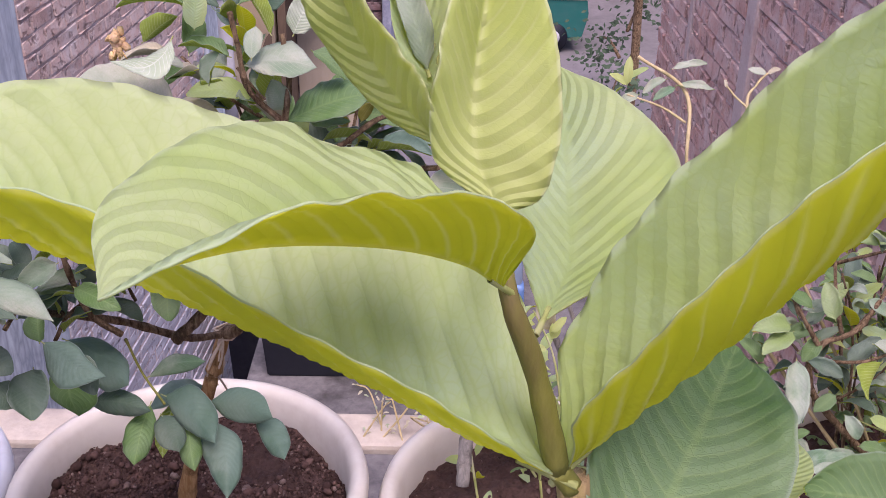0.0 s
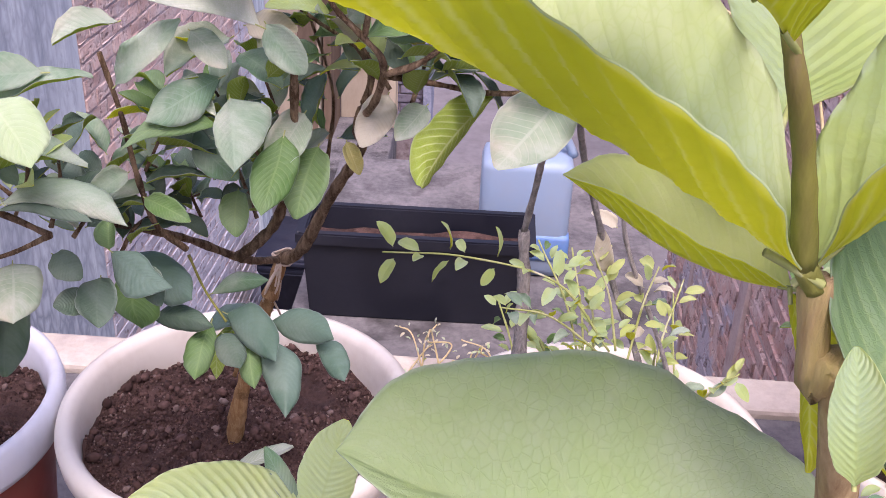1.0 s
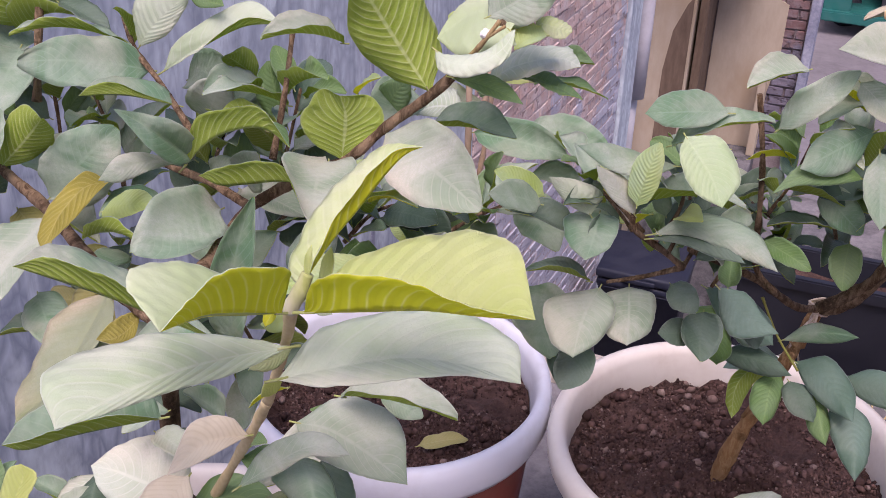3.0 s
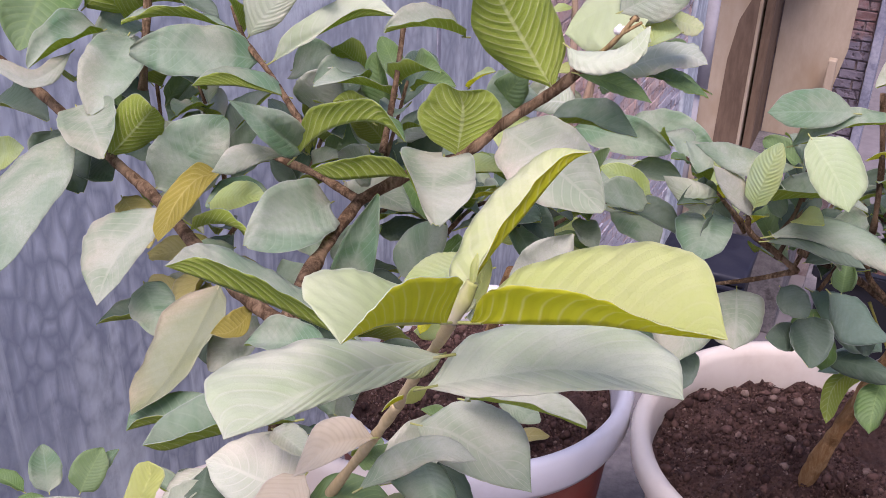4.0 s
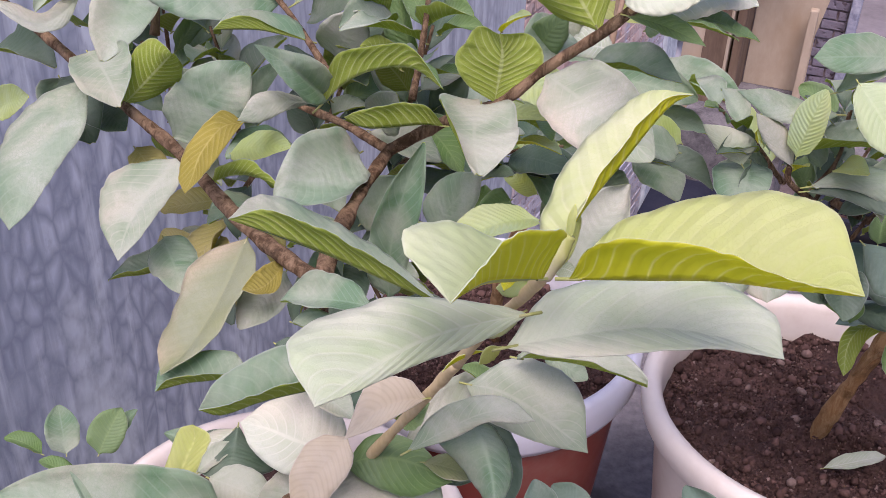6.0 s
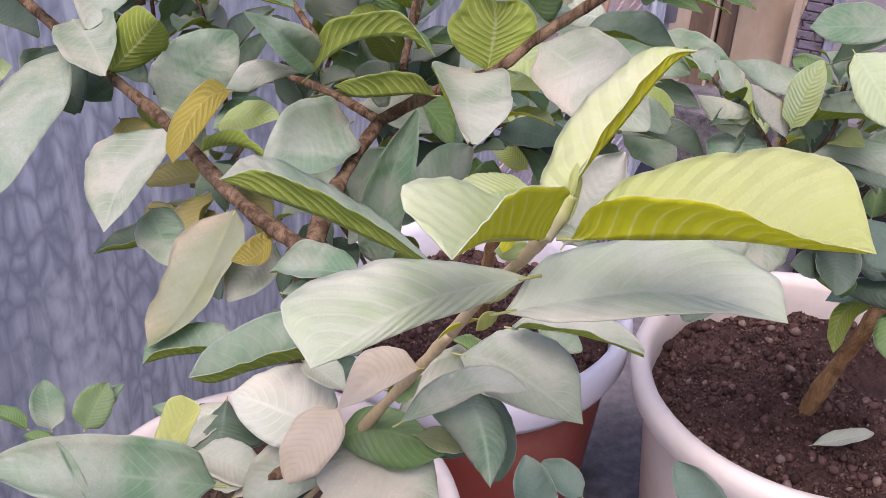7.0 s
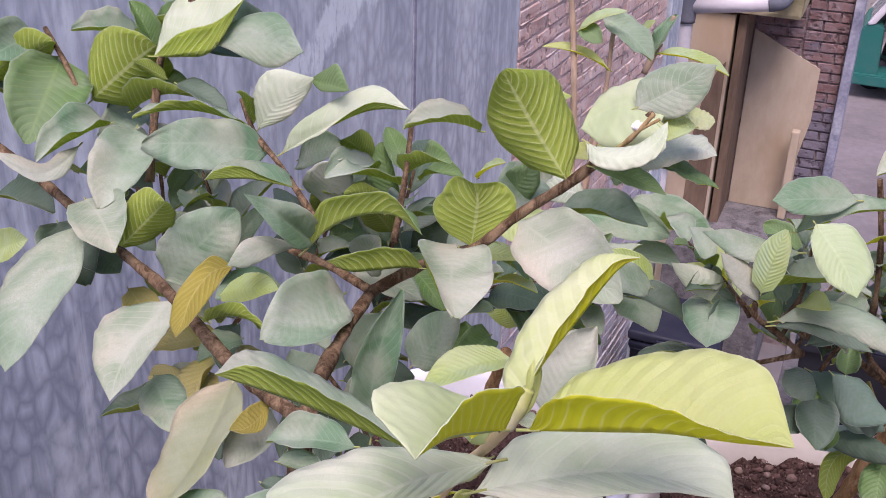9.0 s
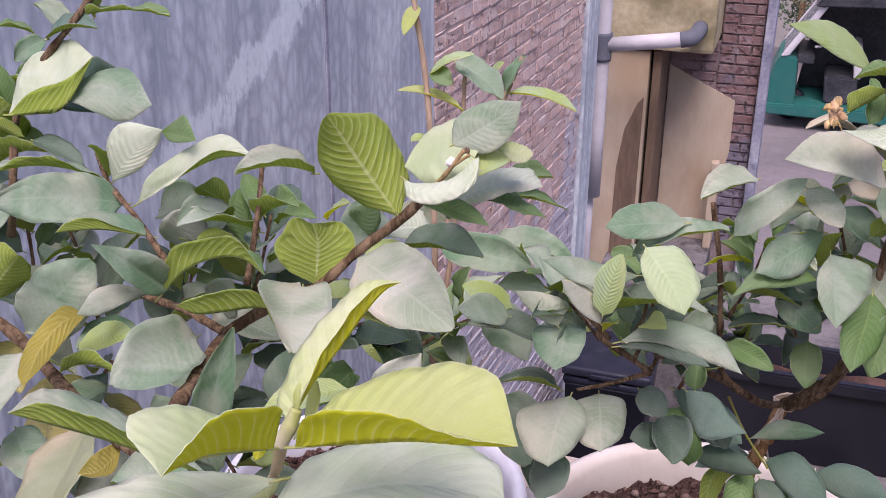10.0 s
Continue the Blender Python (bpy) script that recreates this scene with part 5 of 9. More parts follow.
leaf(guava_shrub, (-0.434, 0.405, 0.825), (-0.413, 0.417, 0.876), (-0.04, -0.97, 0.25), 0.55, 10, 0.05, 'dust')
leaf(guava_shrub, (-0.546, 0.562, 0.814), (-0.498, 0.558, 0.831), (-0.34, -0.17, 0.92), 0.5, 15, 0.1, 'fresh')
leaf(guava_shrub, (-0.528, 0.572, 0.796), (-0.487, 0.561, 0.807), (-0.19, 0.26, 0.95), 0.5, 15, 0.1, 'fresh')
leaf(guava_shrub, (-0.618, 0.537, 0.732), (-0.585, 0.541, 0.775), (-0.22, -0.95, 0.24), 0.6, 20, 0.08, 'old')
leaf(guava_shrub, (-0.552, 0.505, 0.764), (-0.524, 0.509, 0.808), (-0.20, -0.96, 0.22), 0.6, 10, 0.05, 'old')
leaf(guava_shrub, (-0.616, 0.550, 0.798), (-0.560, 0.538, 0.796), (-0.02, -0.24, 0.97), 0.56, 24, 0.08, 'dust')
leaf(guava_shrub, (-0.612, 0.577, 0.865), (-0.627, 0.531, 0.878), (0.28, 0.18, 0.94), 0.5, 29, 0.08, 'old')
leaf(guava_shrub, (-0.589, 0.574, 0.866), (-0.550, 0.557, 0.890), (-0.52, -0.04, 0.85), 0.5, 29, 0.08, 'green')
leaf(guava_shrub, (-0.621, 0.587, 0.868), (-0.630, 0.563, 0.891), (-0.52, 0.68, 0.52), 0.6, 15, 0.05, 'green')
leaf(guava_shrub, (-0.688, 0.602, 0.850), (-0.643, 0.587, 0.876), (-0.51, -0.74, 0.44), 0.55, 10, 0.05, 'old')
leaf(guava_shrub, (-0.537, 0.574, 0.874), (-0.515, 0.562, 0.894), (-0.68, -0.04, 0.73), 0.4, 20, 0.05, 'fresh')
leaf(guava_shrub, (-0.510, 0.554, 0.866), (-0.487, 0.542, 0.905), (-0.36, -0.93, -0.07), 0.5, 10, 0.05, 'green')
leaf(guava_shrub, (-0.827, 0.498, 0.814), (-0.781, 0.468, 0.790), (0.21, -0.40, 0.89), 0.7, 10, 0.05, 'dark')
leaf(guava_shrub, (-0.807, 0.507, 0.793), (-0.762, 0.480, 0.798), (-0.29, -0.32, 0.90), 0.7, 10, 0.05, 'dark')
leaf(guava_shrub, (-0.908, 0.516, 0.766), (-0.869, 0.507, 0.788), (-0.40, -0.84, 0.37), 0.6, 10, 0.05, 'fresh')
leaf(guava_shrub, (-0.809, 0.569, 0.879), (-0.747, 0.560, 0.904), (-0.39, -0.07, 0.92), 0.56, 29, 0.08, 'green')
leaf(guava_shrub, (-0.805, 0.598, 0.927), (-0.801, 0.558, 0.917), (0.21, -0.21, 0.96), 0.67, 29, 0.08, 'old')
leaf(guava_shrub, (-0.677, 0.475, 0.803), (-0.632, 0.471, 0.820), (-0.35, -0.47, 0.81), 0.5, 15, 0.05, 'fresh')
leaf(guava_shrub, (-0.899, 0.552, 0.870), (-0.904, 0.529, 0.897), (0.55, 0.59, 0.59), 0.56, 29, 0.08, 'teal')
leaf(guava_shrub, (-0.908, 0.550, 0.895), (-0.859, 0.554, 0.930), (-0.50, 0.58, 0.64), 0.5, 15, 0.05, 'green')
leaf(guava_shrub, (-0.901, 0.565, 0.893), (-0.900, 0.518, 0.898), (-0.65, 0.07, 0.75), 0.4, 15, 0.05, 'green')
leaf(guava_shrub, (-0.823, 0.612, 0.918), (-0.849, 0.562, 0.936), (0.39, 0.14, 0.91), 0.5, 29, 0.08, 'old')
leaf(guava_shrub, (-0.811, 0.600, 0.912), (-0.744, 0.588, 0.950), (-0.50, -0.11, 0.86), 0.62, 34, 0.08, 'green')
leaf(guava_shrub, (-0.821, 0.597, 0.869), (-0.819, 0.544, 0.862), (0.56, -0.08, 0.82), 0.6, 15, 0.05, 'old')
leaf(guava_shrub, (-0.646, 0.561, 0.838), (-0.622, 0.548, 0.881), (0.00, -0.96, -0.29), 0.75, 12, 0.05, 'dust')
leaf(guava_shrub, (-0.587, 0.570, 0.859), (-0.622, 0.522, 0.880), (0.31, 0.19, 0.93), 0.45, 36, 0.08, 'old')
leaf(guava_shrub, (-0.597, 0.557, 0.843), (-0.614, 0.530, 0.866), (-0.39, 0.72, 0.57), 0.6, 15, 0.08, 'green')
leaf(guava_shrub, (-0.603, 0.537, 0.812), (-0.583, 0.518, 0.844), (-0.32, -0.88, -0.35), 0.7, 12, 0.05, 'dust')
leaf(guava_shrub, (-0.496, 0.573, 0.884), (-0.503, 0.525, 0.878), (0.43, -0.16, 0.89), 0.7, 12, 0.05, 'old')
leaf(guava_shrub, (-0.537, 0.588, 0.808), (-0.494, 0.563, 0.815), (0.03, 0.32, 0.95), 0.6, 15, 0.08, 'green')
leaf(guava_shrub, (-0.765, 0.519, 0.760), (-0.703, 0.498, 0.763), (-0.10, -0.15, 0.98), 0.56, 29, 0.08, 'dust')
leaf(guava_shrub, (-0.771, 0.498, 0.773), (-0.729, 0.471, 0.757), (0.17, -0.30, 0.94), 0.5, 15, 0.05, 'yellow')
leaf(guava_shrub, (-0.679, 0.499, 0.755), (-0.689, 0.461, 0.756), (0.18, -0.02, 0.98), 0.56, 29, 0.08, 'old')
leaf(guava_shrub, (-0.851, 0.550, 0.830), (-0.788, 0.527, 0.833), (-0.08, -0.12, 0.99), 0.56, 29, 0.08, 'green')
leaf(guava_shrub, (-0.902, 0.519, 0.813), (-0.833, 0.502, 0.821), (-0.13, -0.11, 0.98), 0.56, 29, 0.08, 'dark')
leaf(guava_shrub, (-0.666, 0.557, 0.755), (-0.624, 0.522, 0.748), (-0.08, -0.29, 0.95), 0.55, 15, 0.05, 'old')
leaf(guava_shrub, (-0.586, 0.543, 0.718), (-0.601, 0.502, 0.720), (0.20, -0.04, 0.98), 0.67, 29, 0.08, 'dust')
leaf(guava_shrub, (-0.650, 0.496, 0.728), (-0.605, 0.494, 0.752), (-0.45, -0.26, 0.85), 0.56, 29, 0.08, 'old')
leaf(guava_shrub, (-0.562, 0.589, 0.737), (-0.521, 0.572, 0.739), (-0.26, -0.50, 0.83), 0.6, 15, 0.05, 'green')
leaf(guava_shrub, (-0.526, 0.585, 0.749), (-0.535, 0.543, 0.743), (0.35, -0.20, 0.92), 0.6, 15, 0.05, 'green')
leaf(guava_shrub, (-0.490, 0.602, 0.799), (-0.462, 0.593, 0.822), (-0.66, -0.10, 0.74), 0.56, 29, 0.08, 'old')
branch(guava_shrub, [(-0.776, 0.540, 0.840), (-0.771, 0.561, 0.929), (-0.752, 0.573, 0.965), (-0.729, 0.582, 0.993), (-0.708, 0.591, 1.020)], .0032, .0022)
blade(guava_shrub, [(-0.7698, 0.5505, 0.9306), (-0.7483, 0.5510, 0.9331), (-0.7241, 0.5545, 0.9400), (-0.7061, 0.5689, 0.9740)], [(-0.7641, 0.5692, 0.9628), (-0.7336, 0.5798, 0.9803)], [(-0.7484, 0.5518, 0.9493), (-0.7212, 0.5582, 0.9602)], 'ash', 48, 5)
blade(guava_shrub, [(-0.7481, 0.5648, 0.9449), (-0.7182, 0.5640, 0.9468), (-0.6878, 0.5633, 0.9484), (-0.6575, 0.5609, 0.9465)], [(-0.7222, 0.5716, 0.9558), (-0.6854, 0.5767, 0.9652)], [(-0.7148, 0.5580, 0.9415), (-0.6794, 0.5546, 0.9341)], 'old', 48, 5)
leaf(guava_shrub, (-0.725, 0.586, 0.997), (-0.655, 0.589, 1.003), (-0.09, 0.09, 0.99), 0.22, 18, 0.05, 'green')
leaf(guava_shrub, (-0.751, 0.580, 0.980), (-0.707, 0.578, 0.992), (-0.29, -0.23, 0.93), 0.56, 32, 0.08, 'teal')
leaf(guava_shrub, (-0.759, 0.588, 0.977), (-0.771, 0.567, 0.966), (0.54, -0.62, 0.57), 0.6, 15, 0.05, 'old')
leaf(guava_shrub, (-0.767, 0.587, 0.981), (-0.788, 0.572, 0.988), (0.30, 0.08, 0.95), 0.45, 32, 0.08, 'green')
leaf(guava_shrub, (-0.782, 0.569, 0.930), (-0.799, 0.568, 0.962), (0.84, -0.34, 0.42), 0.56, 32, 0.08, 'green')
leaf(guava_shrub, (-0.765, 0.556, 0.914), (-0.783, 0.545, 0.927), (-0.42, 0.88, 0.23), 0.5, 18, 0.05, 'green')
leaf(guava_shrub, (-0.757, 0.557, 0.911), (-0.713, 0.553, 0.896), (0.31, -0.14, 0.94), 0.45, 32, 0.08, 'dark')
leaf(guava_shrub, (-0.744, 0.595, 0.981), (-0.770, 0.596, 1.001), (0.57, -0.32, 0.76), 0.56, 32, 0.08, 'old')
leaf(guava_shrub, (-0.722, 0.597, 0.994), (-0.709, 0.613, 1.020), (-0.07, -0.82, 0.57), 0.56, 32, 0.08, 'teal')
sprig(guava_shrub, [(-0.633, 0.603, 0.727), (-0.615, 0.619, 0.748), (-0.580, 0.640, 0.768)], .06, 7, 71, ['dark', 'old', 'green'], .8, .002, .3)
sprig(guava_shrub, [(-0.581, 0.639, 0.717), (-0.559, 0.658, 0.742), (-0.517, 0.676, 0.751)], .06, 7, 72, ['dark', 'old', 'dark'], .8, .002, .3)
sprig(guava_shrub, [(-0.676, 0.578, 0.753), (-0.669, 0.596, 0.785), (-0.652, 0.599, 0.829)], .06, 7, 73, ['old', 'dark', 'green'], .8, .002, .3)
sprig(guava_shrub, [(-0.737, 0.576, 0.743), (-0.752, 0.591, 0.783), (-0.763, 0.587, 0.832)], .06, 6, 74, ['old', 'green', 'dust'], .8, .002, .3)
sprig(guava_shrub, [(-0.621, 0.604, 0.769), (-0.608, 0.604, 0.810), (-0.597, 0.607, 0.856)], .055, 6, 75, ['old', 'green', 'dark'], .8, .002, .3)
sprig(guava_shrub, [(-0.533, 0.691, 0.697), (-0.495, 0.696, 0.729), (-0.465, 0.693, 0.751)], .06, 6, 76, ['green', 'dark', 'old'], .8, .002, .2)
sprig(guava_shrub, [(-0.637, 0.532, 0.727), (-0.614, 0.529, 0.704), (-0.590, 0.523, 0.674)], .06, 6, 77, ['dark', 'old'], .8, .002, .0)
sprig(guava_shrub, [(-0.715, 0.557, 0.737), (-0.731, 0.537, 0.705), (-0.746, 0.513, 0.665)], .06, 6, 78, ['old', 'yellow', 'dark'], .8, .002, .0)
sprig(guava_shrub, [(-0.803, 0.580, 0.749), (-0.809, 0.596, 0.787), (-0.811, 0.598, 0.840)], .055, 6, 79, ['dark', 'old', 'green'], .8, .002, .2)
branch(guava_shrub, [(-0.571, 0.338, 0.615), (-0.541, 0.340, 0.674), (-0.509, 0.332, 0.735), (-0.471, 0.311, 0.804), (-0.450, 0.296, 0.843)], .0032, .0026, "stem", bark_gold)
branch(guava_shrub, [(-0.450, 0.296, 0.843), (-0.430, 0.274, 0.883), (-0.407, 0.243, 0.926), (-0.397, 0.227, 0.947)], .0025, .0021, "stem", bark_gold)
blade(guava_shrub, [(-0.3983, 0.2473, 0.9347), (-0.3982, 0.2512, 0.9405), (-0.3977, 0.2552, 0.9462), (-0.3977, 0.2597, 0.9531)], [(-0.4006, 0.2531, 0.9392), (-0.4011, 0.2583, 0.9474)], [(-0.3953, 0.25, 0.9407), (-0.3949, 0.2553, 0.9485)], 'shoot', 40, 5)
blade(guava_shrub, [(-0.4066, 0.2453, 0.9292), (-0.4095, 0.2435, 0.9283), (-0.4128, 0.2415, 0.9273), (-0.4166, 0.2397, 0.927)], [(-0.4096, 0.2443, 0.9238), (-0.4138, 0.2419, 0.9228)], [(-0.4096, 0.243, 0.9315), (-0.4137, 0.2408, 0.9307)], 'fresh', 40, 5)
blade(guava_shrub, [(-0.3993, 0.2446, 0.9351), (-0.3971, 0.2463, 0.9363), (-0.3943, 0.2471, 0.9357), (-0.3915, 0.247, 0.9337)], [(-0.3983, 0.2497, 0.9364), (-0.395, 0.2508, 0.936)], [(-0.3964, 0.2432, 0.935), (-0.3935, 0.244, 0.9344)], 'pale', 40, 5)
blade(guava_shrub, [(-0.4, 0.2432, 0.9372), (-0.3997, 0.2447, 0.9393), (-0.3988, 0.2462, 0.941), (-0.3969, 0.2474, 0.9417)], [(-0.402, 0.2464, 0.9377), (-0.4008, 0.2487, 0.9403)], [(-0.3975, 0.243, 0.9392), (-0.3964, 0.2445, 0.9408)], 'cream', 40, 5)
blade(guava_shrub, [(-0.409, 0.2493, 0.9137), (-0.4127, 0.2461, 0.9112), (-0.4165, 0.2428, 0.9087), (-0.4225, 0.2386, 0.9061)], [(-0.4124, 0.2472, 0.9069), (-0.4165, 0.2434, 0.9039)], [(-0.4135, 0.2455, 0.9147), (-0.4176, 0.2424, 0.9125)], 'cream', 40, 5)
blade(guava_shrub, [(-0.4175, 0.2543, 0.8921), (-0.4202, 0.2524, 0.891), (-0.422, 0.2504, 0.8891), (-0.4236, 0.2481, 0.8866)], [(-0.4193, 0.254, 0.887), (-0.4215, 0.2518, 0.8852)], [(-0.4212, 0.2512, 0.8935), (-0.423, 0.2489, 0.8913)], 'shoot', 40, 5)
branch(guava_shrub, [(-0.398, 0.228, 0.945), (-0.394, 0.229, 0.953), (-0.392, 0.231, 0.959)], .0028, .0018, "stem", bark_green)
blade(guava_shrub, [(-0.3881, 0.2203, 0.9512), (-0.3658, 0.2208, 0.9572), (-0.3461, 0.2185, 0.9642), (-0.3258, 0.2160, 0.9689), (-0.3099, 0.2159, 0.9721)], [(-0.3779, 0.2344, 0.9661), (-0.3504, 0.2417, 0.9790), (-0.3234, 0.2332, 0.9856)], [(-0.3788, 0.2139, 0.9703), (-0.3511, 0.2108, 0.9788), (-0.3290, 0.2111, 0.9750)], 'young')
blade(guava_shrub, [(-0.3956, 0.2188, 0.9498), (-0.4002, 0.2038, 0.9568), (-0.4020, 0.1883, 0.9654), (-0.4029, 0.1759, 0.9702), (-0.4031, 0.1655, 0.9737)], [(-0.3888, 0.2129, 0.9711), (-0.3944, 0.1901, 0.9825), (-0.3984, 0.1746, 0.9807)], [(-0.4034, 0.2133, 0.9619), (-0.4175, 0.1949, 0.9774), (-0.4217, 0.1770, 0.9798)], 'milk')
blade(guava_shrub, [(-0.3961, 0.2322, 0.9512), (-0.3905, 0.2428, 0.9637), (-0.3840, 0.2538, 0.9742), (-0.3781, 0.2642, 0.9844), (-0.3740, 0.2704, 0.9893), (-0.3695, 0.2748, 0.9912)], [(-0.4039, 0.2395, 0.9556), (-0.4015, 0.2562, 0.9698), (-0.3939, 0.2679, 0.9807), (-0.3843, 0.2738, 0.9894)], [(-0.3928, 0.2343, 0.9600), (-0.3882, 0.2428, 0.9738), (-0.3822, 0.2542, 0.9853), (-0.3767, 0.2658, 0.9917)], 'cream')
blade(guava_shrub, [(-0.4359, 0.2422, 0.9128), (-0.4540, 0.2362, 0.9208), (-0.4700, 0.2291, 0.9298), (-0.4853, 0.2216, 0.9376), (-0.4990, 0.2127, 0.9462)], [(-0.4543, 0.2326, 0.9308), (-0.4705, 0.2249, 0.9429), (-0.4870, 0.2186, 0.9494)], [(-0.4592, 0.2464, 0.9242), (-0.4795, 0.2422, 0.9364), (-0.4969, 0.2303, 0.9466)], 'old')
blade(guava_shrub, [(-0.4030, 0.2353, 0.9237), (-0.4161, 0.2180, 0.9270), (-0.4247, 0.1983, 0.9313), (-0.4308, 0.1733, 0.9359), (-0.4355, 0.1535, 0.9377)], [(-0.4125, 0.2147, 0.9236), (-0.4219, 0.1925, 0.9286), (-0.4284, 0.1688, 0.9352)], [(-0.4180, 0.2267, 0.9298), (-0.4412, 0.2074, 0.9364), (-0.4545, 0.1737, 0.9399)], 'ash')
blade(guava_shrub, [(-0.4124, 0.2415, 0.9026), (-0.3931, 0.2505, 0.9080), (-0.3676, 0.2580, 0.9148), (-0.3450, 0.2607, 0.9160), (-0.3250, 0.2619, 0.9130)], [(-0.4032, 0.2656, 0.9141), (-0.3652, 0.2822, 0.9230), (-0.3340, 0.2775, 0.9193)], [(-0.3918, 0.2417, 0.9054), (-0.3662, 0.2470, 0.9127), (-0.3436, 0.2547, 0.9157)], 'ash')
leaf(guava_shrub, (-0.413, 0.237, 0.929), (-0.409, 0.238, 0.938), (-0.47, 0.88, 0.07), 0.5, 20, 0.05, 'young')
leaf(guava_shrub, (-0.437, 0.292, 0.857), (-0.451, 0.281, 0.850), (-0.63, 0.42, 0.65), 0.4, 20, 0.05, 'young')
leaf(guava_shrub, (-0.392, 0.231, 0.958), (-0.392, 0.234, 0.968), (0.07, -0.95, 0.31), 0.3, 30, 0.05, 'young')
blade(guava_shrub, [(-0.5186, 0.3183, 0.7403), (-0.5321, 0.3176, 0.7439), (-0.5451, 0.3168, 0.7452), (-0.5608, 0.3174, 0.7463), (-0.5751, 0.3154, 0.7466)], [(-0.5262, 0.3116, 0.7389), (-0.5411, 0.3037, 0.7343), (-0.5623, 0.3065, 0.7385)], [(-0.5225, 0.3318, 0.7517), (-0.5413, 0.3392, 0.7612), (-0.5649, 0.3286, 0.7543)], 'pale')
leaf(guava_shrub, (-0.515, 0.319, 0.757), (-0.526, 0.285, 0.734), (0.30, -0.61, 0.74), 0.6, 8, 0.04, 'dry')
blade(guava_shrub, [(-0.4672, 0.3049, 0.8105), (-0.4760, 0.2954, 0.8131), (-0.4826, 0.2861, 0.8128), (-0.4909, 0.2711, 0.8050)], [(-0.4717, 0.2923, 0.8115), (-0.4798, 0.2805, 0.8084)], [(-0.4775, 0.3040, 0.8193), (-0.4902, 0.2925, 0.8196)], 'dry')
blade(guava_shrub, [(-0.518, 0.3256, 0.7283), (-0.4993, 0.3251, 0.7235), (-0.4802, 0.3244, 0.7183), (-0.4618, 0.3235, 0.7132)], [(-0.502, 0.334, 0.7206), (-0.4766, 0.3421, 0.7243)], [(-0.5214, 0.3063, 0.7247), (-0.5037, 0.2988, 0.7107)], 'dust')
blade(guava_shrub, [(-0.5977, 0.3449, 0.7116), (-0.5946, 0.3349, 0.7049), (-0.5915, 0.3266, 0.7007), (-0.5885, 0.3184, 0.6966)], [(-0.5903, 0.3448, 0.7003), (-0.5732, 0.3394, 0.6926)], [(-0.6062, 0.3382, 0.6996), (-0.6102, 0.3232, 0.6898)], 'dark')
blade(guava_shrub, [(-0.5946, 0.3067, 0.7016), (-0.5809, 0.3092, 0.6977), (-0.5695, 0.313, 0.6969), (-0.56, 0.3187, 0.6998)], [(-0.5915, 0.3205, 0.6976), (-0.5774, 0.3262, 0.698)], [(-0.5787, 0.2951, 0.6985), (-0.5649, 0.3001, 0.6981)], 'dust')
blade(guava_shrub, [(-0.6032, 0.3496, 0.7032), (-0.6098, 0.3389, 0.6977), (-0.6135, 0.329, 0.6919), (-0.6175, 0.3187, 0.6856)], [(-0.6036, 0.338, 0.6979), (-0.6077, 0.3261, 0.6895)], [(-0.6193, 0.3467, 0.6969), (-0.6237, 0.3351, 0.689)], 'pale')
blade(guava_shrub, [(-0.5686, 0.2995, 0.6903), (-0.56, 0.3088, 0.6986), (-0.5482, 0.3182, 0.7053), (-0.5325, 0.3277, 0.7101)], [(-0.5662, 0.3164, 0.6981), (-0.5527, 0.326, 0.7042)], [(-0.5447, 0.3058, 0.7006), (-0.5326, 0.3154, 0.7075)], 'dry')
blade(guava_shrub, [(-0.4545, 0.3293, 0.7838), (-0.4455, 0.3213, 0.7798), (-0.436, 0.3106, 0.7718), (-0.4282, 0.2973, 0.7611)], [(-0.4408, 0.331, 0.7788), (-0.4286, 0.3189, 0.7674)], [(-0.4692, 0.3246, 0.7708), (-0.45, 0.316, 0.7605)], 'old')
blade(guava_shrub, [(-0.4789, 0.3304, 0.7445), (-0.4708, 0.3329, 0.7437), (-0.4612, 0.3352, 0.7417), (-0.452, 0.3372, 0.7395)], [(-0.4726, 0.3405, 0.7444), (-0.4609, 0.3435, 0.7423)], [(-0.4664, 0.3261, 0.7427), (-0.457, 0.3294, 0.7421)], 'tan')
blade(guava_shrub, [(-0.5565, 0.3725, 0.728), (-0.5484, 0.3736, 0.7252), (-0.5403, 0.3762, 0.7244), (-0.5325, 0.3815, 0.7277)], [(-0.5521, 0.3842, 0.7276), (-0.5421, 0.3889, 0.7288)], [(-0.5458, 0.362, 0.7255), (-0.5352, 0.366, 0.7254)], 'teal')
blade(guava_shrub, [(-0.5051, 0.3531, 0.7453), (-0.4994, 0.3555, 0.7455), (-0.4948, 0.3591, 0.7481), (-0.4901, 0.3642, 0.7527)], [(-0.5029, 0.3596, 0.7459), (-0.497, 0.3642, 0.7491)], [(-0.4958, 0.3482, 0.7442), (-0.49, 0.3527, 0.7474)], 'green')
blade(guava_shrub, [(-0.4772, 0.3063, 0.7729), (-0.4601, 0.3113, 0.7888), (-0.4446, 0.3140, 0.8023), (-0.4319, 0.3164, 0.8076), (-0.4193, 0.3150, 0.8072)], [(-0.4696, 0.3159, 0.7902), (-0.4512, 0.3226, 0.8041), (-0.4336, 0.3218, 0.8092)], [(-0.4554, 0.3088, 0.7878), (-0.4411, 0.3110, 0.8013), (-0.4275, 0.3125, 0.8047)], 'dust')
leaf(guava_shrub, (-0.459, 0.363, 0.753), (-0.437, 0.338, 0.723), (0.22, -0.65, 0.73), 0.62, 10, 0.05, 'dark')
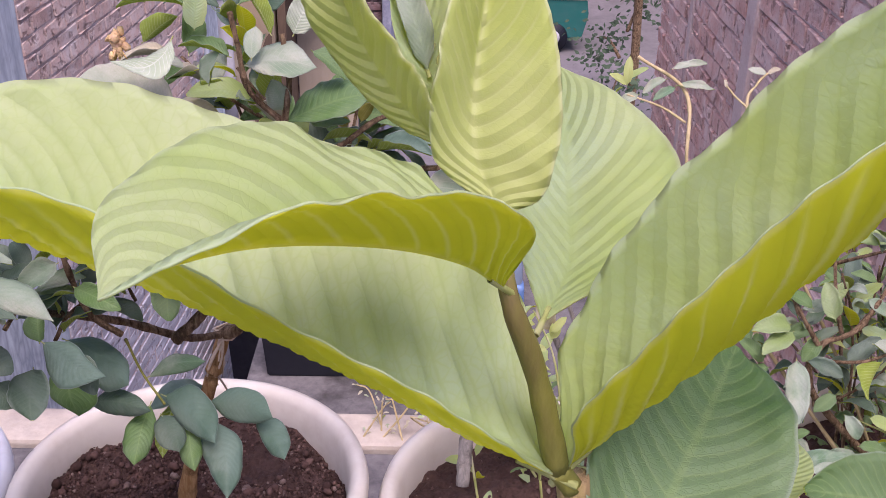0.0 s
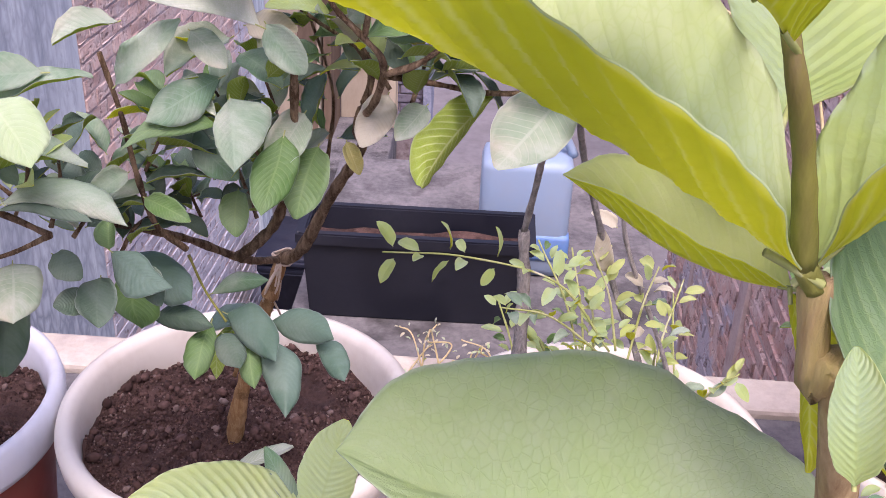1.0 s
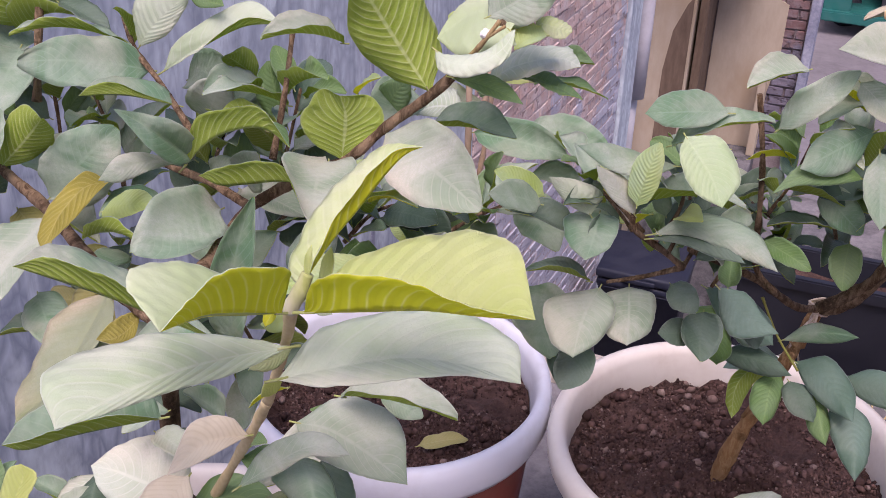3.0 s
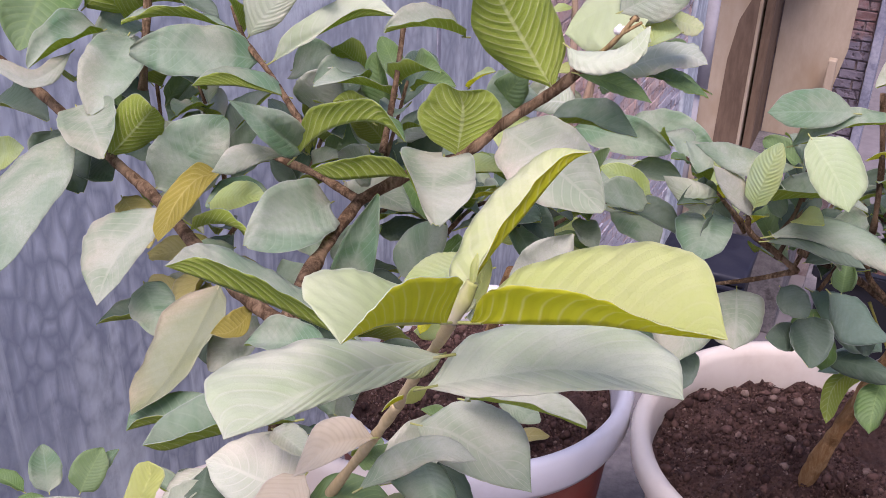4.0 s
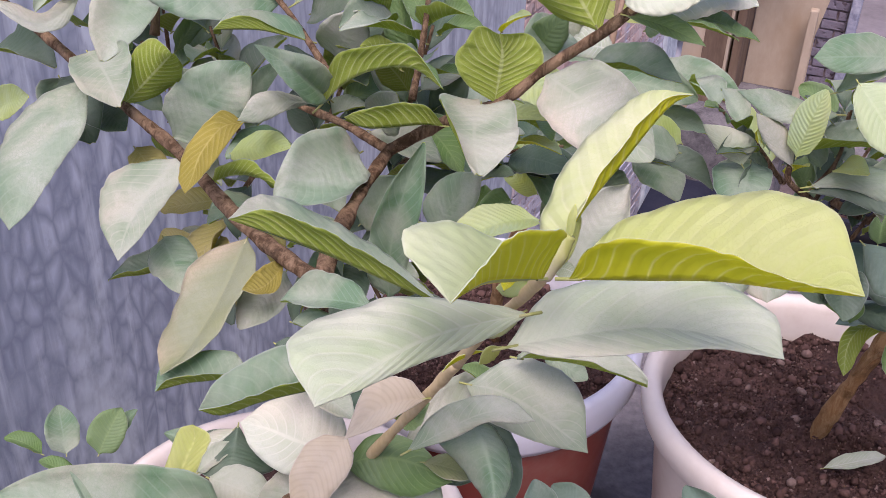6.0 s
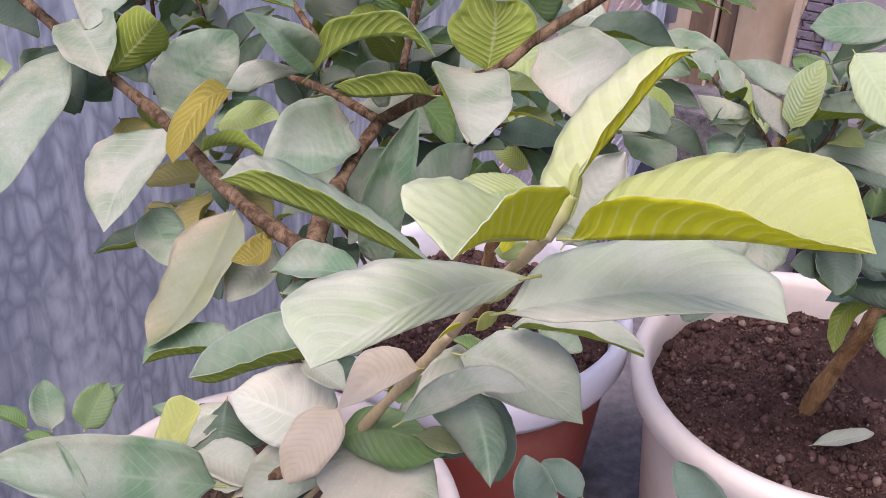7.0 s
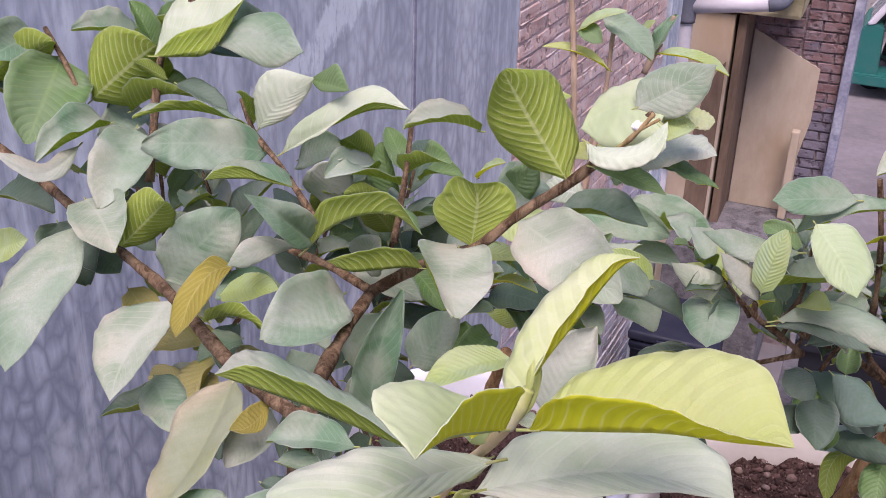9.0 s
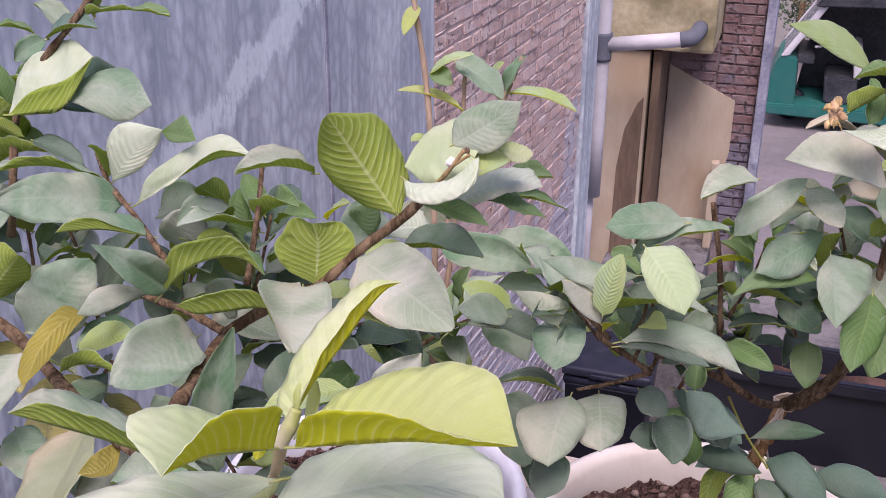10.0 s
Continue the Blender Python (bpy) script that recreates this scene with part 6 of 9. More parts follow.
blade(guava_shrub, [(-0.4758, 0.2538, 0.8556), (-0.4893, 0.2373, 0.8583), (-0.4990, 0.2225, 0.8613), (-0.5064, 0.2092, 0.8631), (-0.5120, 0.2029, 0.8686)], [(-0.4812, 0.2370, 0.8682), (-0.4919, 0.2221, 0.8716), (-0.5017, 0.2088, 0.8711)], [(-0.4847, 0.2565, 0.8691), (-0.5034, 0.2406, 0.8722), (-0.5130, 0.2181, 0.8710)], 'old')
blade(guava_shrub, [(-0.5882, 0.3471, 0.7509), (-0.6025, 0.3354, 0.7499), (-0.6153, 0.3272, 0.7493), (-0.6235, 0.3204, 0.7481), (-0.6279, 0.3158, 0.7476)], [(-0.5911, 0.3359, 0.7587), (-0.6054, 0.3275, 0.7589), (-0.6206, 0.3194, 0.7562)], [(-0.6005, 0.3500, 0.7591), (-0.6177, 0.3426, 0.7587), (-0.6305, 0.3277, 0.7557)], 'old')
leaf(guava_shrub, (-0.519, 0.356, 0.811), (-0.566, 0.347, 0.806), (-0.07, -0.18, 0.98), 0.5, 29, 0.08, 'old')
leaf(guava_shrub, (-0.440, 0.348, 0.812), (-0.379, 0.350, 0.817), (-0.09, -0.15, 0.98), 0.38, 32, 0.08, 'dust')
leaf(guava_shrub, (-0.442, 0.400, 0.777), (-0.417, 0.402, 0.766), (0.36, -0.59, 0.73), 0.55, 12, 0.05, 'old')
blade(guava_shrub, [(-0.5510, 0.2178, 0.7623), (-0.5514, 0.2303, 0.7852), (-0.5491, 0.2374, 0.7984), (-0.5467, 0.2421, 0.8077), (-0.5486, 0.2441, 0.8138)], [(-0.5581, 0.2259, 0.7828), (-0.5563, 0.2343, 0.7982), (-0.5539, 0.2410, 0.8107)], [(-0.5444, 0.2302, 0.7883), (-0.5397, 0.2374, 0.8040), (-0.5392, 0.2429, 0.8120)], 'shoot')
leaf(guava_shrub, (-0.531, 0.236, 0.776), (-0.598, 0.182, 0.808), (0.59, -0.28, 0.76), 0.36, 12, 0.06, 'old')
leaf(guava_shrub, (-0.742, 0.355, 0.623), (-0.755, 0.369, 0.649), (0.58, -0.57, 0.58), 0.7, 15, 0.05, 'old')
leaf(guava_shrub, (-0.722, 0.363, 0.624), (-0.716, 0.384, 0.649), (0.35, -0.77, 0.54), 0.75, 15, 0.05, 'green')
leaf(guava_shrub, (-0.720, 0.377, 0.623), (-0.712, 0.393, 0.642), (-0.08, -0.73, 0.68), 0.56, 29, 0.08, 'old')
leaf(guava_shrub, (-0.732, 0.327, 0.651), (-0.756, 0.323, 0.659), (0.31, -0.08, 0.95), 0.56, 29, 0.08, 'green')
leaf(guava_shrub, (-0.545, 0.180, 0.814), (-0.562, 0.187, 0.832), (0.58, -0.44, 0.69), 0.16, 25, 0.05, 'old')
leaf(guava_shrub, (-0.596, 0.312, 0.701), (-0.555, 0.312, 0.697), (0.08, -0.45, 0.89), 0.6, 12, 0.05, 'dust')
leaf(guava_shrub, (-0.521, 0.331, 0.723), (-0.560, 0.297, 0.697), (0.13, -0.70, 0.71), 0.55, 12, 0.05, 'dust')
leaf(guava_shrub, (-0.596, 0.348, 0.678), (-0.623, 0.348, 0.694), (0.43, -0.45, 0.78), 0.6, 12, 0.05, 'dark')
leaf(guava_shrub, (-0.504, 0.354, 0.746), (-0.486, 0.350, 0.767), (-0.76, 0.08, 0.64), 0.56, 26, 0.08, 'green')
leaf(guava_shrub, (-0.484, 0.362, 0.711), (-0.461, 0.360, 0.714), (-0.15, -0.58, 0.80), 0.7, 12, 0.05, 'dark')
leaf(guava_shrub, (-0.458, 0.547, 0.469), (-0.484, 0.569, 0.514), (0.32, -0.76, 0.56), 0.62, 12, 0.05, 'teal')
leaf(guava_shrub, (-0.435, 0.570, 0.489), (-0.472, 0.580, 0.504), (0.17, -0.60, 0.78), 0.62, 12, 0.05, 'teal')
leaf(guava_shrub, (-0.332, 0.599, 0.475), (-0.374, 0.612, 0.514), (0.33, -0.74, 0.58), 0.6, 12, 0.05, 'teal')
blade(guava_shrub, [(-0.4436, 0.4987, 0.9272), (-0.4284, 0.5002, 0.9257), (-0.4125, 0.4995, 0.9223), (-0.3999, 0.4985, 0.9185)], [(-0.4292, 0.5068, 0.9303), (-0.4121, 0.5052, 0.9268)], [(-0.4299, 0.4951, 0.9246), (-0.4155, 0.4939, 0.9215)], 'green')
blade(guava_shrub, [(-0.4617, 0.3397, 0.7944), (-0.4438, 0.3410, 0.7947), (-0.4224, 0.3393, 0.7883), (-0.3985, 0.3362, 0.7782)], [(-0.4413, 0.3568, 0.8055), (-0.4123, 0.3574, 0.7976)], [(-0.4489, 0.3292, 0.7877), (-0.4218, 0.3298, 0.7812)], 'dust')
blade(guava_shrub, [(-0.5202, 0.3243, 0.7313), (-0.5052, 0.3289, 0.7383), (-0.4871, 0.3317, 0.7407), (-0.4632, 0.3321, 0.7359)], [(-0.5102, 0.3385, 0.7445), (-0.4866, 0.3407, 0.7463)], [(-0.5043, 0.3195, 0.7294), (-0.4818, 0.3212, 0.7273)], 'green')
blade(guava_shrub, [(-0.3892, 0.4987, 0.9592), (-0.3944, 0.4933, 0.9595), (-0.3991, 0.4881, 0.958), (-0.4029, 0.4842, 0.9538)], [(-0.3919, 0.4909, 0.9582), (-0.3967, 0.4858, 0.9567), (-0.4002, 0.4846, 0.9549)], [(-0.3955, 0.5042, 0.962), (-0.4027, 0.5035, 0.9632), (-0.4065, 0.4987, 0.9618)], 'fresh')
blade(guava_shrub, [(-0.4035, 0.5233, 0.9579), (-0.397, 0.5247, 0.9563), (-0.3905, 0.5261, 0.9546), (-0.3844, 0.5328, 0.9518)], [(-0.4013, 0.5329, 0.9583), (-0.3935, 0.5359, 0.9564), (-0.3871, 0.5369, 0.9541)], [(-0.3997, 0.5166, 0.9566), (-0.3921, 0.5146, 0.9529), (-0.3854, 0.521, 0.9511)], 'cream')
branch(guava_shrub, [(-0.591, 0.315, 0.666), (-0.560, 0.309, 0.696), (-0.531, 0.313, 0.721), (-0.518, 0.324, 0.738)], .004, .003)
branch(guava_small, [(-0.279, 0.948, 0.31), (-0.262, 0.93, 0.40), (-0.235, 0.925, 0.50), (-0.212, 0.935, 0.575)], 0.0092, 0.0072, "trunk", bark_tan)
branch(guava_small, [(-0.212, 0.935, 0.575), (-0.235, 0.88, 0.605), (-0.273, 0.81, 0.665), (-0.32, 0.71, 0.735)], 0.0042, 0.0032)
branch(guava_small, [(-0.216, 0.781, 0.666), (-0.196, 0.776, 0.688), (-0.179, 0.770, 0.714), (-0.168, 0.774, 0.763), (-0.163, 0.764, 0.812), (-0.160, 0.753, 0.859)], .0050, .003)
branch(guava_small, [(-0.317, 0.650, 0.752), (-0.333, 0.636, 0.771), (-0.350, 0.622, 0.789), (-0.352, 0.618, 0.803)], .0026, .0016)
branch(guava_small, [(-0.317, 0.650, 0.752), (-0.346, 0.655, 0.734), (-0.371, 0.654, 0.724)], .0024, .0013)
branch(guava_small, [(-0.253, 0.755, 0.686), (-0.271, 0.740, 0.715), (-0.275, 0.719, 0.771), (-0.280, 0.716, 0.816), (-0.290, 0.713, 0.866)], .0026, .002)
blade(guava_small, [(-0.3011, 0.6449, 0.8752), (-0.3180, 0.6360, 0.8768), (-0.3355, 0.6262, 0.8770), (-0.3525, 0.6165, 0.8769)], [(-0.3146, 0.6302, 0.8696), (-0.3375, 0.6185, 0.8695)], [(-0.3202, 0.6450, 0.8875), (-0.3438, 0.6323, 0.8859)], 'old', 48, 5)
blade(guava_small, [(-0.244, 0.9342, 0.4884), (-0.2636, 0.9184, 0.496), (-0.2729, 0.8959, 0.487), (-0.2702, 0.8714, 0.4676)], [(-0.2624, 0.9371, 0.4946), (-0.2795, 0.9064, 0.4917), (-0.279, 0.8808, 0.4777)], [(-0.2556, 0.9154, 0.4865), (-0.2616, 0.8943, 0.4814), (-0.2648, 0.878, 0.4741)], 'green', 48, 5)
blade(guava_small, [(-0.2369, 0.9455, 0.501), (-0.2572, 0.931, 0.511), (-0.2756, 0.9185, 0.5132), (-0.2891, 0.905, 0.5015)], [(-0.255, 0.9167, 0.5072), (-0.2723, 0.9024, 0.5061)], [(-0.2562, 0.9453, 0.5127), (-0.2774, 0.9314, 0.5148)], 'teal', 48, 5)
leaf(guava_small, (-0.335, 0.634, 0.851), (-0.274, 0.653, 0.873), (-0.25, -0.27, 0.93), 0.36, 34, 0.1, 'old')
blade(guava_small, [(-0.3241, 0.6112, 0.8684), (-0.3137, 0.6029, 0.8605), (-0.3025, 0.5943, 0.8510), (-0.2918, 0.5833, 0.8372)], [(-0.3021, 0.6145, 0.8694), (-0.2853, 0.6031, 0.8505)], [(-0.3241, 0.5961, 0.8606), (-0.3107, 0.5847, 0.8440)], 'mint', 48, 5)
blade(guava_small, [(-0.3295, 0.6387, 0.8342), (-0.3462, 0.6268, 0.8370), (-0.3698, 0.6143, 0.8433), (-0.3915, 0.6037, 0.8523)], [(-0.3448, 0.6212, 0.8316), (-0.3681, 0.6081, 0.8365)], [(-0.3476, 0.6327, 0.8407), (-0.3735, 0.6209, 0.8501)], 'old', 48, 5)
blade(guava_small, [(-0.3804, 0.6155, 0.7968), (-0.3872, 0.6111, 0.8082), (-0.3964, 0.6052, 0.8184), (-0.4079, 0.5986, 0.8284)], [(-0.3940, 0.6057, 0.8066), (-0.4033, 0.6009, 0.8189)], [(-0.3748, 0.6215, 0.8119), (-0.3917, 0.6135, 0.8227)], 'ash', 48, 5)
blade(guava_small, [(-0.3503, 0.6167, 0.8029), (-0.3578, 0.6124, 0.8148), (-0.3676, 0.6081, 0.8284), (-0.3778, 0.6031, 0.8407)], [(-0.3627, 0.6079, 0.8136), (-0.3734, 0.6039, 0.8285)], [(-0.3514, 0.6182, 0.8153), (-0.3605, 0.6150, 0.8306)], 'dust', 48, 5)
blade(guava_small, [(-0.3767, 0.6275, 0.7941), (-0.3760, 0.6166, 0.7870), (-0.3755, 0.6054, 0.7793), (-0.3764, 0.5945, 0.7733)], [(-0.3617, 0.6222, 0.7935), (-0.3630, 0.6074, 0.7797)], [(-0.3977, 0.6166, 0.7923), (-0.3920, 0.6024, 0.7797)], 'old', 48, 5)
blade(guava_small, [(-0.3383, 0.6250, 0.7867), (-0.3120, 0.6304, 0.7959), (-0.2828, 0.6319, 0.7950), (-0.2519, 0.6258, 0.7768)], [(-0.3138, 0.6395, 0.8018), (-0.2731, 0.6424, 0.7958)], [(-0.3107, 0.6240, 0.7914), (-0.2749, 0.6241, 0.7827)], 'old', 48, 5)
blade(guava_small, [(-0.3397, 0.6231, 0.7838), (-0.3168, 0.6260, 0.7901), (-0.2931, 0.6256, 0.7888), (-0.2737, 0.6207, 0.7812)], [(-0.3177, 0.6310, 0.7914), (-0.2910, 0.6322, 0.7916)], [(-0.3165, 0.6215, 0.7853), (-0.2936, 0.6196, 0.7816)], 'dark', 48, 5)
leaf(guava_small, (-0.349, 0.640, 0.802), (-0.282, 0.645, 0.814), (-0.17, -0.16, 0.97), 0.4, 32, 0.1, 'old')
leaf(guava_small, (-0.349, 0.611, 0.813), (-0.341, 0.622, 0.856), (-0.19, -0.94, 0.29), 0.5, 20, 0.05, 'fresh')
leaf(guava_small, (-0.430, 0.668, 0.770), (-0.462, 0.641, 0.785), (0.65, -0.43, 0.62), 0.6, 12, 0.05, 'old')
leaf(guava_small, (-0.431, 0.679, 0.772), (-0.467, 0.666, 0.792), (0.57, -0.41, 0.72), 0.5, 15, 0.05, 'fresh')
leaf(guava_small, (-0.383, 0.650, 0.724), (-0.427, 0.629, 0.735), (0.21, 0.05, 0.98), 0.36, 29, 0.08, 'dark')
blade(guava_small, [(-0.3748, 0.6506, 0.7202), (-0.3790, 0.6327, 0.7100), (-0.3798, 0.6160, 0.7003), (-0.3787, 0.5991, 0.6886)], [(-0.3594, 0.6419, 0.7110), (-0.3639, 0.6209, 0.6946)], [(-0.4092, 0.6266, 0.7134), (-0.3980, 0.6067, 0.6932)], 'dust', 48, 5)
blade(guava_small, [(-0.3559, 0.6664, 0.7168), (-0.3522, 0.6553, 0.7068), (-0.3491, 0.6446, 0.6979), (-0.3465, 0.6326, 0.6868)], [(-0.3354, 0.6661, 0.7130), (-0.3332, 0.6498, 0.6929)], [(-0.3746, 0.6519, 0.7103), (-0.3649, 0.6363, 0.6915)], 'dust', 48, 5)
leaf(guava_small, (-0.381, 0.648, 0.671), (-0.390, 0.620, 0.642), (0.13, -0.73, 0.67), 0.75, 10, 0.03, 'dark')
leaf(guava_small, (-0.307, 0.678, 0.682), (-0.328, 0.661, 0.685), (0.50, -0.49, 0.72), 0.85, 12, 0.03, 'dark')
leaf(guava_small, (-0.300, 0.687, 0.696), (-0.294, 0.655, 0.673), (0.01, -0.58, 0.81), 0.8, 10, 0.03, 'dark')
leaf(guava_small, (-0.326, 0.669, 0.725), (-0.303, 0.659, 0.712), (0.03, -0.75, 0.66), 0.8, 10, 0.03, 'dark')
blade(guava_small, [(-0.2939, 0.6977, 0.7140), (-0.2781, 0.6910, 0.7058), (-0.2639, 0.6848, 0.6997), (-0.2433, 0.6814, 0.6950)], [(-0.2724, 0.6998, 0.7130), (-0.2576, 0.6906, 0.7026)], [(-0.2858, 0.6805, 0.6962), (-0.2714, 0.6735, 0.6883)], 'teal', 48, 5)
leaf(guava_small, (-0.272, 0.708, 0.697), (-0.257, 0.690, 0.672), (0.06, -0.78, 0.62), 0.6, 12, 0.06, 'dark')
leaf(guava_small, (-0.285, 0.673, 0.730), (-0.286, 0.683, 0.751), (0.08, -0.90, 0.42), 0.84, 26, 0.08, 'green')
leaf(guava_small, (-0.260, 0.672, 0.903), (-0.294, 0.645, 0.895), (0.03, -0.32, 0.95), 0.62, 29, 0.08, 'dust')
leaf(guava_small, (-0.272, 0.689, 0.852), (-0.228, 0.702, 0.897), (-0.21, -0.87, 0.45), 0.36, 15, 0.05, 'old')
leaf(guava_small, (-0.226, 0.719, 0.883), (-0.199, 0.707, 0.862), (-0.00, -0.86, 0.52), 0.6, 12, 0.05, 'dust')
blade(guava_small, [(-0.2089, 0.7305, 0.8457), (-0.2236, 0.7153, 0.8404), (-0.2379, 0.6996, 0.8337), (-0.2529, 0.6842, 0.8279)], [(-0.2186, 0.7074, 0.8251), (-0.2341, 0.6928, 0.8216)], [(-0.2252, 0.7241, 0.8501), (-0.2466, 0.7059, 0.8432)], 'old', 48, 5)
blade(guava_small, [(-0.2094, 0.7156, 0.8146), (-0.2285, 0.7044, 0.8208), (-0.2496, 0.6896, 0.8206), (-0.2677, 0.6713, 0.8112)], [(-0.2293, 0.6974, 0.8139), (-0.2513, 0.6831, 0.8156)], [(-0.2299, 0.7122, 0.8285), (-0.2534, 0.6955, 0.8260)], 'green', 48, 5)
blade(guava_small, [(-0.2029, 0.7259, 0.8321), (-0.1991, 0.7138, 0.8198), (-0.1958, 0.7007, 0.8059), (-0.1928, 0.6873, 0.7915)], [(-0.1744, 0.7281, 0.8255), (-0.1763, 0.7106, 0.8058)], [(-0.2105, 0.7071, 0.8211), (-0.2052, 0.6935, 0.8046)], 'old', 48, 5)
blade(guava_small, [(-0.1676, 0.7447, 0.7975), (-0.1695, 0.7290, 0.7824), (-0.1736, 0.7130, 0.7684), (-0.1773, 0.6964, 0.7528)], [(-0.1547, 0.7376, 0.7830), (-0.1595, 0.7183, 0.7624)], [(-0.1857, 0.7217, 0.7856), (-0.1862, 0.7038, 0.7652)], 'green', 48, 5)
blade(guava_small, [(-0.1959, 0.7194, 0.9712), (-0.2125, 0.7126, 0.9854), (-0.2303, 0.7053, 0.9970), (-0.2544, 0.6932, 1.0052)], [(-0.2135, 0.7062, 0.9799), (-0.2358, 0.6984, 0.9936)], [(-0.2090, 0.7212, 0.9914), (-0.2305, 0.7137, 1.0050)], 'olive2')
blade(guava_small, [(-0.1738, 0.7069, 0.8932), (-0.1988, 0.6992, 0.9065), (-0.2216, 0.6888, 0.9126), (-0.2447, 0.6776, 0.9173)], [(-0.2022, 0.6936, 0.9043), (-0.2231, 0.6838, 0.9105)], [(-0.1879, 0.7166, 0.9208), (-0.2227, 0.7043, 0.9314)], 'dust')
leaf(guava_small, (-0.268, 0.713, 0.753), (-0.231, 0.698, 0.744), (-0.08, -0.66, 0.74), 0.45, 15, 0.05, 'olive')
leaf(guava_small, (-0.207, 0.752, 0.744), (-0.205, 0.728, 0.716), (-0.04, -0.76, 0.65), 0.7, 12, 0.04, 'olive')
leaf(guava_small, (-0.263, 0.732, 0.789), (-0.217, 0.733, 0.784), (0.11, -0.31, 0.94), 0.56, 26, 0.08, 'teal')
leaf(guava_small, (-0.222, 0.733, 0.764), (-0.268, 0.718, 0.764), (0.02, -0.04, 1.00), 0.34, 29, 0.08, 'dark')
leaf(guava_small, (-0.235, 0.742, 0.791), (-0.201, 0.729, 0.765), (0.08, -0.85, 0.52), 0.6, 12, 0.05, 'old')
leaf(guava_small, (-0.290, 0.713, 0.816), (-0.258, 0.725, 0.819), (-0.30, 0.56, 0.77), 0.5, 15, 0.05, 'fresh')
leaf(guava_small, (-0.281, 0.717, 0.771), (-0.303, 0.693, 0.760), (0.20, -0.55, 0.81), 0.6, 12, 0.05, 'old')
leaf(guava_small, (-0.177, 0.740, 0.844), (-0.157, 0.733, 0.863), (-0.07, 0.90, 0.43), 0.6, 12, 0.05, 'green')
leaf(guava_small, (-0.206, 0.750, 0.933), (-0.182, 0.755, 0.951), (-0.43, 0.83, 0.35), 0.6, 12, 0.05, 'green')
leaf(guava_small, (-0.201, 0.734, 0.921), (-0.177, 0.741, 0.918), (0.20, -0.23, 0.95), 0.67, 26, 0.08, 'dust')
leaf(guava_small, (-0.176, 0.737, 0.885), (-0.148, 0.730, 0.852), (0.21, -0.91, 0.35), 0.6, 12, 0.05, 'old')
leaf(guava_small, (-0.218, 0.743, 0.855), (-0.241, 0.733, 0.874), (0.33, 0.61, 0.72), 0.5, 12, 0.05, 'fresh')
sprig(guava_small, [(-0.323, 0.703, 0.721), (-0.315, 0.735, 0.736), (-0.303, 0.755, 0.769)], .045, 5, 51, ['dark', 'dark', 'old'], .8, .0018, .3)
sprig(guava_small, [(-0.335, 0.693, 0.734), (-0.326, 0.700, 0.767), (-0.325, 0.699, 0.811)], .045, 5, 52, ['dark', 'green', 'dark'], .8, .0018, .3)
sprig(guava_small, [(-0.302, 0.740, 0.688), (-0.288, 0.755, 0.709), (-0.250, 0.794, 0.717)], .042, 5, 53, ['dark', 'dark', 'green'], .8, .0018, .2)
sprig(guava_small, [(-0.206, 0.808, 0.690), (-0.221, 0.812, 0.734), (-0.238, 0.810, 0.790)], .045, 5, 54, ['old', 'dark', 'green'], .8, .0018, .3)
sprig(guava_small, [(-0.175, 0.801, 0.727), (-0.184, 0.803, 0.787), (-0.201, 0.802, 0.844)], .05, 5, 55, ['old', 'dust', 'green'], .8, .0018, .3)
sprig(guava_small, [(-0.149, 0.836, 0.735), (-0.145, 0.843, 0.795), (-0.162, 0.826, 0.869)], .045, 4, 56, ['green', 'old', 'dark'], .8, .0018, .3)
sprig(guava_small, [(-0.356, 0.703, 0.745), (-0.385, 0.705, 0.769), (-0.414, 0.707, 0.794)], .045, 4, 60, ['green', 'old', 'fresh'], .8, .0018, .3)
sprig(guava_small, [(-0.339, 0.650, 0.767), (-0.325, 0.647, 0.799), (-0.324, 0.652, 0.833)], .036, 6, 61, ['old', 'pale', 'dark', 'fresh'], .9, .0016, .3)
sprig(guava_small, [(-0.356, 0.648, 0.774), (-0.369, 0.641, 0.794), (-0.386, 0.643, 0.809)], .036, 6, 62, ['old', 'dark', 'fresh', 'old'], .9, .0016, .3)
sprig(guava_small, [(-0.269, 0.722, 0.771), (-0.256, 0.728, 0.800), (-0.248, 0.736, 0.835)], .036, 6, 65, ['old', 'pale', 'green'], .9, .0016, .3)
sprig(guava_small, [(-0.189, 0.767, 0.763), (-0.206, 0.763, 0.791), (-0.223, 0.762, 0.823)], .038, 6, 66, ['old', 'dark', 'green'], .9, .0016, .3)
sprig(guava_small, [(-0.248, 0.787, 0.699), (-0.261, 0.786, 0.730), (-0.285, 0.776, 0.752)], .038, 6, 67, ['dark', 'green', 'old'], .9, .0016, .2)
blade(guava_small, [(-0.2376, 0.7568, 0.6156), (-0.2407, 0.7384, 0.6063), (-0.2408, 0.7211, 0.5991), (-0.2404, 0.7043, 0.5927)], [(-0.2305, 0.7445, 0.6049), (-0.2330, 0.7239, 0.5913)], [(-0.2535, 0.7405, 0.6062), (-0.2539, 0.7215, 0.5956)], 'green', 40, 4)
blade(guava_small, [(-0.2263, 0.7604, 0.6225), (-0.2066, 0.7475, 0.6235), (-0.1895, 0.7313, 0.6184), (-0.1745, 0.7133, 0.6096)], [(-0.2002, 0.7599, 0.6344), (-0.1774, 0.7400, 0.6221)], [(-0.2139, 0.7436, 0.6118), (-0.1949, 0.7275, 0.6068)], 'teal', 40, 4)
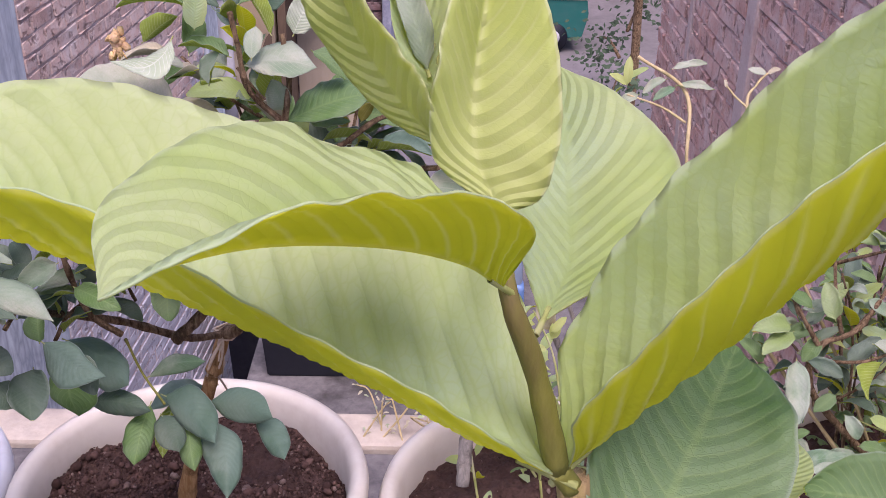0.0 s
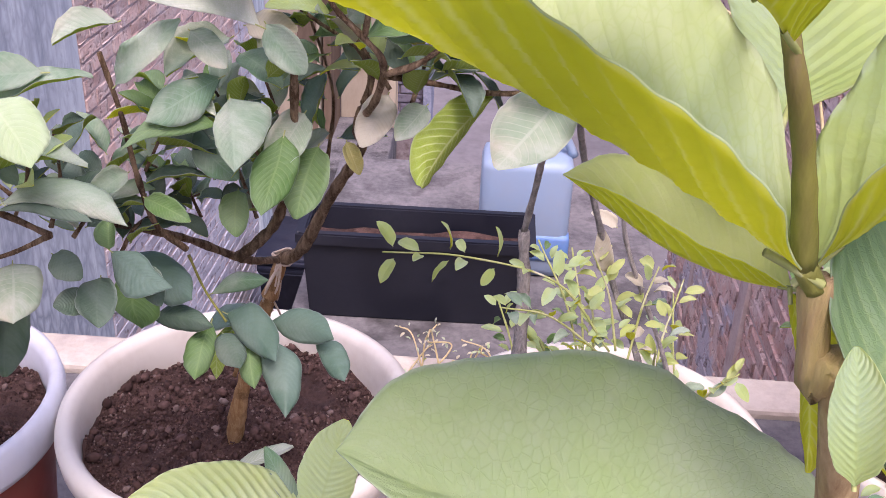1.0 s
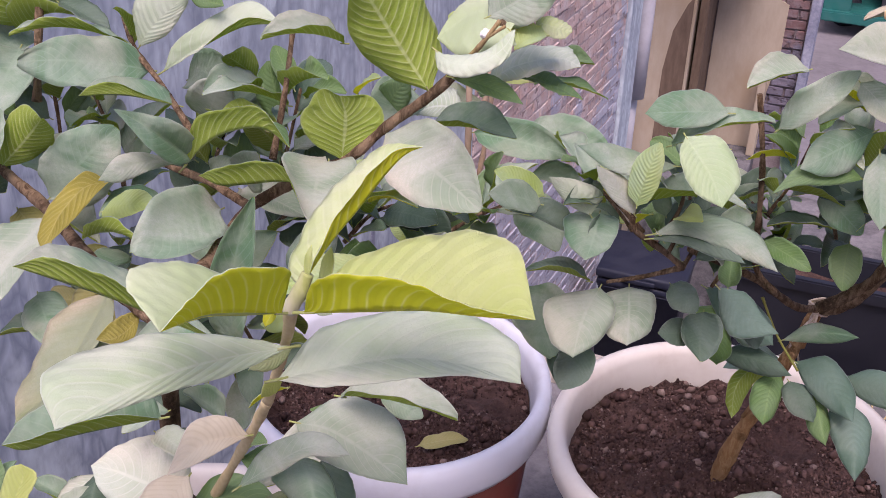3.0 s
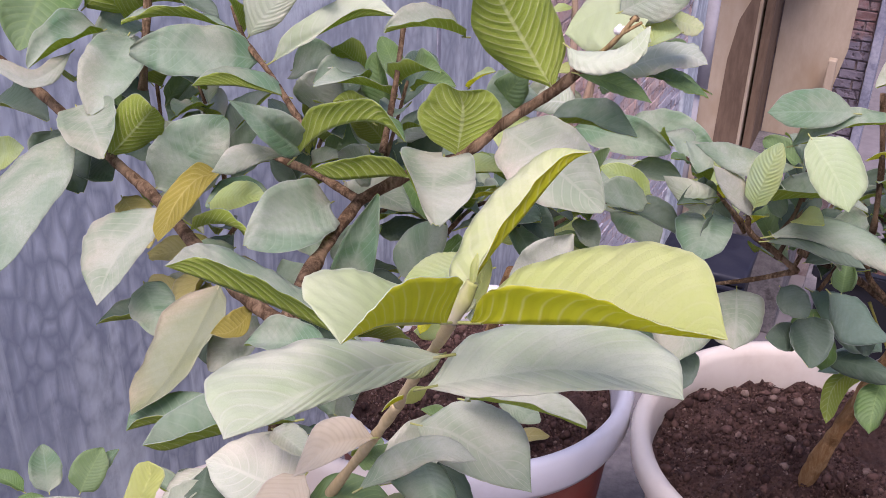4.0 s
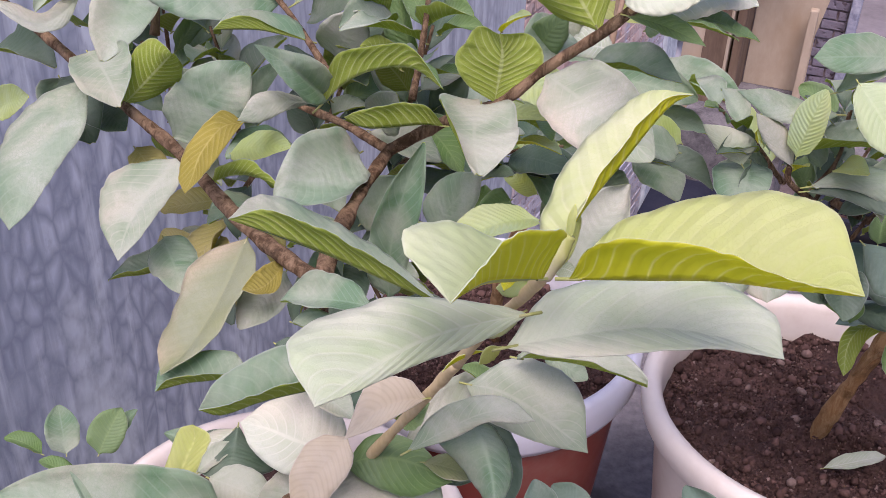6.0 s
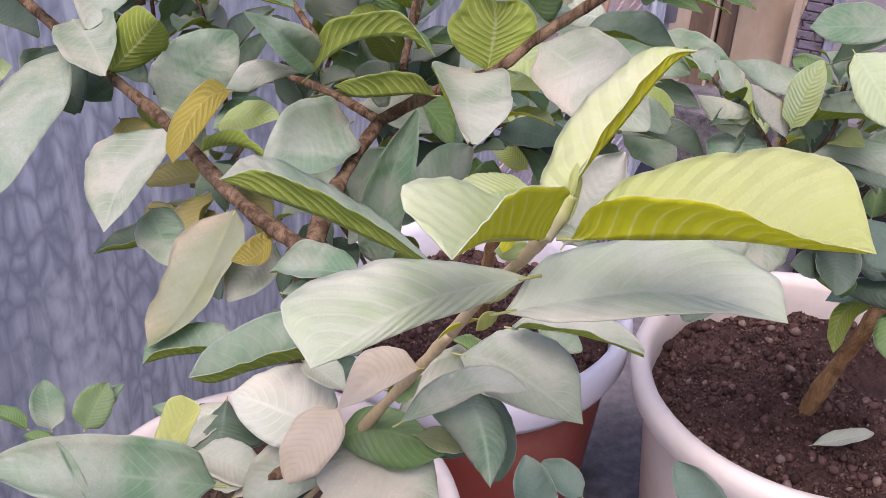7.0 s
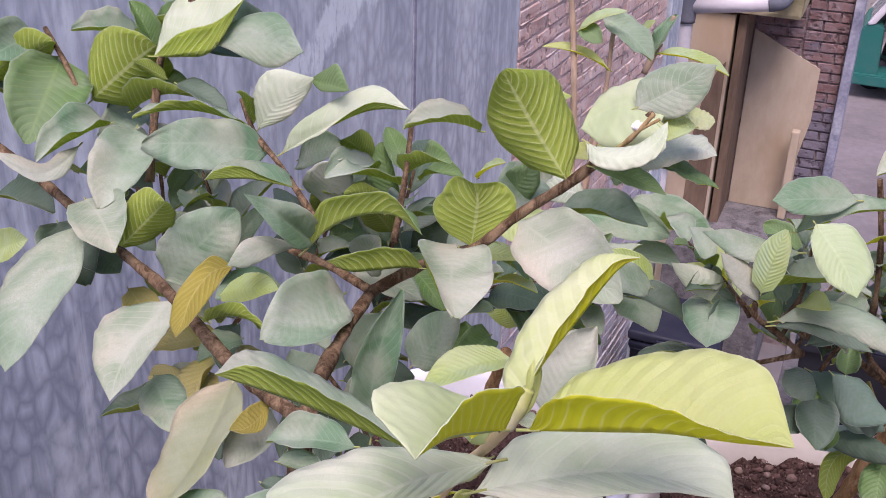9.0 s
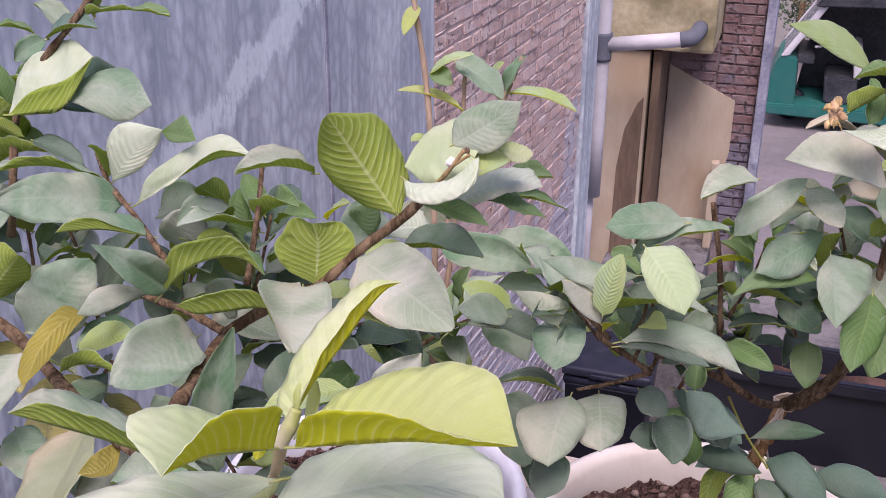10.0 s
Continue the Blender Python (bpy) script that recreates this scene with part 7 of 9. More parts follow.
blade(guava_small, [(-0.1879, 0.7582, 0.6180), (-0.1665, 0.7481, 0.6245), (-0.1454, 0.7363, 0.6277), (-0.1281, 0.7233, 0.6286)], [(-0.1669, 0.7592, 0.6328), (-0.1411, 0.7471, 0.6355)], [(-0.1690, 0.7436, 0.6116), (-0.1456, 0.7324, 0.6158)], 'teal', 40, 4)
blade(guava_small, [(-0.1495, 0.7529, 0.6075), (-0.1354, 0.7384, 0.6057), (-0.1254, 0.7234, 0.6028), (-0.1178, 0.7077, 0.5985)], [(-0.1275, 0.7471, 0.6093), (-0.1160, 0.7294, 0.6013)], [(-0.1437, 0.7386, 0.6018), (-0.1321, 0.7213, 0.5944)], 'teal', 40, 4)
blade(guava_small, [(-0.1867, 0.7516, 0.6053), (-0.1744, 0.7326, 0.5947), (-0.1678, 0.7133, 0.5836), (-0.1641, 0.6924, 0.5694)], [(-0.1605, 0.7397, 0.5954), (-0.1563, 0.7165, 0.5766)], [(-0.1927, 0.7335, 0.5923), (-0.1793, 0.7118, 0.5764)], 'teal', 40, 4)
blade(guava_small, [(-0.3102, 0.7811, 0.6629), (-0.2875, 0.7677, 0.6630), (-0.2648, 0.7520, 0.6587), (-0.2456, 0.7343, 0.6505)], [(-0.2816, 0.7772, 0.6682), (-0.2531, 0.7591, 0.6592)], [(-0.2970, 0.7641, 0.6517), (-0.2692, 0.7435, 0.6380)], 'teal', 40, 4)
blade(guava_small, [(-0.2928, 0.7760, 0.6530), (-0.2990, 0.7585, 0.6452), (-0.2983, 0.7409, 0.6375), (-0.2856, 0.7222, 0.6275)], [(-0.2839, 0.7625, 0.6400), (-0.2768, 0.7424, 0.6273)], [(-0.3158, 0.7626, 0.6489), (-0.3139, 0.7409, 0.6332)], 'green', 40, 4)
blade(guava_small, [(-0.2892, 0.7564, 0.6153), (-0.2693, 0.7479, 0.6247), (-0.2479, 0.7372, 0.6300), (-0.2269, 0.7248, 0.6320)], [(-0.2685, 0.7577, 0.6305), (-0.2441, 0.7454, 0.6327)], [(-0.2707, 0.7447, 0.6143), (-0.2455, 0.7339, 0.6193)], 'dark', 40, 4)
blade(guava_small, [(-0.2399, 0.7673, 0.6359), (-0.2213, 0.7619, 0.6514), (-0.2020, 0.7538, 0.6616), (-0.1835, 0.7439, 0.6685)], [(-0.2215, 0.7709, 0.6556), (-0.1997, 0.7614, 0.6633)], [(-0.2193, 0.7601, 0.6436), (-0.1986, 0.7520, 0.6539)], 'old', 40, 4)
blade(guava_small, [(-0.2279, 0.7527, 0.6077), (-0.2180, 0.7386, 0.6066), (-0.2092, 0.7247, 0.6058), (-0.2034, 0.7098, 0.6030)], [(-0.2120, 0.7469, 0.6094), (-0.2023, 0.7296, 0.6022)], [(-0.2318, 0.7401, 0.6052), (-0.2222, 0.7229, 0.5981)], 'dark', 40, 4)
blade(guava_small, [(-0.2068, 0.7518, 0.6059), (-0.2014, 0.7355, 0.6006), (-0.1969, 0.7194, 0.5956), (-0.1907, 0.7025, 0.5890)], [(-0.1948, 0.7416, 0.5991), (-0.1889, 0.7233, 0.5899)], [(-0.2108, 0.7360, 0.5971), (-0.2047, 0.7177, 0.5880)], 'olive', 40, 4)
branch(guava_small, [(-0.2625, 0.7906, 0.6591), (-0.2448, 0.7690, 0.6392), (-0.2226, 0.7487, 0.6217)], .0013, .0010, "twig", bark_olive)
branch(guava_small, [(-0.2604, 0.9062, 0.4480), (-0.2370, 0.8631, 0.5167), (-0.1833, 0.7478, 0.6197)], .0024, .0016, "twig", bark_tan)
branch(guava_small, [(-0.119, 0.794, 0.788), (-0.100, 0.755, 0.825), (-0.092, 0.729, 0.864), (-0.106, 0.718, 0.887), (-0.126, 0.709, 0.913), (-0.130, 0.703, 0.946), (-0.134, 0.704, 0.968)], .003, .0018)
branch(guava_small, [(-0.104, 0.718, 0.887), (-0.100, 0.722, 0.917), (-0.104, 0.727, 0.947)], .0026, .0018)
branch(guava_small, [(-0.091, 0.730, 0.855), (-0.067, 0.720, 0.868), (-0.043, 0.728, 0.884), (-0.028, 0.741, 0.886)], .0026, .0018)
blade(guava_small, [(-0.1739, 0.7048, 0.9487), (-0.1779, 0.6917, 0.941), (-0.1893, 0.6823, 0.9359), (-0.2113, 0.686, 0.9388)], [(-0.1693, 0.687, 0.9405), (-0.1772, 0.6713, 0.932)], [(-0.1831, 0.701, 0.9414), (-0.1946, 0.6948, 0.9383)], 'pale', 48, 5)
leaf(guava_small, (-0.166, 0.715, 0.969), (-0.208, 0.704, 0.970), (0.04, -0.04, 1.00), 0.39, 29, 0.08, 'green')
leaf(guava_small, (-0.159, 0.708, 0.955), (-0.155, 0.712, 0.984), (0.11, -0.99, 0.12), 0.55, 15, 0.05, 'fresh')
blade(guava_small, [(-0.1284, 0.7117, 0.9292), (-0.1134, 0.7096, 0.9337), (-0.0959, 0.7056, 0.9346), (-0.0778, 0.7, 0.9325)], [(-0.117, 0.7295, 0.9373), (-0.0967, 0.7271, 0.9412)], [(-0.1109, 0.6956, 0.9285), (-0.0916, 0.6913, 0.9289)], 'dust', 48, 5)
blade(guava_small, [(-0.1035, 0.7177, 0.8864), (-0.0818, 0.7168, 0.8976), (-0.0605, 0.7165, 0.9054), (-0.0415, 0.7183, 0.9088)], [(-0.0906, 0.7395, 0.9023), (-0.0678, 0.7399, 0.9116)], [(-0.0769, 0.7034, 0.8935), (-0.0543, 0.7027, 0.9007)], 'green', 48, 5)
blade(guava_small, [(-0.1209, 0.6991, 0.9376), (-0.1216, 0.7054, 0.9432), (-0.1214, 0.7128, 0.9486), (-0.1204, 0.7211, 0.9538)], [(-0.1264, 0.7041, 0.9428), (-0.1271, 0.7146, 0.95)], [(-0.1151, 0.7045, 0.9436), (-0.1152, 0.7147, 0.9502)], 'dust', 48, 5)
leaf(guava_small, (-0.084, 0.731, 0.934), (-0.061, 0.723, 0.917), (0.42, -0.46, 0.79), 0.67, 24, 0.08, 'green')
leaf(guava_small, (-0.106, 0.722, 0.894), (-0.112, 0.722, 0.916), (0.30, -0.95, 0.10), 0.8, 10, 0.05, 'old')
leaf(guava_small, (-0.041, 0.728, 0.863), (-0.001, 0.718, 0.864), (-0.10, -0.29, 0.95), 0.47, 29, 0.08, 'teal')
leaf(guava_small, (-0.138, 0.710, 0.936), (-0.172, 0.713, 0.942), (0.17, -0.11, 0.98), 0.39, 29, 0.08, 'green')
leaf(guava_small, (-0.153, 0.710, 0.916), (-0.145, 0.711, 0.939), (-0.57, -0.80, 0.21), 0.67, 29, 0.08, 'old')
leaf(guava_small, (-0.110, 0.717, 0.950), (-0.125, 0.729, 0.973), (0.54, 0.84, -0.07), 0.55, 15, 0.05, 'green')
leaf(guava_small, (-0.096, 0.727, 0.947), (-0.080, 0.731, 0.977), (-0.12, -0.97, 0.20), 0.6, 15, 0.05, 'pale')
leaf(guava_small, (-0.115, 0.734, 0.961), (-0.095, 0.733, 0.980), (-0.28, -0.93, 0.25), 0.5, 15, 0.05, 'teal')
leaf(guava_small, (-0.080, 0.731, 0.868), (-0.044, 0.731, 0.868), (-0.01, -0.10, 1.00), 0.45, 29, 0.08, 'dark')
leaf(guava_small, (-0.090, 0.737, 0.880), (-0.060, 0.737, 0.881), (-0.01, -0.45, 0.89), 0.4, 15, 0.05, 'olive')
leaf(guava_small, (-0.053, 0.747, 0.877), (-0.044, 0.744, 0.893), (-0.24, 0.93, 0.29), 0.6, 15, 0.05, 'olive')
leaf(guava_small, (-0.208, 0.759, 0.866), (-0.247, 0.721, 0.849), (-0.05, -0.38, 0.93), 0.56, 29, 0.08, 'old')
leaf(guava_small, (-0.204, 0.773, 0.849), (-0.168, 0.746, 0.835), (0.09, -0.35, 0.93), 0.62, 29, 0.08, 'old')
leaf(guava_small, (-0.139, 0.781, 0.850), (-0.173, 0.756, 0.834), (-0.42, -0.00, 0.91), 0.36, 15, 0.08, 'green')
leaf(guava_small, (-0.191, 0.776, 0.813), (-0.235, 0.733, 0.787), (0.26, -0.67, 0.69), 0.55, 12, 0.05, 'teal')
leaf(guava_small, (-0.157, 0.774, 0.803), (-0.178, 0.730, 0.771), (0.23, -0.63, 0.74), 0.55, 12, 0.05, 'dust')
leaf(guava_small, (-0.148, 0.781, 0.772), (-0.158, 0.733, 0.733), (0.12, -0.65, 0.75), 0.6, 12, 0.05, 'olive')
leaf(guava_small, (-0.094, 0.790, 0.816), (-0.111, 0.758, 0.785), (0.10, -0.72, 0.69), 0.62, 12, 0.05, 'dry')
leaf(guava_small, (-0.011, 0.800, 0.817), (-0.063, 0.721, 0.772), (-0.77, 0.61, -0.18), 0.4, 15, 0.06, 'green')
leaf(guava_small, (0.039, 0.768, 0.832), (-0.007, 0.717, 0.794), (0.09, -0.65, 0.76), 0.75, 12, 0.05, 'dust')
leaf(guava_small, (-0.096, 0.794, 0.864), (-0.011, 0.789, 0.877), (-0.03, 0.81, 0.58), 0.45, 12, 0.06, 'green')
leaf(guava_small, (-0.087, 0.803, 0.837), (-0.050, 0.795, 0.836), (-0.02, -0.21, 0.98), 0.56, 26, 0.08, 'dark')
leaf(guava_small, (-0.053, 0.785, 0.840), (0.004, 0.774, 0.849), (-0.20, -0.24, 0.95), 0.5, 26, 0.08, 'teal')
leaf(guava_small, (0.045, 0.732, 0.849), (0.094, 0.701, 0.826), (-0.19, -0.76, 0.62), 0.48, 15, 0.05, 'young')
leaf(guava_small, (0.042, 0.746, 0.853), (0.095, 0.744, 0.879), (-0.42, -0.34, 0.84), 0.56, 29, 0.08, 'old')
leaf(guava_small, (0.043, 0.742, 0.847), (-0.004, 0.738, 0.869), (0.43, -0.33, 0.84), 0.4, 15, 0.05, 'young')
leaf(guava_small, (-0.063, 0.780, 0.813), (-0.084, 0.755, 0.794), (0.09, -0.65, 0.76), 0.6, 12, 0.05, 'dust')
leaf(guava_small, (-0.127, 0.795, 0.772), (-0.115, 0.783, 0.749), (0.14, -0.85, 0.52), 0.5, 12, 0.05, 'yellow')
leaf(guava_small, (-0.154, 0.789, 0.787), (-0.144, 0.801, 0.826), (-0.40, -0.84, 0.37), 0.56, 26, 0.08, 'teal')
leaf(guava_small, (-0.117, 0.797, 0.834), (-0.138, 0.805, 0.870), (0.56, -0.69, 0.45), 0.67, 26, 0.08, 'old')
leaf(guava_small, (-0.197, 0.765, 0.874), (-0.158, 0.758, 0.875), (-0.14, -0.76, 0.63), 0.6, 12, 0.05, 'dry')
branch(guava_small, [(-0.212, 0.935, 0.575), (-0.187, 0.911, 0.603), (-0.152, 0.886, 0.679), (-0.123, 0.862, 0.736), (-0.119, 0.794, 0.788), (-0.108, 0.796, 0.831), (-0.132, 0.794, 0.870)], .0070, .0022, "limb", bark_brown)
branch(guava_small, [(-0.108, 0.796, 0.831), (-0.060, 0.789, 0.828), (-0.012, 0.791, 0.822), (0.042, 0.761, 0.839)], .0028, .002)
branch(guava_rear, [(-0.66, 0.97, 0.31), (-0.65, 0.95, 0.42), (-0.62, 0.92, 0.52)], 0.009, 0.007, "trunk", bark_tan)
branch(guava_rear, [(-0.526, 0.767, 0.657), (-0.522, 0.758, 0.732), (-0.519, 0.751, 0.789), (-0.525, 0.757, 0.878), (-0.531, 0.759, 0.934), (-0.537, 0.755, 0.980), (-0.543, 0.758, 1.015)], .0032, .002)
branch(guava_rear, [(-0.513, 0.763, 0.785), (-0.506, 0.779, 0.863), (-0.505, 0.786, 0.925)], .0026, .002)
branch(guava_rear, [(-0.480, 0.800, 0.890), (-0.470, 0.806, 0.918), (-0.462, 0.807, 0.938)], .003, .002)
leaf(guava_rear, (-0.526, 0.758, 0.930), (-0.492, 0.766, 0.948), (-0.36, -0.34, 0.87), 0.4, 15, 0.08, 'fresh')
leaf(guava_rear, (-0.525, 0.760, 0.932), (-0.505, 0.751, 0.925), (-0.07, -0.75, 0.66), 0.7, 12, 0.05, 'green')
leaf(guava_rear, (-0.514, 0.787, 0.934), (-0.470, 0.778, 0.909), (0.38, -0.40, 0.83), 0.56, 26, 0.08, 'old')
leaf(guava_rear, (-0.502, 0.774, 0.897), (-0.552, 0.754, 0.916), (0.34, 0.01, 0.94), 0.32, 15, 0.08, 'young')
leaf(guava_rear, (-0.471, 0.800, 0.908), (-0.413, 0.803, 0.898), (0.17, -0.09, 0.98), 0.32, 15, 0.08, 'fresh')
leaf(guava_rear, (-0.486, 0.801, 0.921), (-0.476, 0.800, 0.934), (-0.64, -0.66, 0.38), 0.6, 15, 0.05, 'fresh')
leaf(guava_rear, (-0.473, 0.800, 0.908), (-0.460, 0.807, 0.939), (-0.43, -0.82, 0.38), 0.39, 29, 0.08, 'old')
leaf(guava_rear, (-0.528, 0.756, 0.878), (-0.536, 0.741, 0.877), (0.11, -0.13, 0.98), 0.7, 15, 0.05, 'fresh')
leaf(guava_rear, (-0.536, 0.758, 0.984), (-0.540, 0.736, 0.966), (0.08, -0.65, 0.76), 0.45, 15, 0.05, 'young')
blade(guava_rear, [(-0.4303, 0.5248, 0.9163), (-0.4196, 0.5315, 0.9247), (-0.4053, 0.5418, 0.9289), (-0.394, 0.5518, 0.9284), (-0.3837, 0.5584, 0.9227)], [(-0.4307, 0.5433, 0.9226), (-0.4168, 0.5609, 0.931), (-0.3973, 0.5697, 0.9294), (-0.39, 0.5676, 0.9257)], [(-0.4213, 0.5162, 0.9208), (-0.409, 0.5207, 0.9248), (-0.3983, 0.5309, 0.9269), (-0.3897, 0.5445, 0.9239)], 'pale')
blade(guava_rear, [(-0.4236, 0.5454, 0.9157), (-0.4112, 0.5465, 0.9161), (-0.3967, 0.5474, 0.9127), (-0.3786, 0.55, 0.9059)], [(-0.4172, 0.5599, 0.9155), (-0.4072, 0.5636, 0.9154), (-0.391, 0.5599, 0.9096)], [(-0.4149, 0.5408, 0.9169), (-0.4035, 0.5393, 0.9156), (-0.3894, 0.5412, 0.9101)], 'green')
blade(guava_rear, [(-0.4403, 0.5388, 0.905), (-0.4374, 0.5384, 0.9066), (-0.4323, 0.5393, 0.909), (-0.4262, 0.5425, 0.9126)], [(-0.4407, 0.5451, 0.9055), (-0.437, 0.5478, 0.9077)], [(-0.4355, 0.5308, 0.905), (-0.4299, 0.5326, 0.9086)], 'green')
leaf(guava_rear, (-0.516, 0.758, 0.777), (-0.436, 0.759, 0.772), (0.05, -0.75, 0.65), 0.45, 12, 0.05, 'old')
blade(guava_rear, [(-0.4663, 0.5915, 0.8663), (-0.4749, 0.5852, 0.8713), (-0.484, 0.5767, 0.8729), (-0.4938, 0.5703, 0.8684)], [(-0.4669, 0.5698, 0.8713), (-0.4776, 0.5658, 0.8713)], [(-0.4801, 0.6096, 0.8741), (-0.4947, 0.6089, 0.8719)], 'pale')
leaf(guava_rear, (-0.491, 0.730, 0.750), (-0.449, 0.740, 0.742), (0.25, -0.26, 0.93), 0.5, 26, 0.08, 'old')
leaf(guava_rear, (-0.526, 0.758, 0.686), (-0.484, 0.751, 0.668), (0.21, -0.65, 0.73), 0.6, 12, 0.05, 'fresh')
leaf(guava_rear, (-0.537, 0.758, 0.695), (-0.574, 0.741, 0.709), (0.47, -0.37, 0.80), 0.6, 12, 0.05, 'fresh')
leaf(guava_rear, (-0.558, 0.756, 0.657), (-0.591, 0.754, 0.676), (0.41, -0.64, 0.65), 0.6, 12, 0.05, 'fresh')
leaf(guava_rear, (-0.594, 0.762, 0.695), (-0.607, 0.769, 0.718), (0.63, -0.58, 0.52), 0.67, 26, 0.08, 'old')
branch(guava_rear, [(-0.545, 0.801, 0.602), (-0.531, 0.806, 0.684), (-0.524, 0.819, 0.761), (-0.524, 0.827, 0.834)], .003, .002)
leaf(guava_rear, (-0.525, 0.821, 0.765), (-0.585, 0.798, 0.766), (0.12, -0.30, 0.95), 0.5, 26, 0.08, 'old')
leaf(guava_rear, (-0.505, 0.812, 0.745), (-0.406, 0.812, 0.751), (-0.06, -0.30, 0.95), 0.47, 26, 0.08, 'old')
leaf(guava_rear, (-0.494, 0.836, 0.799), (-0.556, 0.813, 0.801), (0.14, -0.30, 0.94), 0.4, 15, 0.05, 'young')
leaf(guava_rear, (-0.489, 0.837, 0.799), (-0.422, 0.836, 0.796), (0.05, 0.23, 0.97), 0.35, 15, 0.05, 'green')
leaf(guava_rear, (-0.485, 0.843, 0.808), (-0.440, 0.847, 0.821), (-0.22, -0.37, 0.91), 0.56, 26, 0.08, 'green')
leaf(guava_rear, (-0.483, 0.812, 0.698), (-0.441, 0.780, 0.669), (0.11, -0.57, 0.81), 0.7, 12, 0.05, 'old')
leaf(guava_rear, (-0.481, 0.823, 0.716), (-0.432, 0.821, 0.717), (-0.03, -0.29, 0.96), 0.56, 26, 0.08, 'old')
leaf(guava_rear, (-0.533, 0.795, 0.666), (-0.548, 0.748, 0.632), (0.35, -0.62, 0.71), 0.55, 12, 0.05, 'old')
leaf(guava_rear, (-0.593, 0.804, 0.700), (-0.535, 0.779, 0.680), (0.07, -0.53, 0.85), 0.55, 12, 0.05, 'green')
leaf(guava_rear, (-0.556, 0.801, 0.683), (-0.599, 0.778, 0.678), (-0.02, -0.18, 0.98), 0.56, 26, 0.08, 'green')
leaf(guava_rear, (-0.467, 0.782, 0.624), (-0.425, 0.734, 0.589), (0.13, -0.50, 0.85), 0.75, 12, 0.04, 'old')
leaf(guava_rear, (-0.421, 0.787, 0.616), (-0.418, 0.739, 0.556), (0.29, -0.74, 0.60), 0.55, 12, 0.04, 'dark')
leaf(guava_rear, (-0.602, 0.795, 0.747), (-0.521, 0.775, 0.727), (0.05, -0.60, 0.80), 0.5, 12, 0.05, 'fresh')
branch(guava_young, [(0.15, 0.28, 0.28), (0.115, 0.225, 0.65), (0.045, 0.141, 1.004), (0.034, 0.136, 1.035), (0.030, 0.135, 1.053)], 0.0036, 0.0030, "stem", bark_node, "brown fibrous stem")
branch(guava_young, [(0.030, 0.134, 1.052), (0.0275, 0.1335, 1.056)], 0.0021, 0.0018, "stem", bark_olive)
branch(guava_young, [(0.0275, 0.1335, 1.056), (0.023, 0.131, 1.075), (0.019, 0.129, 1.087), (0.0177, 0.1343, 1.0928), (0.0179, 0.1462, 1.0908)], .0018, .0012, "stem", bark_olive)
branch(guava_young, [(0.0179, 0.1476, 1.0902), (0.0127, 0.1525, 1.0966), (0.010, 0.160, 1.107), (0.006, 0.166, 1.116)], .0016, .0008)
blade(guava_young, [(0.0176, 0.1275, 1.0904), (0.0125, 0.1227, 1.0963), (0.0036, 0.1147, 1.1026), (-0.0078, 0.1031, 1.1086), (-0.0153, 0.0925, 1.1119), (-0.0202, 0.0858, 1.1120)], [(0.0206, 0.1196, 1.1036), (0.0099, 0.1074, 1.1127), (-0.0010, 0.0956, 1.1180), (-0.0104, 0.0881, 1.1166)], [(0.0078, 0.1340, 1.1032), (-0.0031, 0.1295, 1.1098), (-0.0150, 0.1181, 1.1160), (-0.0235, 0.1004, 1.1143)], 'fresh')
leaf(guava_young, (0.0267, 0.1325, 1.0565), (-0.0768, 0.1370, 1.1025), (0.40, -0.10, 0.91), 0.51, 42, 0.042, 'fresh', twist=-8)
leaf(guava_young, (0.0285, 0.1339, 1.0561), (0.0911, 0.1253, 1.1377), (-0.79, -0.18, 0.59), 0.43, 60, -0.019, 'fresh', twist=-5)
blade(guava_young, [(0.0256, 0.1512, 1.0709), (0.0312, 0.1668, 1.0729), (0.0324, 0.1849, 1.0775), (0.0327, 0.2031, 1.0825), (0.0319, 0.2228, 1.0903)], [(0.0230, 0.1676, 1.0744), (0.0215, 0.1861, 1.0799), (0.0241, 0.2061, 1.0883)], [(0.0427, 0.1657, 1.0751), (0.0520, 0.1836, 1.0839), (0.0442, 0.2025, 1.0901)], 'fresh')
leaf(guava_young, (0.038, 0.126, 1.038), (0.062, 0.167, 1.058), (-0.05, -0.42, 0.90), 0.62, 14, 0.05, 'green')
blade(guava_young, [(0.0094, 0.1524, 1.0996), (0.0027, 0.1529, 1.1073), (-0.0023, 0.1526, 1.1154), (-0.0058, 0.1526, 1.1243), (-0.0091, 0.1548, 1.1330)], [(0.0014, 0.1551, 1.1027), (-0.0064, 0.1553, 1.1119), (-0.0108, 0.1536, 1.1218)], [(0.0073, 0.1490, 1.1085), (0.0031, 0.1466, 1.1168), (-0.0026, 0.1464, 1.1253)], 'shoot')
blade(guava_young, [(0.0181, 0.1452, 1.0922), (0.0142, 0.1499, 1.1003), (0.0140, 0.1544, 1.1103), (0.0155, 0.1591, 1.1217), (0.0168, 0.1649, 1.1376)], [(0.0082, 0.1495, 1.0994), (0.0086, 0.1503, 1.1132), (0.0110, 0.1543, 1.1232)], [(0.0246, 0.1457, 1.0964), (0.0262, 0.1501, 1.1105), (0.0230, 0.1564, 1.1231)], 'shoot')
leaf(guava_young, (0.010, 0.157, 1.097), (0.002, 0.173, 1.125), (0.11, -0.84, 0.53), 0.35, 35, 0.08, 'fresh')
leaf(guava_young, (0.012, 0.160, 1.098), (0.013, 0.173, 1.125), (-0.03, -0.89, 0.45), 0.3, 35, 0.05, 'shoot')
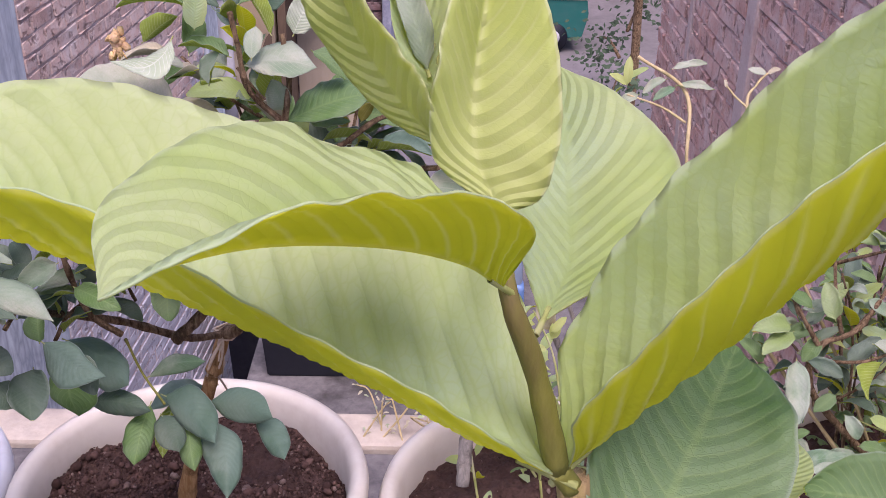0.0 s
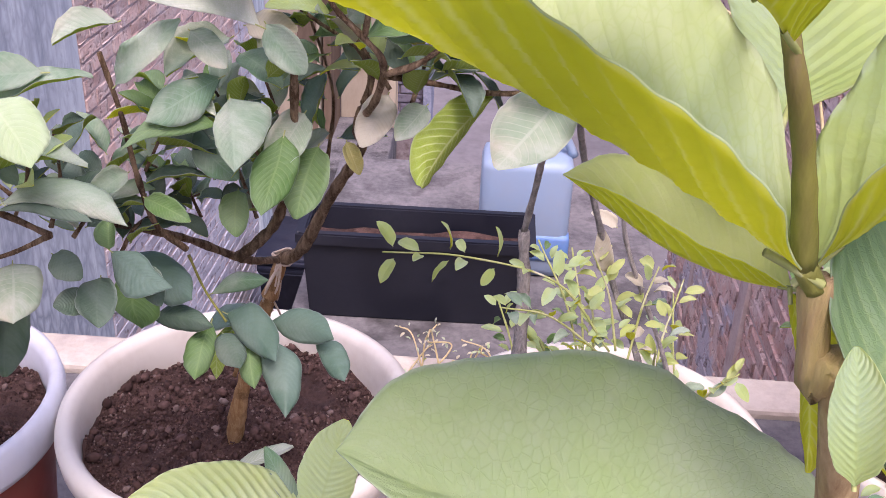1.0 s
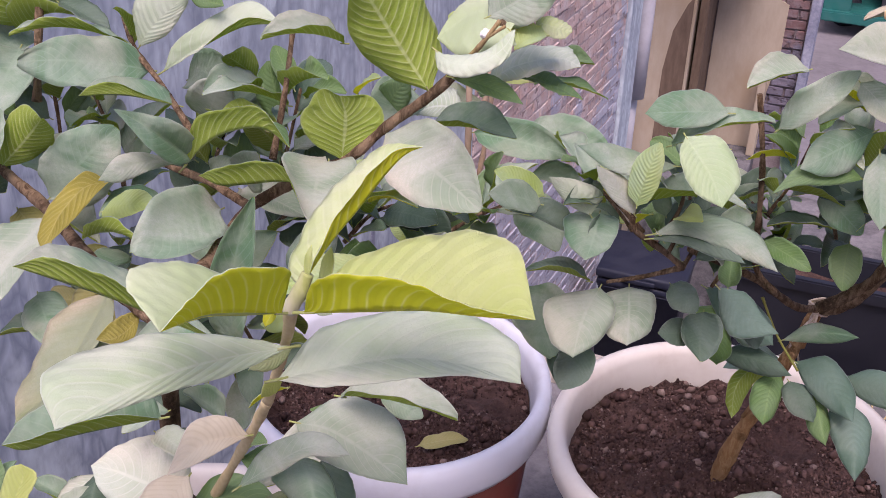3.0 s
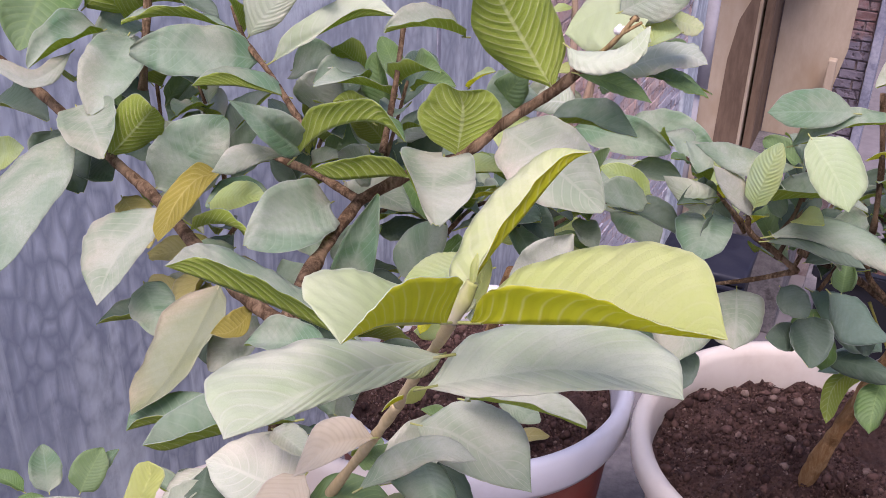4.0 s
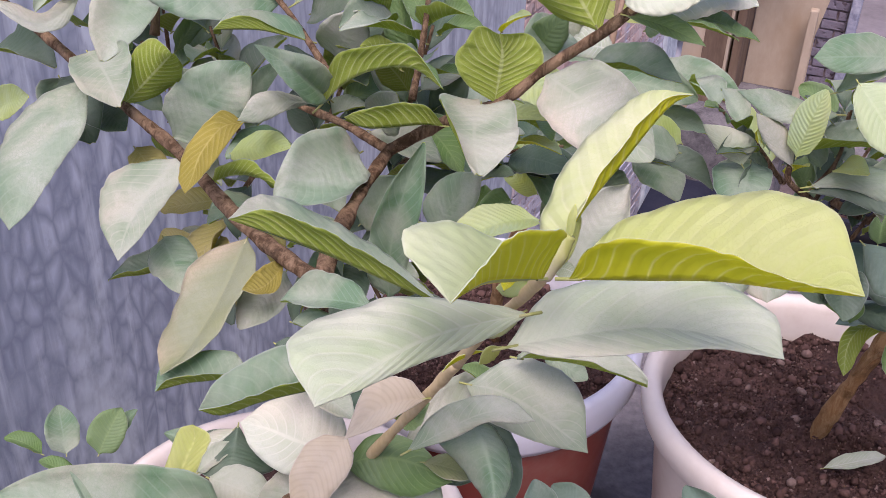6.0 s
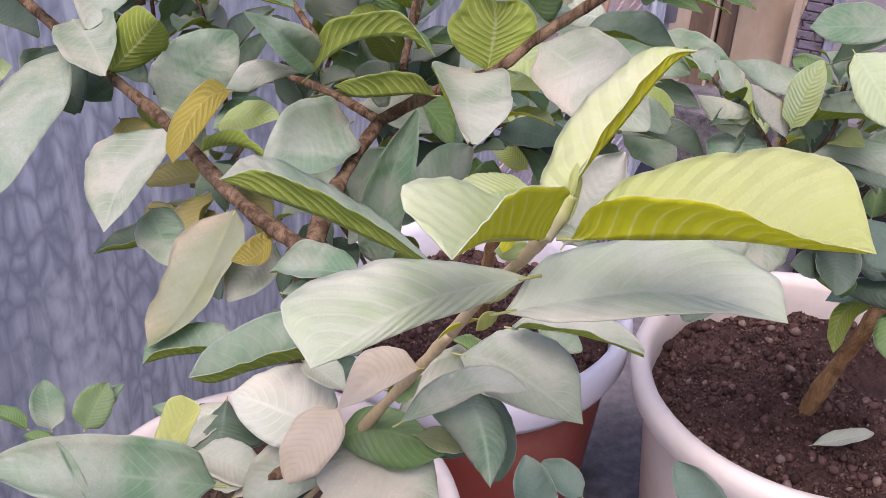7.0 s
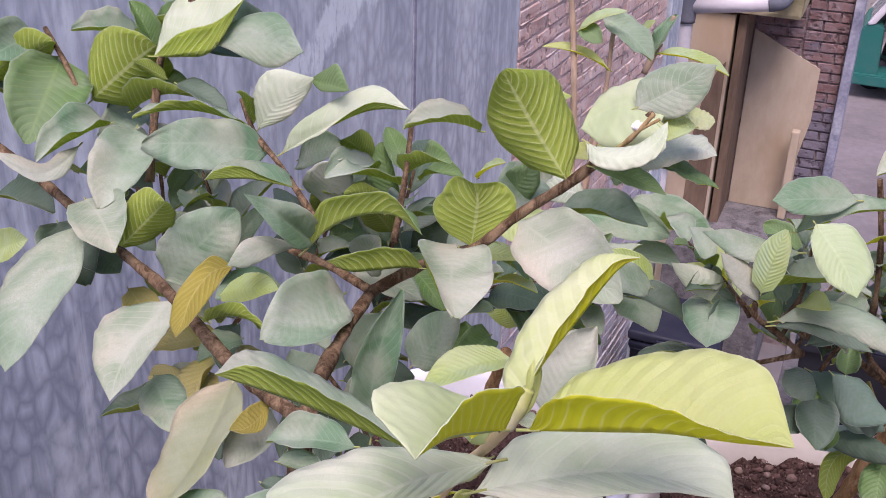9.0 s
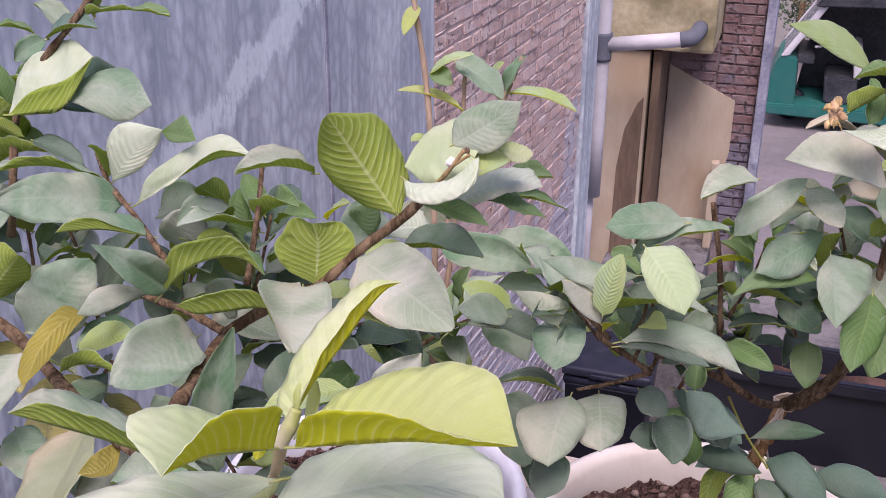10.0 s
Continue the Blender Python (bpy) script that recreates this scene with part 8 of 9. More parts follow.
leaf(guava_young, (0.007, 0.160, 1.109), (0.001, 0.166, 1.125), (0.16, -0.90, 0.39), 0.28, 32, 0.05, 'old')
blade(guava_young, [(0.0502, 0.1479, 0.9986), (0.0257, 0.1486, 0.9951), (0.0002, 0.1487, 0.9926), (-0.0229, 0.1513, 0.9926), (-0.0431, 0.1557, 0.9974)], [(0.0191, 0.1361, 0.9938), (-0.0052, 0.1343, 0.9919), (-0.0287, 0.1448, 0.9936)], [(0.0372, 0.1646, 1.0023), (0.0060, 0.1734, 1.0116), (-0.0305, 0.1685, 1.0070)], 'olive2')
blade(guava_young, [(0.0334, 0.1537, 1.0401), (0.0250, 0.1585, 1.0388), (0.0141, 0.1647, 1.0402), (0.0044, 0.1720, 1.0435), (-0.0040, 0.1792, 1.0465)], [(0.0267, 0.1562, 1.0429), (0.0167, 0.1606, 1.0451), (0.0047, 0.1698, 1.0478)], [(0.0330, 0.1673, 1.0418), (0.0220, 0.1777, 1.0464), (0.0050, 0.1824, 1.0496)], 'young')
leaf(guava_young, (0.032, 0.149, 1.042), (0.040, 0.143, 1.011), (0.84, 0.52, 0.14), 0.4, 25, 0.05, 'young')
leaf(guava_young, (0.035, 0.115, 1.032), (0.034, 0.124, 1.049), (-0.21, -0.85, 0.48), 0.5, 25, 0.05, 'fresh')
leaf(guava_young, (-0.051, 0.179, 0.958), (-0.046, 0.190, 0.977), (-0.15, -0.83, 0.54), 0.62, 12, 0.05, 'fresh')
leaf(guava_young, (-0.055, 0.193, 0.944), (-0.094, 0.175, 0.960), (0.47, -0.23, 0.85), 0.5, 12, 0.05, 'fresh')
leaf(guava_young, (-0.058, 0.194, 0.946), (-0.067, 0.200, 0.959), (0.32, -0.74, 0.60), 0.35, 15, 0.05, 'old')
branch(guava_side, [(0.033, 0.960, 0.366), (0.037, 0.985, 0.429), (0.037, 1.006, 0.504), (0.032, 1.007, 0.586)], .0085, .0062, "trunk", bark_grey)
branch(guava_side, [(0.032, 1.007, 0.586), (0.038, 0.984, 0.644), (0.043, 0.937, 0.721), (0.051, 0.844, 0.800)], .0038, .003, "branch", bark_grey)
branch(guava_side, [(0.170, 0.980, 0.270), (0.180, 0.980, 0.400), (0.132, 1.008, 0.528), (0.109, 0.992, 0.603), (0.081, 0.950, 0.696), (0.056, 0.827, 0.810)], .0042, .003, "branch", bark_grey)
branch(guava_side, [(0.200, 1.000, 0.270), (0.210, 1.000, 0.400), (0.139, 1.007, 0.584), (0.129, 0.984, 0.684), (0.118, 0.971, 0.764), (0.089, 0.947, 0.829)], .003, .002, "branch", bark_grey)
leaf(guava_side, (0.126, 0.994, 0.604), (0.099, 0.999, 0.617), (0.26, -0.62, 0.74), 0.5, 12, 0.05, 'dry')
leaf(guava_side, (0.123, 1.005, 0.543), (0.108, 0.993, 0.605), (0.32, -0.94, -0.10), 0.35, 12, 0.05, 'dry')
branch(guava_sprout, [(0.550, 1.120, 0.250), (0.420, 1.150, 0.420), (0.297, 1.131, 0.595), (0.285, 1.161, 0.674), (0.283, 1.198, 0.746), (0.227, 1.217, 0.783)], .0028, .0020)
branch(guava_sprout, [(0.283, 1.183, 0.716), (0.254, 1.191, 0.732), (0.215, 1.197, 0.744)], .0016, .0012)
branch(guava_sprout, [(0.369, 1.159, 0.648), (0.353, 1.192, 0.733), (0.364, 1.204, 0.756), (0.376, 1.210, 0.768)], .0020, .0014)
branch(guava_sprout, [(0.353, 1.192, 0.733), (0.339, 1.198, 0.744), (0.329, 1.203, 0.755)], .0014, .0010)
branch(guava_sprout, [(0.580, 1.120, 0.250), (0.500, 1.140, 0.420), (0.369, 1.159, 0.648)], .0024, .0020)
leaf(guava_sprout, (0.267, 1.211, 0.771), (0.307, 1.215, 0.777), (-0.06, -0.68, 0.73), 0.28, 15, 0.05, 'dust')
leaf(guava_sprout, (0.273, 1.202, 0.754), (0.316, 1.201, 0.751), (0.04, -0.58, 0.81), 0.28, 15, 0.05, 'dust')
leaf(guava_sprout, (0.260, 1.206, 0.760), (0.233, 1.198, 0.746), (-0.24, -0.61, 0.75), 0.4, 15, 0.05, 'dust')
leaf(guava_sprout, (0.270, 1.201, 0.752), (0.245, 1.194, 0.738), (-0.23, -0.61, 0.76), 0.4, 15, 0.05, 'old')
leaf(guava_sprout, (0.228, 1.197, 0.744), (0.204, 1.191, 0.732), (-0.22, -0.61, 0.77), 0.5, 15, 0.05, 'dust')
leaf(guava_sprout, (0.215, 1.202, 0.754), (0.218, 1.217, 0.783), (-0.16, -0.87, 0.47), 0.35, 20, 0.05, 'young')
leaf(guava_sprout, (0.214, 1.202, 0.754), (0.195, 1.208, 0.765), (0.27, -0.61, 0.75), 0.5, 20, 0.05, 'young')
leaf(guava_sprout, (0.209, 1.201, 0.751), (0.199, 1.196, 0.742), (-0.69, 0.57, 0.45), 0.6, 15, 0.05, 'green')
leaf(guava_sprout, (0.216, 1.205, 0.760), (0.239, 1.211, 0.772), (-0.27, -0.52, 0.81), 0.35, 20, 0.05, 'fresh')
leaf(guava_sprout, (0.375, 1.210, 0.768), (0.354, 1.212, 0.772), (0.06, -0.73, 0.68), 0.5, 15, 0.05, 'dust')
leaf(guava_sprout, (0.376, 1.209, 0.767), (0.391, 1.212, 0.773), (-0.19, -0.57, 0.80), 0.5, 15, 0.05, 'dry')
leaf(guava_sprout, (0.329, 1.202, 0.753), (0.327, 1.206, 0.761), (-0.06, -0.89, 0.45), 0.5, 15, 0.05, 'dry')
branch(leafy_shrub, [(0.600, 1.100, 0.250), (0.436, 1.040, 0.440), (0.431, 1.040, 0.505), (0.467, 1.033, 0.536), (0.516, 1.066, 0.598)], .0045, .0028)
branch(leafy_shrub, [(0.431, 1.040, 0.505), (0.405, 1.038, 0.546), (0.392, 1.050, 0.568)], .0030, .0018)
branch(leafy_shrub, [(0.430, 1.106, 0.568), (0.468, 1.103, 0.583), (0.517, 1.092, 0.605)], .0026, .0018)
branch(leafy_shrub, [(0.448, 1.030, 0.530), (0.441, 1.050, 0.569), (0.440, 1.068, 0.602)], .0026, .0018)
branch(leafy_shrub, [(0.425, 1.018, 0.463), (0.394, 0.992, 0.458), (0.357, 0.986, 0.446)], .0022, .0016)
branch(leafy_shrub, [(0.437, 1.033, 0.491), (0.474, 1.016, 0.503), (0.511, 1.022, 0.515)], .0022, .0016)
leaf(leafy_shrub, (0.391, 1.034, 0.538), (0.345, 1.014, 0.542), (0.27, -0.42, 0.87), 0.5, 18, 0.06, 'olive2')
leaf(leafy_shrub, (0.394, 1.030, 0.531), (0.356, 1.002, 0.520), (-0.00, -0.35, 0.94), 0.5, 22, 0.06, 'olive2')
leaf(leafy_shrub, (0.441, 1.037, 0.544), (0.430, 1.056, 0.580), (-0.18, -0.89, 0.41), 0.6, 25, 0.06, 'olive2')
leaf(leafy_shrub, (0.415, 1.043, 0.555), (0.379, 1.051, 0.571), (0.25, -0.51, 0.82), 0.5, 20, 0.06, 'green')
leaf(leafy_shrub, (0.393, 0.999, 0.513), (0.387, 0.943, 0.471), (-0.28, -0.56, 0.78), 0.38, 14, 0.05, 'old')
leaf(leafy_shrub, (0.405, 0.999, 0.513), (0.440, 0.983, 0.504), (-0.08, -0.62, 0.78), 0.5, 18, 0.06, 'dark')
leaf(leafy_shrub, (0.493, 1.016, 0.503), (0.470, 0.980, 0.477), (-0.71, 0.65, -0.29), 0.55, 20, 0.08, 'green')
leaf(leafy_shrub, (0.500, 1.078, 0.622), (0.462, 1.077, 0.620), (-0.03, -0.50, 0.87), 0.5, 18, 0.05, 'olive2')
leaf(leafy_shrub, (0.486, 1.057, 0.581), (0.458, 1.061, 0.590), (0.17, -0.59, 0.79), 0.45, 18, 0.05, 'green')
leaf(leafy_shrub, (0.477, 1.048, 0.564), (0.501, 1.039, 0.548), (0.21, -0.70, 0.68), 0.5, 18, 0.05, 'old')
leaf(leafy_shrub, (0.484, 1.025, 0.520), (0.514, 1.020, 0.510), (0.13, -0.65, 0.75), 0.6, 18, 0.05, 'old')
leaf(leafy_shrub, (0.390, 0.976, 0.427), (0.415, 0.980, 0.434), (-0.15, -0.51, 0.85), 0.45, 18, 0.05, 'green')
leaf(leafy_shrub, (0.381, 0.947, 0.415), (0.445, 0.944, 0.430), (-0.23, -0.42, 0.88), 0.3, 18, 0.05, 'old')
leaf(leafy_shrub, (0.403, 0.928, 0.420), (0.446, 0.927, 0.418), (0.03, -0.43, 0.90), 0.4, 18, 0.05, 'old')
leaf(leafy_shrub, (0.385, 0.931, 0.427), (0.401, 0.921, 0.407), (0.12, -0.84, 0.53), 0.6, 18, 0.05, 'olive2')
leaf(leafy_shrub, (0.446, 0.972, 0.462), (0.462, 0.960, 0.439), (0.06, -0.87, 0.49), 0.6, 18, 0.05, 'old')
leaf(leafy_shrub, (0.411, 1.059, 0.543), (0.449, 1.063, 0.551), (-0.13, -0.47, 0.87), 0.5, 18, 0.05, 'old')
leaf(leafy_shrub, (0.443, 1.062, 0.548), (0.461, 1.074, 0.571), (-0.41, -0.63, 0.66), 0.5, 18, 0.05, 'fresh')
leaf(leafy_shrub, (0.362, 1.015, 0.501), (0.336, 1.026, 0.523), (0.24, -0.72, 0.65), 0.6, 18, 0.05, 'green')
leaf(leafy_shrub, (0.368, 1.012, 0.496), (0.343, 1.009, 0.490), (-0.15, -0.46, 0.88), 0.5, 18, 0.05, 'green')
leaf(leafy_shrub, (0.350, 1.000, 0.474), (0.369, 0.992, 0.457), (0.25, -0.71, 0.66), 0.6, 18, 0.05, 'olive2')
leaf(leafy_shrub, (0.431, 1.044, 0.514), (0.412, 1.032, 0.491), (-0.37, -0.66, 0.65), 0.6, 18, 0.05, 'green')
leaf(leafy_shrub, (0.427, 1.059, 0.520), (0.396, 1.052, 0.508), (-0.19, -0.55, 0.81), 0.6, 18, 0.05, 'green')
leaf(leafy_shrub, (0.466, 1.041, 0.486), (0.504, 1.053, 0.510), (-0.33, -0.50, 0.80), 0.5, 18, 0.05, 'dark')
leaf(leafy_shrub, (0.443, 0.999, 0.469), (0.419, 0.990, 0.453), (-0.32, -0.56, 0.76), 0.6, 18, 0.05, 'green')
leaf(leafy_shrub, (0.481, 0.987, 0.448), (0.506, 0.982, 0.437), (0.17, -0.66, 0.73), 0.6, 18, 0.05, 'fresh')
leaf(leafy_shrub, (0.462, 0.957, 0.432), (0.492, 0.954, 0.427), (0.09, -0.56, 0.83), 0.5, 18, 0.05, 'green')
sprig(leafy_shrub, [(0.453, 1.075, 0.400), (0.438, 1.089, 0.470), (0.411, 1.102, 0.539)], .045, 7, 91, ['old', 'dust', 'dark'], .9, .0018, .3)
sprig(leafy_shrub, [(0.493, 1.075, 0.400), (0.491, 1.090, 0.471), (0.476, 1.109, 0.551)], .045, 7, 92, ['old', 'young', 'dark'], .9, .0018, .3)
sprig(leafy_shrub, [(0.466, 1.075, 0.400), (0.525, 1.078, 0.448), (0.555, 1.092, 0.518)], .045, 7, 93, ['dark', 'dust', 'green'], .9, .0018, .2)
sprig(leafy_shrub, [(0.439, 1.075, 0.399), (0.392, 1.070, 0.434), (0.366, 1.077, 0.492)], .04, 6, 94, ['dark', 'green'], .9, .0018, .2)
leaf(guava_young, (0.068, 0.160, 1.026), (0.079, 0.178, 1.029), (0.04, -0.18, 0.98), 0.62, 12, 0.05, 'fresh')
leaf(guava_young, (0.101, 0.160, 1.026), (0.074, 0.154, 1.036), (0.38, -0.53, 0.76), 0.6, 12, 0.05, 'green')
leaf(guava_shrub, (-0.5073, 0.3687, 0.7100), (-0.4606, 0.4513, 0.6900), (0.1, -0.3, 0.95), 0.46, 28, 0.14, 'dust', 44)
leaf(guava_shrub, (-0.542, 0.343, 0.679), (-0.553, 0.311, 0.676), (0.14, -0.12, 0.98), 0.56, 32, 0.08, 'dark')
leaf(guava_shrub, (-0.508, 0.364, 0.691), (-0.519, 0.337, 0.677), (0.21, -0.51, 0.83), 0.6, 16, 0.06, 'old')
leaf(guava_shrub, (-0.526, 0.367, 0.668), (-0.487, 0.356, 0.668), (-0.05, -0.17, 0.98), 0.56, 30, 0.08, 'dust')
leaf(guava_shrub, (-0.617, 0.341, 0.680), (-0.645, 0.339, 0.693), (0.41, -0.14, 0.90), 0.56, 32, 0.08, 'old')
leaf(guava_shrub, (-0.612, 0.323, 0.689), (-0.596, 0.339, 0.703), (-0.20, -0.51, 0.84), 0.56, 32, 0.08, 'dust')
leaf(guava_shrub, (-0.589, 0.393, 0.738), (-0.555, 0.391, 0.735), (0.08, -0.22, 0.97), 0.56, 30, 0.08, 'dark')
leaf(guava_shrub, (-0.537, 0.388, 0.739), (-0.563, 0.387, 0.751), (0.41, -0.18, 0.89), 0.56, 30, 0.08, 'old')
leaf(guava_shrub, (-0.564, 0.360, 0.715), (-0.546, 0.379, 0.731), (-0.20, -0.52, 0.83), 0.56, 30, 0.08, 'dark')
leaf(guava_shrub, (-0.471, 0.410, 0.734), (-0.491, 0.409, 0.744), (0.43, -0.15, 0.89), 0.56, 30, 0.08, 'green')
leaf(guava_shrub, (-0.686, 0.306, 0.669), (-0.709, 0.303, 0.676), (0.31, -0.08, 0.95), 0.56, 30, 0.08, 'green')
leaf(guava_shrub, (-0.685, 0.282, 0.670), (-0.661, 0.295, 0.677), (-0.11, -0.24, 0.96), 0.56, 30, 0.08, 'green')
leaf(guava_shrub, (-0.619, 0.278, 0.702), (-0.583, 0.282, 0.706), (-0.09, -0.13, 0.99), 0.56, 30, 0.08, 'old')
sprig(guava_small, [(-0.091, 0.776, 0.826), (-0.116, 0.783, 0.860), (-0.150, 0.793, 0.901)], .05, 6, 101, ['green', 'fresh', 'old'], .9, .0018, .3)
sprig(guava_small, [(-0.075, 0.791, 0.810), (-0.066, 0.796, 0.842), (-0.057, 0.807, 0.884)], .05, 6, 102, ['dark', 'olive', 'dust'], .9, .0018, .3)
sprig(guava_small, [(-0.109, 0.788, 0.849), (-0.160, 0.792, 0.879), (-0.192, 0.796, 0.908)], .045, 6, 103, ['old', 'dry', 'green'], .9, .0018, .3)
sprig(guava_small, [(-0.124, 0.785, 0.886), (-0.139, 0.791, 0.919), (-0.155, 0.796, 0.951)], .045, 6, 104, ['green', 'dark', 'young'], .9, .0018, .3)
sprig(guava_small, [(-0.058, 0.803, 0.834), (-0.022, 0.808, 0.843), (0.004, 0.812, 0.851)], .045, 5, 105, ['dark', 'old'], .9, .0018, .2)
sprig(compound_weed, [(0.129, 0.948, 0.480), (0.069, 0.962, 0.551), (-0.026, 0.951, 0.582), (-0.110, 0.930, 0.594)], .030, 10, 111, ['fresh'], 1.2, .0014, .1)
sprig(compound_weed, [(0.137, 0.957, 0.475), (0.125, 0.977, 0.532), (0.103, 0.990, 0.577)], .026, 8, 112, ['fresh', 'young'], 1.2, .0014, .1)
sprig(compound_weed, [(0.132, 0.951, 0.464), (0.066, 0.944, 0.520), (0.012, 0.928, 0.539)], .026, 7, 113, ['fresh', 'old'], 1.2, .0014, .1)
sprig(compound_weed, [(0.151, 0.960, 0.459), (0.163, 0.983, 0.518), (0.178, 1.005, 0.554)], .024, 7, 114, ['fresh', 'young', 'dry'], 1.2, .0014, .1)
branch(compound_weed, [(0.13, 0.98, 0.28), (0.125, 0.97, 0.33), (0.12, 0.965, 0.37)], 0.002, 0.0015, "stem")
leaf(guava_shrub, (-0.533, 0.332, 0.785), (-0.547, 0.311, 0.782), (0.12, -0.24, 0.96), 0.67, 28, 0.08, 'old')
leaf(guava_shrub, (-0.536, 0.324, 0.776), (-0.511, 0.318, 0.772), (0.10, -0.21, 0.97), 0.67, 28, 0.08, 'dust')
leaf(guava_shrub, (-0.558, 0.344, 0.797), (-0.529, 0.343, 0.798), (-0.05, -0.19, 0.98), 0.56, 28, 0.08, 'old')
leaf(guava_shrub, (-0.572, 0.349, 0.775), (-0.546, 0.344, 0.772), (0.07, -0.17, 0.98), 0.56, 28, 0.08, 'dark')


# ---- weeds and shrubs of the right-hand pots ----
def weed(name, at, label, seed, stems, height, size, kinds, spread=0.10, pairs=6, material=None, lean=(0, 0)):
    rnd = random.Random(seed)
    p = plant_thing(name, at, label, material or bark_green, "weeds in the pots")
    a = Vector(at)
    for k in range(stems):
        h = height * rnd.uniform(0.55, 1.05)
        top = a + Vector((rnd.gauss(lean[0], spread), rnd.gauss(lean[1], spread), h))
        mid = a.lerp(top, 0.5) + Vector((rnd.gauss(0, 0.02), rnd.gauss(0, 0.02), 0.02))
        root = a + Vector((rnd.uniform(-0.05, 0.05), rnd.uniform(-0.05, 0.05), -0.02))
        sprig(p, [root, mid, top], size, pairs, seed * 31 + k, kinds, 0.8, 0.0018, 0.35, "stem")
    return p


weed("weed", (0.10, 1.06, 0.30), "fresh green weed with small oval leaflets", 3, 5, 0.20, 0.024, ["fresh", "fresh", "green"], 0.05, 9, None, (-0.04, 0.06))
weed("weed", (0.20, 1.02, 0.30), "pale yellow-green weed with small leaves", 5, 6, 0.17, 0.026, ["fresh", "old", "young"], 0.06, 7)
weed("weed", (0.15, 0.90, 0.30), "low dry weed with curled leaves", 8, 5, 0.09, 0.02, ["dry", "young", "fresh"], 0.06, 5)
weed("shrub", (0.58, 1.18, 0.26), "small-leaved shrub with dusty and yellowish leaves", 12, 13, 0.42, 0.034, ["olive2", "fresh", "green", "green", "old", "dark"], 0.14, 9, bark_brown, (-0.02, 0.05))
weed("shrub", (0.66, 1.05, 0.26), "dark small-leaved shrub with reddish stems", 17, 11, 0.34, 0.034, ["dark", "olive2", "green", "green", "old"], 0.13, 8, bark_brown)
weed("shrub", (0.50, 1.02, 0.26), "low leafy weed at the pot edge", 21, 7, 0.12, 0.034, ["fresh", "old", "green"], 0.10, 5)


weed("dry_weed", (-0.10, 1.53, 0.012), "small dry weed stalks on the mortar ledge", 31, 5, 0.085, 0.010, ["dry", "dust"], 0.025, 4, bark_gold)
weed("dry_weed", (0.02, 1.53, 0.012), "thin dry weed on the ledge beside the pot", 33, 4, 0.06, 0.012, ["dry", "mint"], 0.03, 3, bark_gold)


# ---- small things ----
def dried_flower(at):
    f = thing("dried_flower", at, "withered golden guava flower on the bush", "flower")
    rnd = random.Random(5)
    c = Vector(at)
    for k in range(15):
        p = c + Vector((rnd.gauss(0, 0.0028), rnd.gauss(0, 0.0028), 0.0011 * (k - 6)))
        bm = bmesh.new()
        bmesh.ops.create_icosphere(bm, subdivisions=2, radius=1.0)
        d = Euler((rnd.uniform(0, 6), rnd.uniform(0, 6), rnd.uniform(0, 6))).to_matrix() @ Matrix.Diagonal((0.0040, 0.0030, 0.0022))
        for v in bm.verts:
            v.co = p + (d @ v.co) * (1 + 0.5 * noise.noise(v.co * 1.7 + Vector((k, 0, 0))))
        part("petal", bm, flower_mat, f)
    for _ in range(9):
        d = Vector((rnd.gauss(0, 1), rnd.gauss(0, 1), rnd.gauss(0.2, 1))).normalized()
        part("stamen", tube(bmesh.new(), [c, c + d * 0.006, c + d * rnd.uniform(0.008, 0.011) + Vector((0, 0, -0.001))], 0.0007, 0.0005, 5), flower_mat, f)


dried_flower((-0.216, 0.723, 0.938))


def ties():
    s = thing("jute_string", (-0.211, 0.94, 0.575), "frayed jute strings tied round the guava fork", "string")
    a = Vector((-0.211, 0.937, 0.578))
    rnd = random.Random(9)
    for k in range(7):
        e = a + Vector((rnd.uniform(-0.035, 0.012), rnd.uniform(-0.01, 0.02), -rnd.uniform(0.06, 0.115)))
        part("strand", tube(bmesh.new(), smooth_path([a + Vector((rnd.uniform(-0.006, 0.006), -0.008, 0.004)), a.lerp(e, 0.5) + Vector((rnd.uniform(-0.01, 0.01), -0.012, 0)), e]), 0.0016, 0.001, 6), string_mat, s)
    bm = bmesh.new()
    for k in range(3):
        tube(bm, [a + Vector((0.0105 * math.cos(q / 2), 0.0105 * math.sin(q / 2), -0.004 + 0.003 * k + 0.002 * math.sin(q))) for q in range(14)], 0.0014, 0.0014, 6)
    part("knot", bm, string_mat, s)


ties()


def fallen(base, tip, normal, width, kind, label):
    p = thing("fallen_leaf", base, label, "leaf", "fallen leaves on the soil")
    leaf(p, base, tip, normal, width, 18, 0.08, kind, 20, "blade")


fallen((-0.262, 0.885, 0.338), (-0.205, 0.925, 0.344), (0.1, -0.3, 1), 0.28, "pale", "pale dry curled leaf lying on the soil")
fallen((-0.60, 0.855, 0.335), (-0.55, 0.885, 0.340), (0.1, -0.3, 1), 0.36, "yellow", "yellowed leaf lying on the soil")
fallen((-0.70, 0.62, 0.31), (-0.66, 0.66, 0.318), (0.1, -0.3, 1), 0.4, "dry", "brown leaf lying on the soil")


def blossom(at):
    b = thing("guava_blossom", at, "small white opened bud on the cut branch", "flower")
    rnd = random.Random(3)
    for k in range(4):
        c = Vector(at) + Vector((rnd.gauss(0, 0.0022), rnd.gauss(0, 0.002), rnd.gauss(0.0008, 0.0018)))
        part("petal", lathe([(0.0002, -0.0020), (0.0013, -0.0011), (0.0017, 0.0003), (0.0011, 0.0019), (0.0002, 0.0025)], 10, c), petal_mat, b)


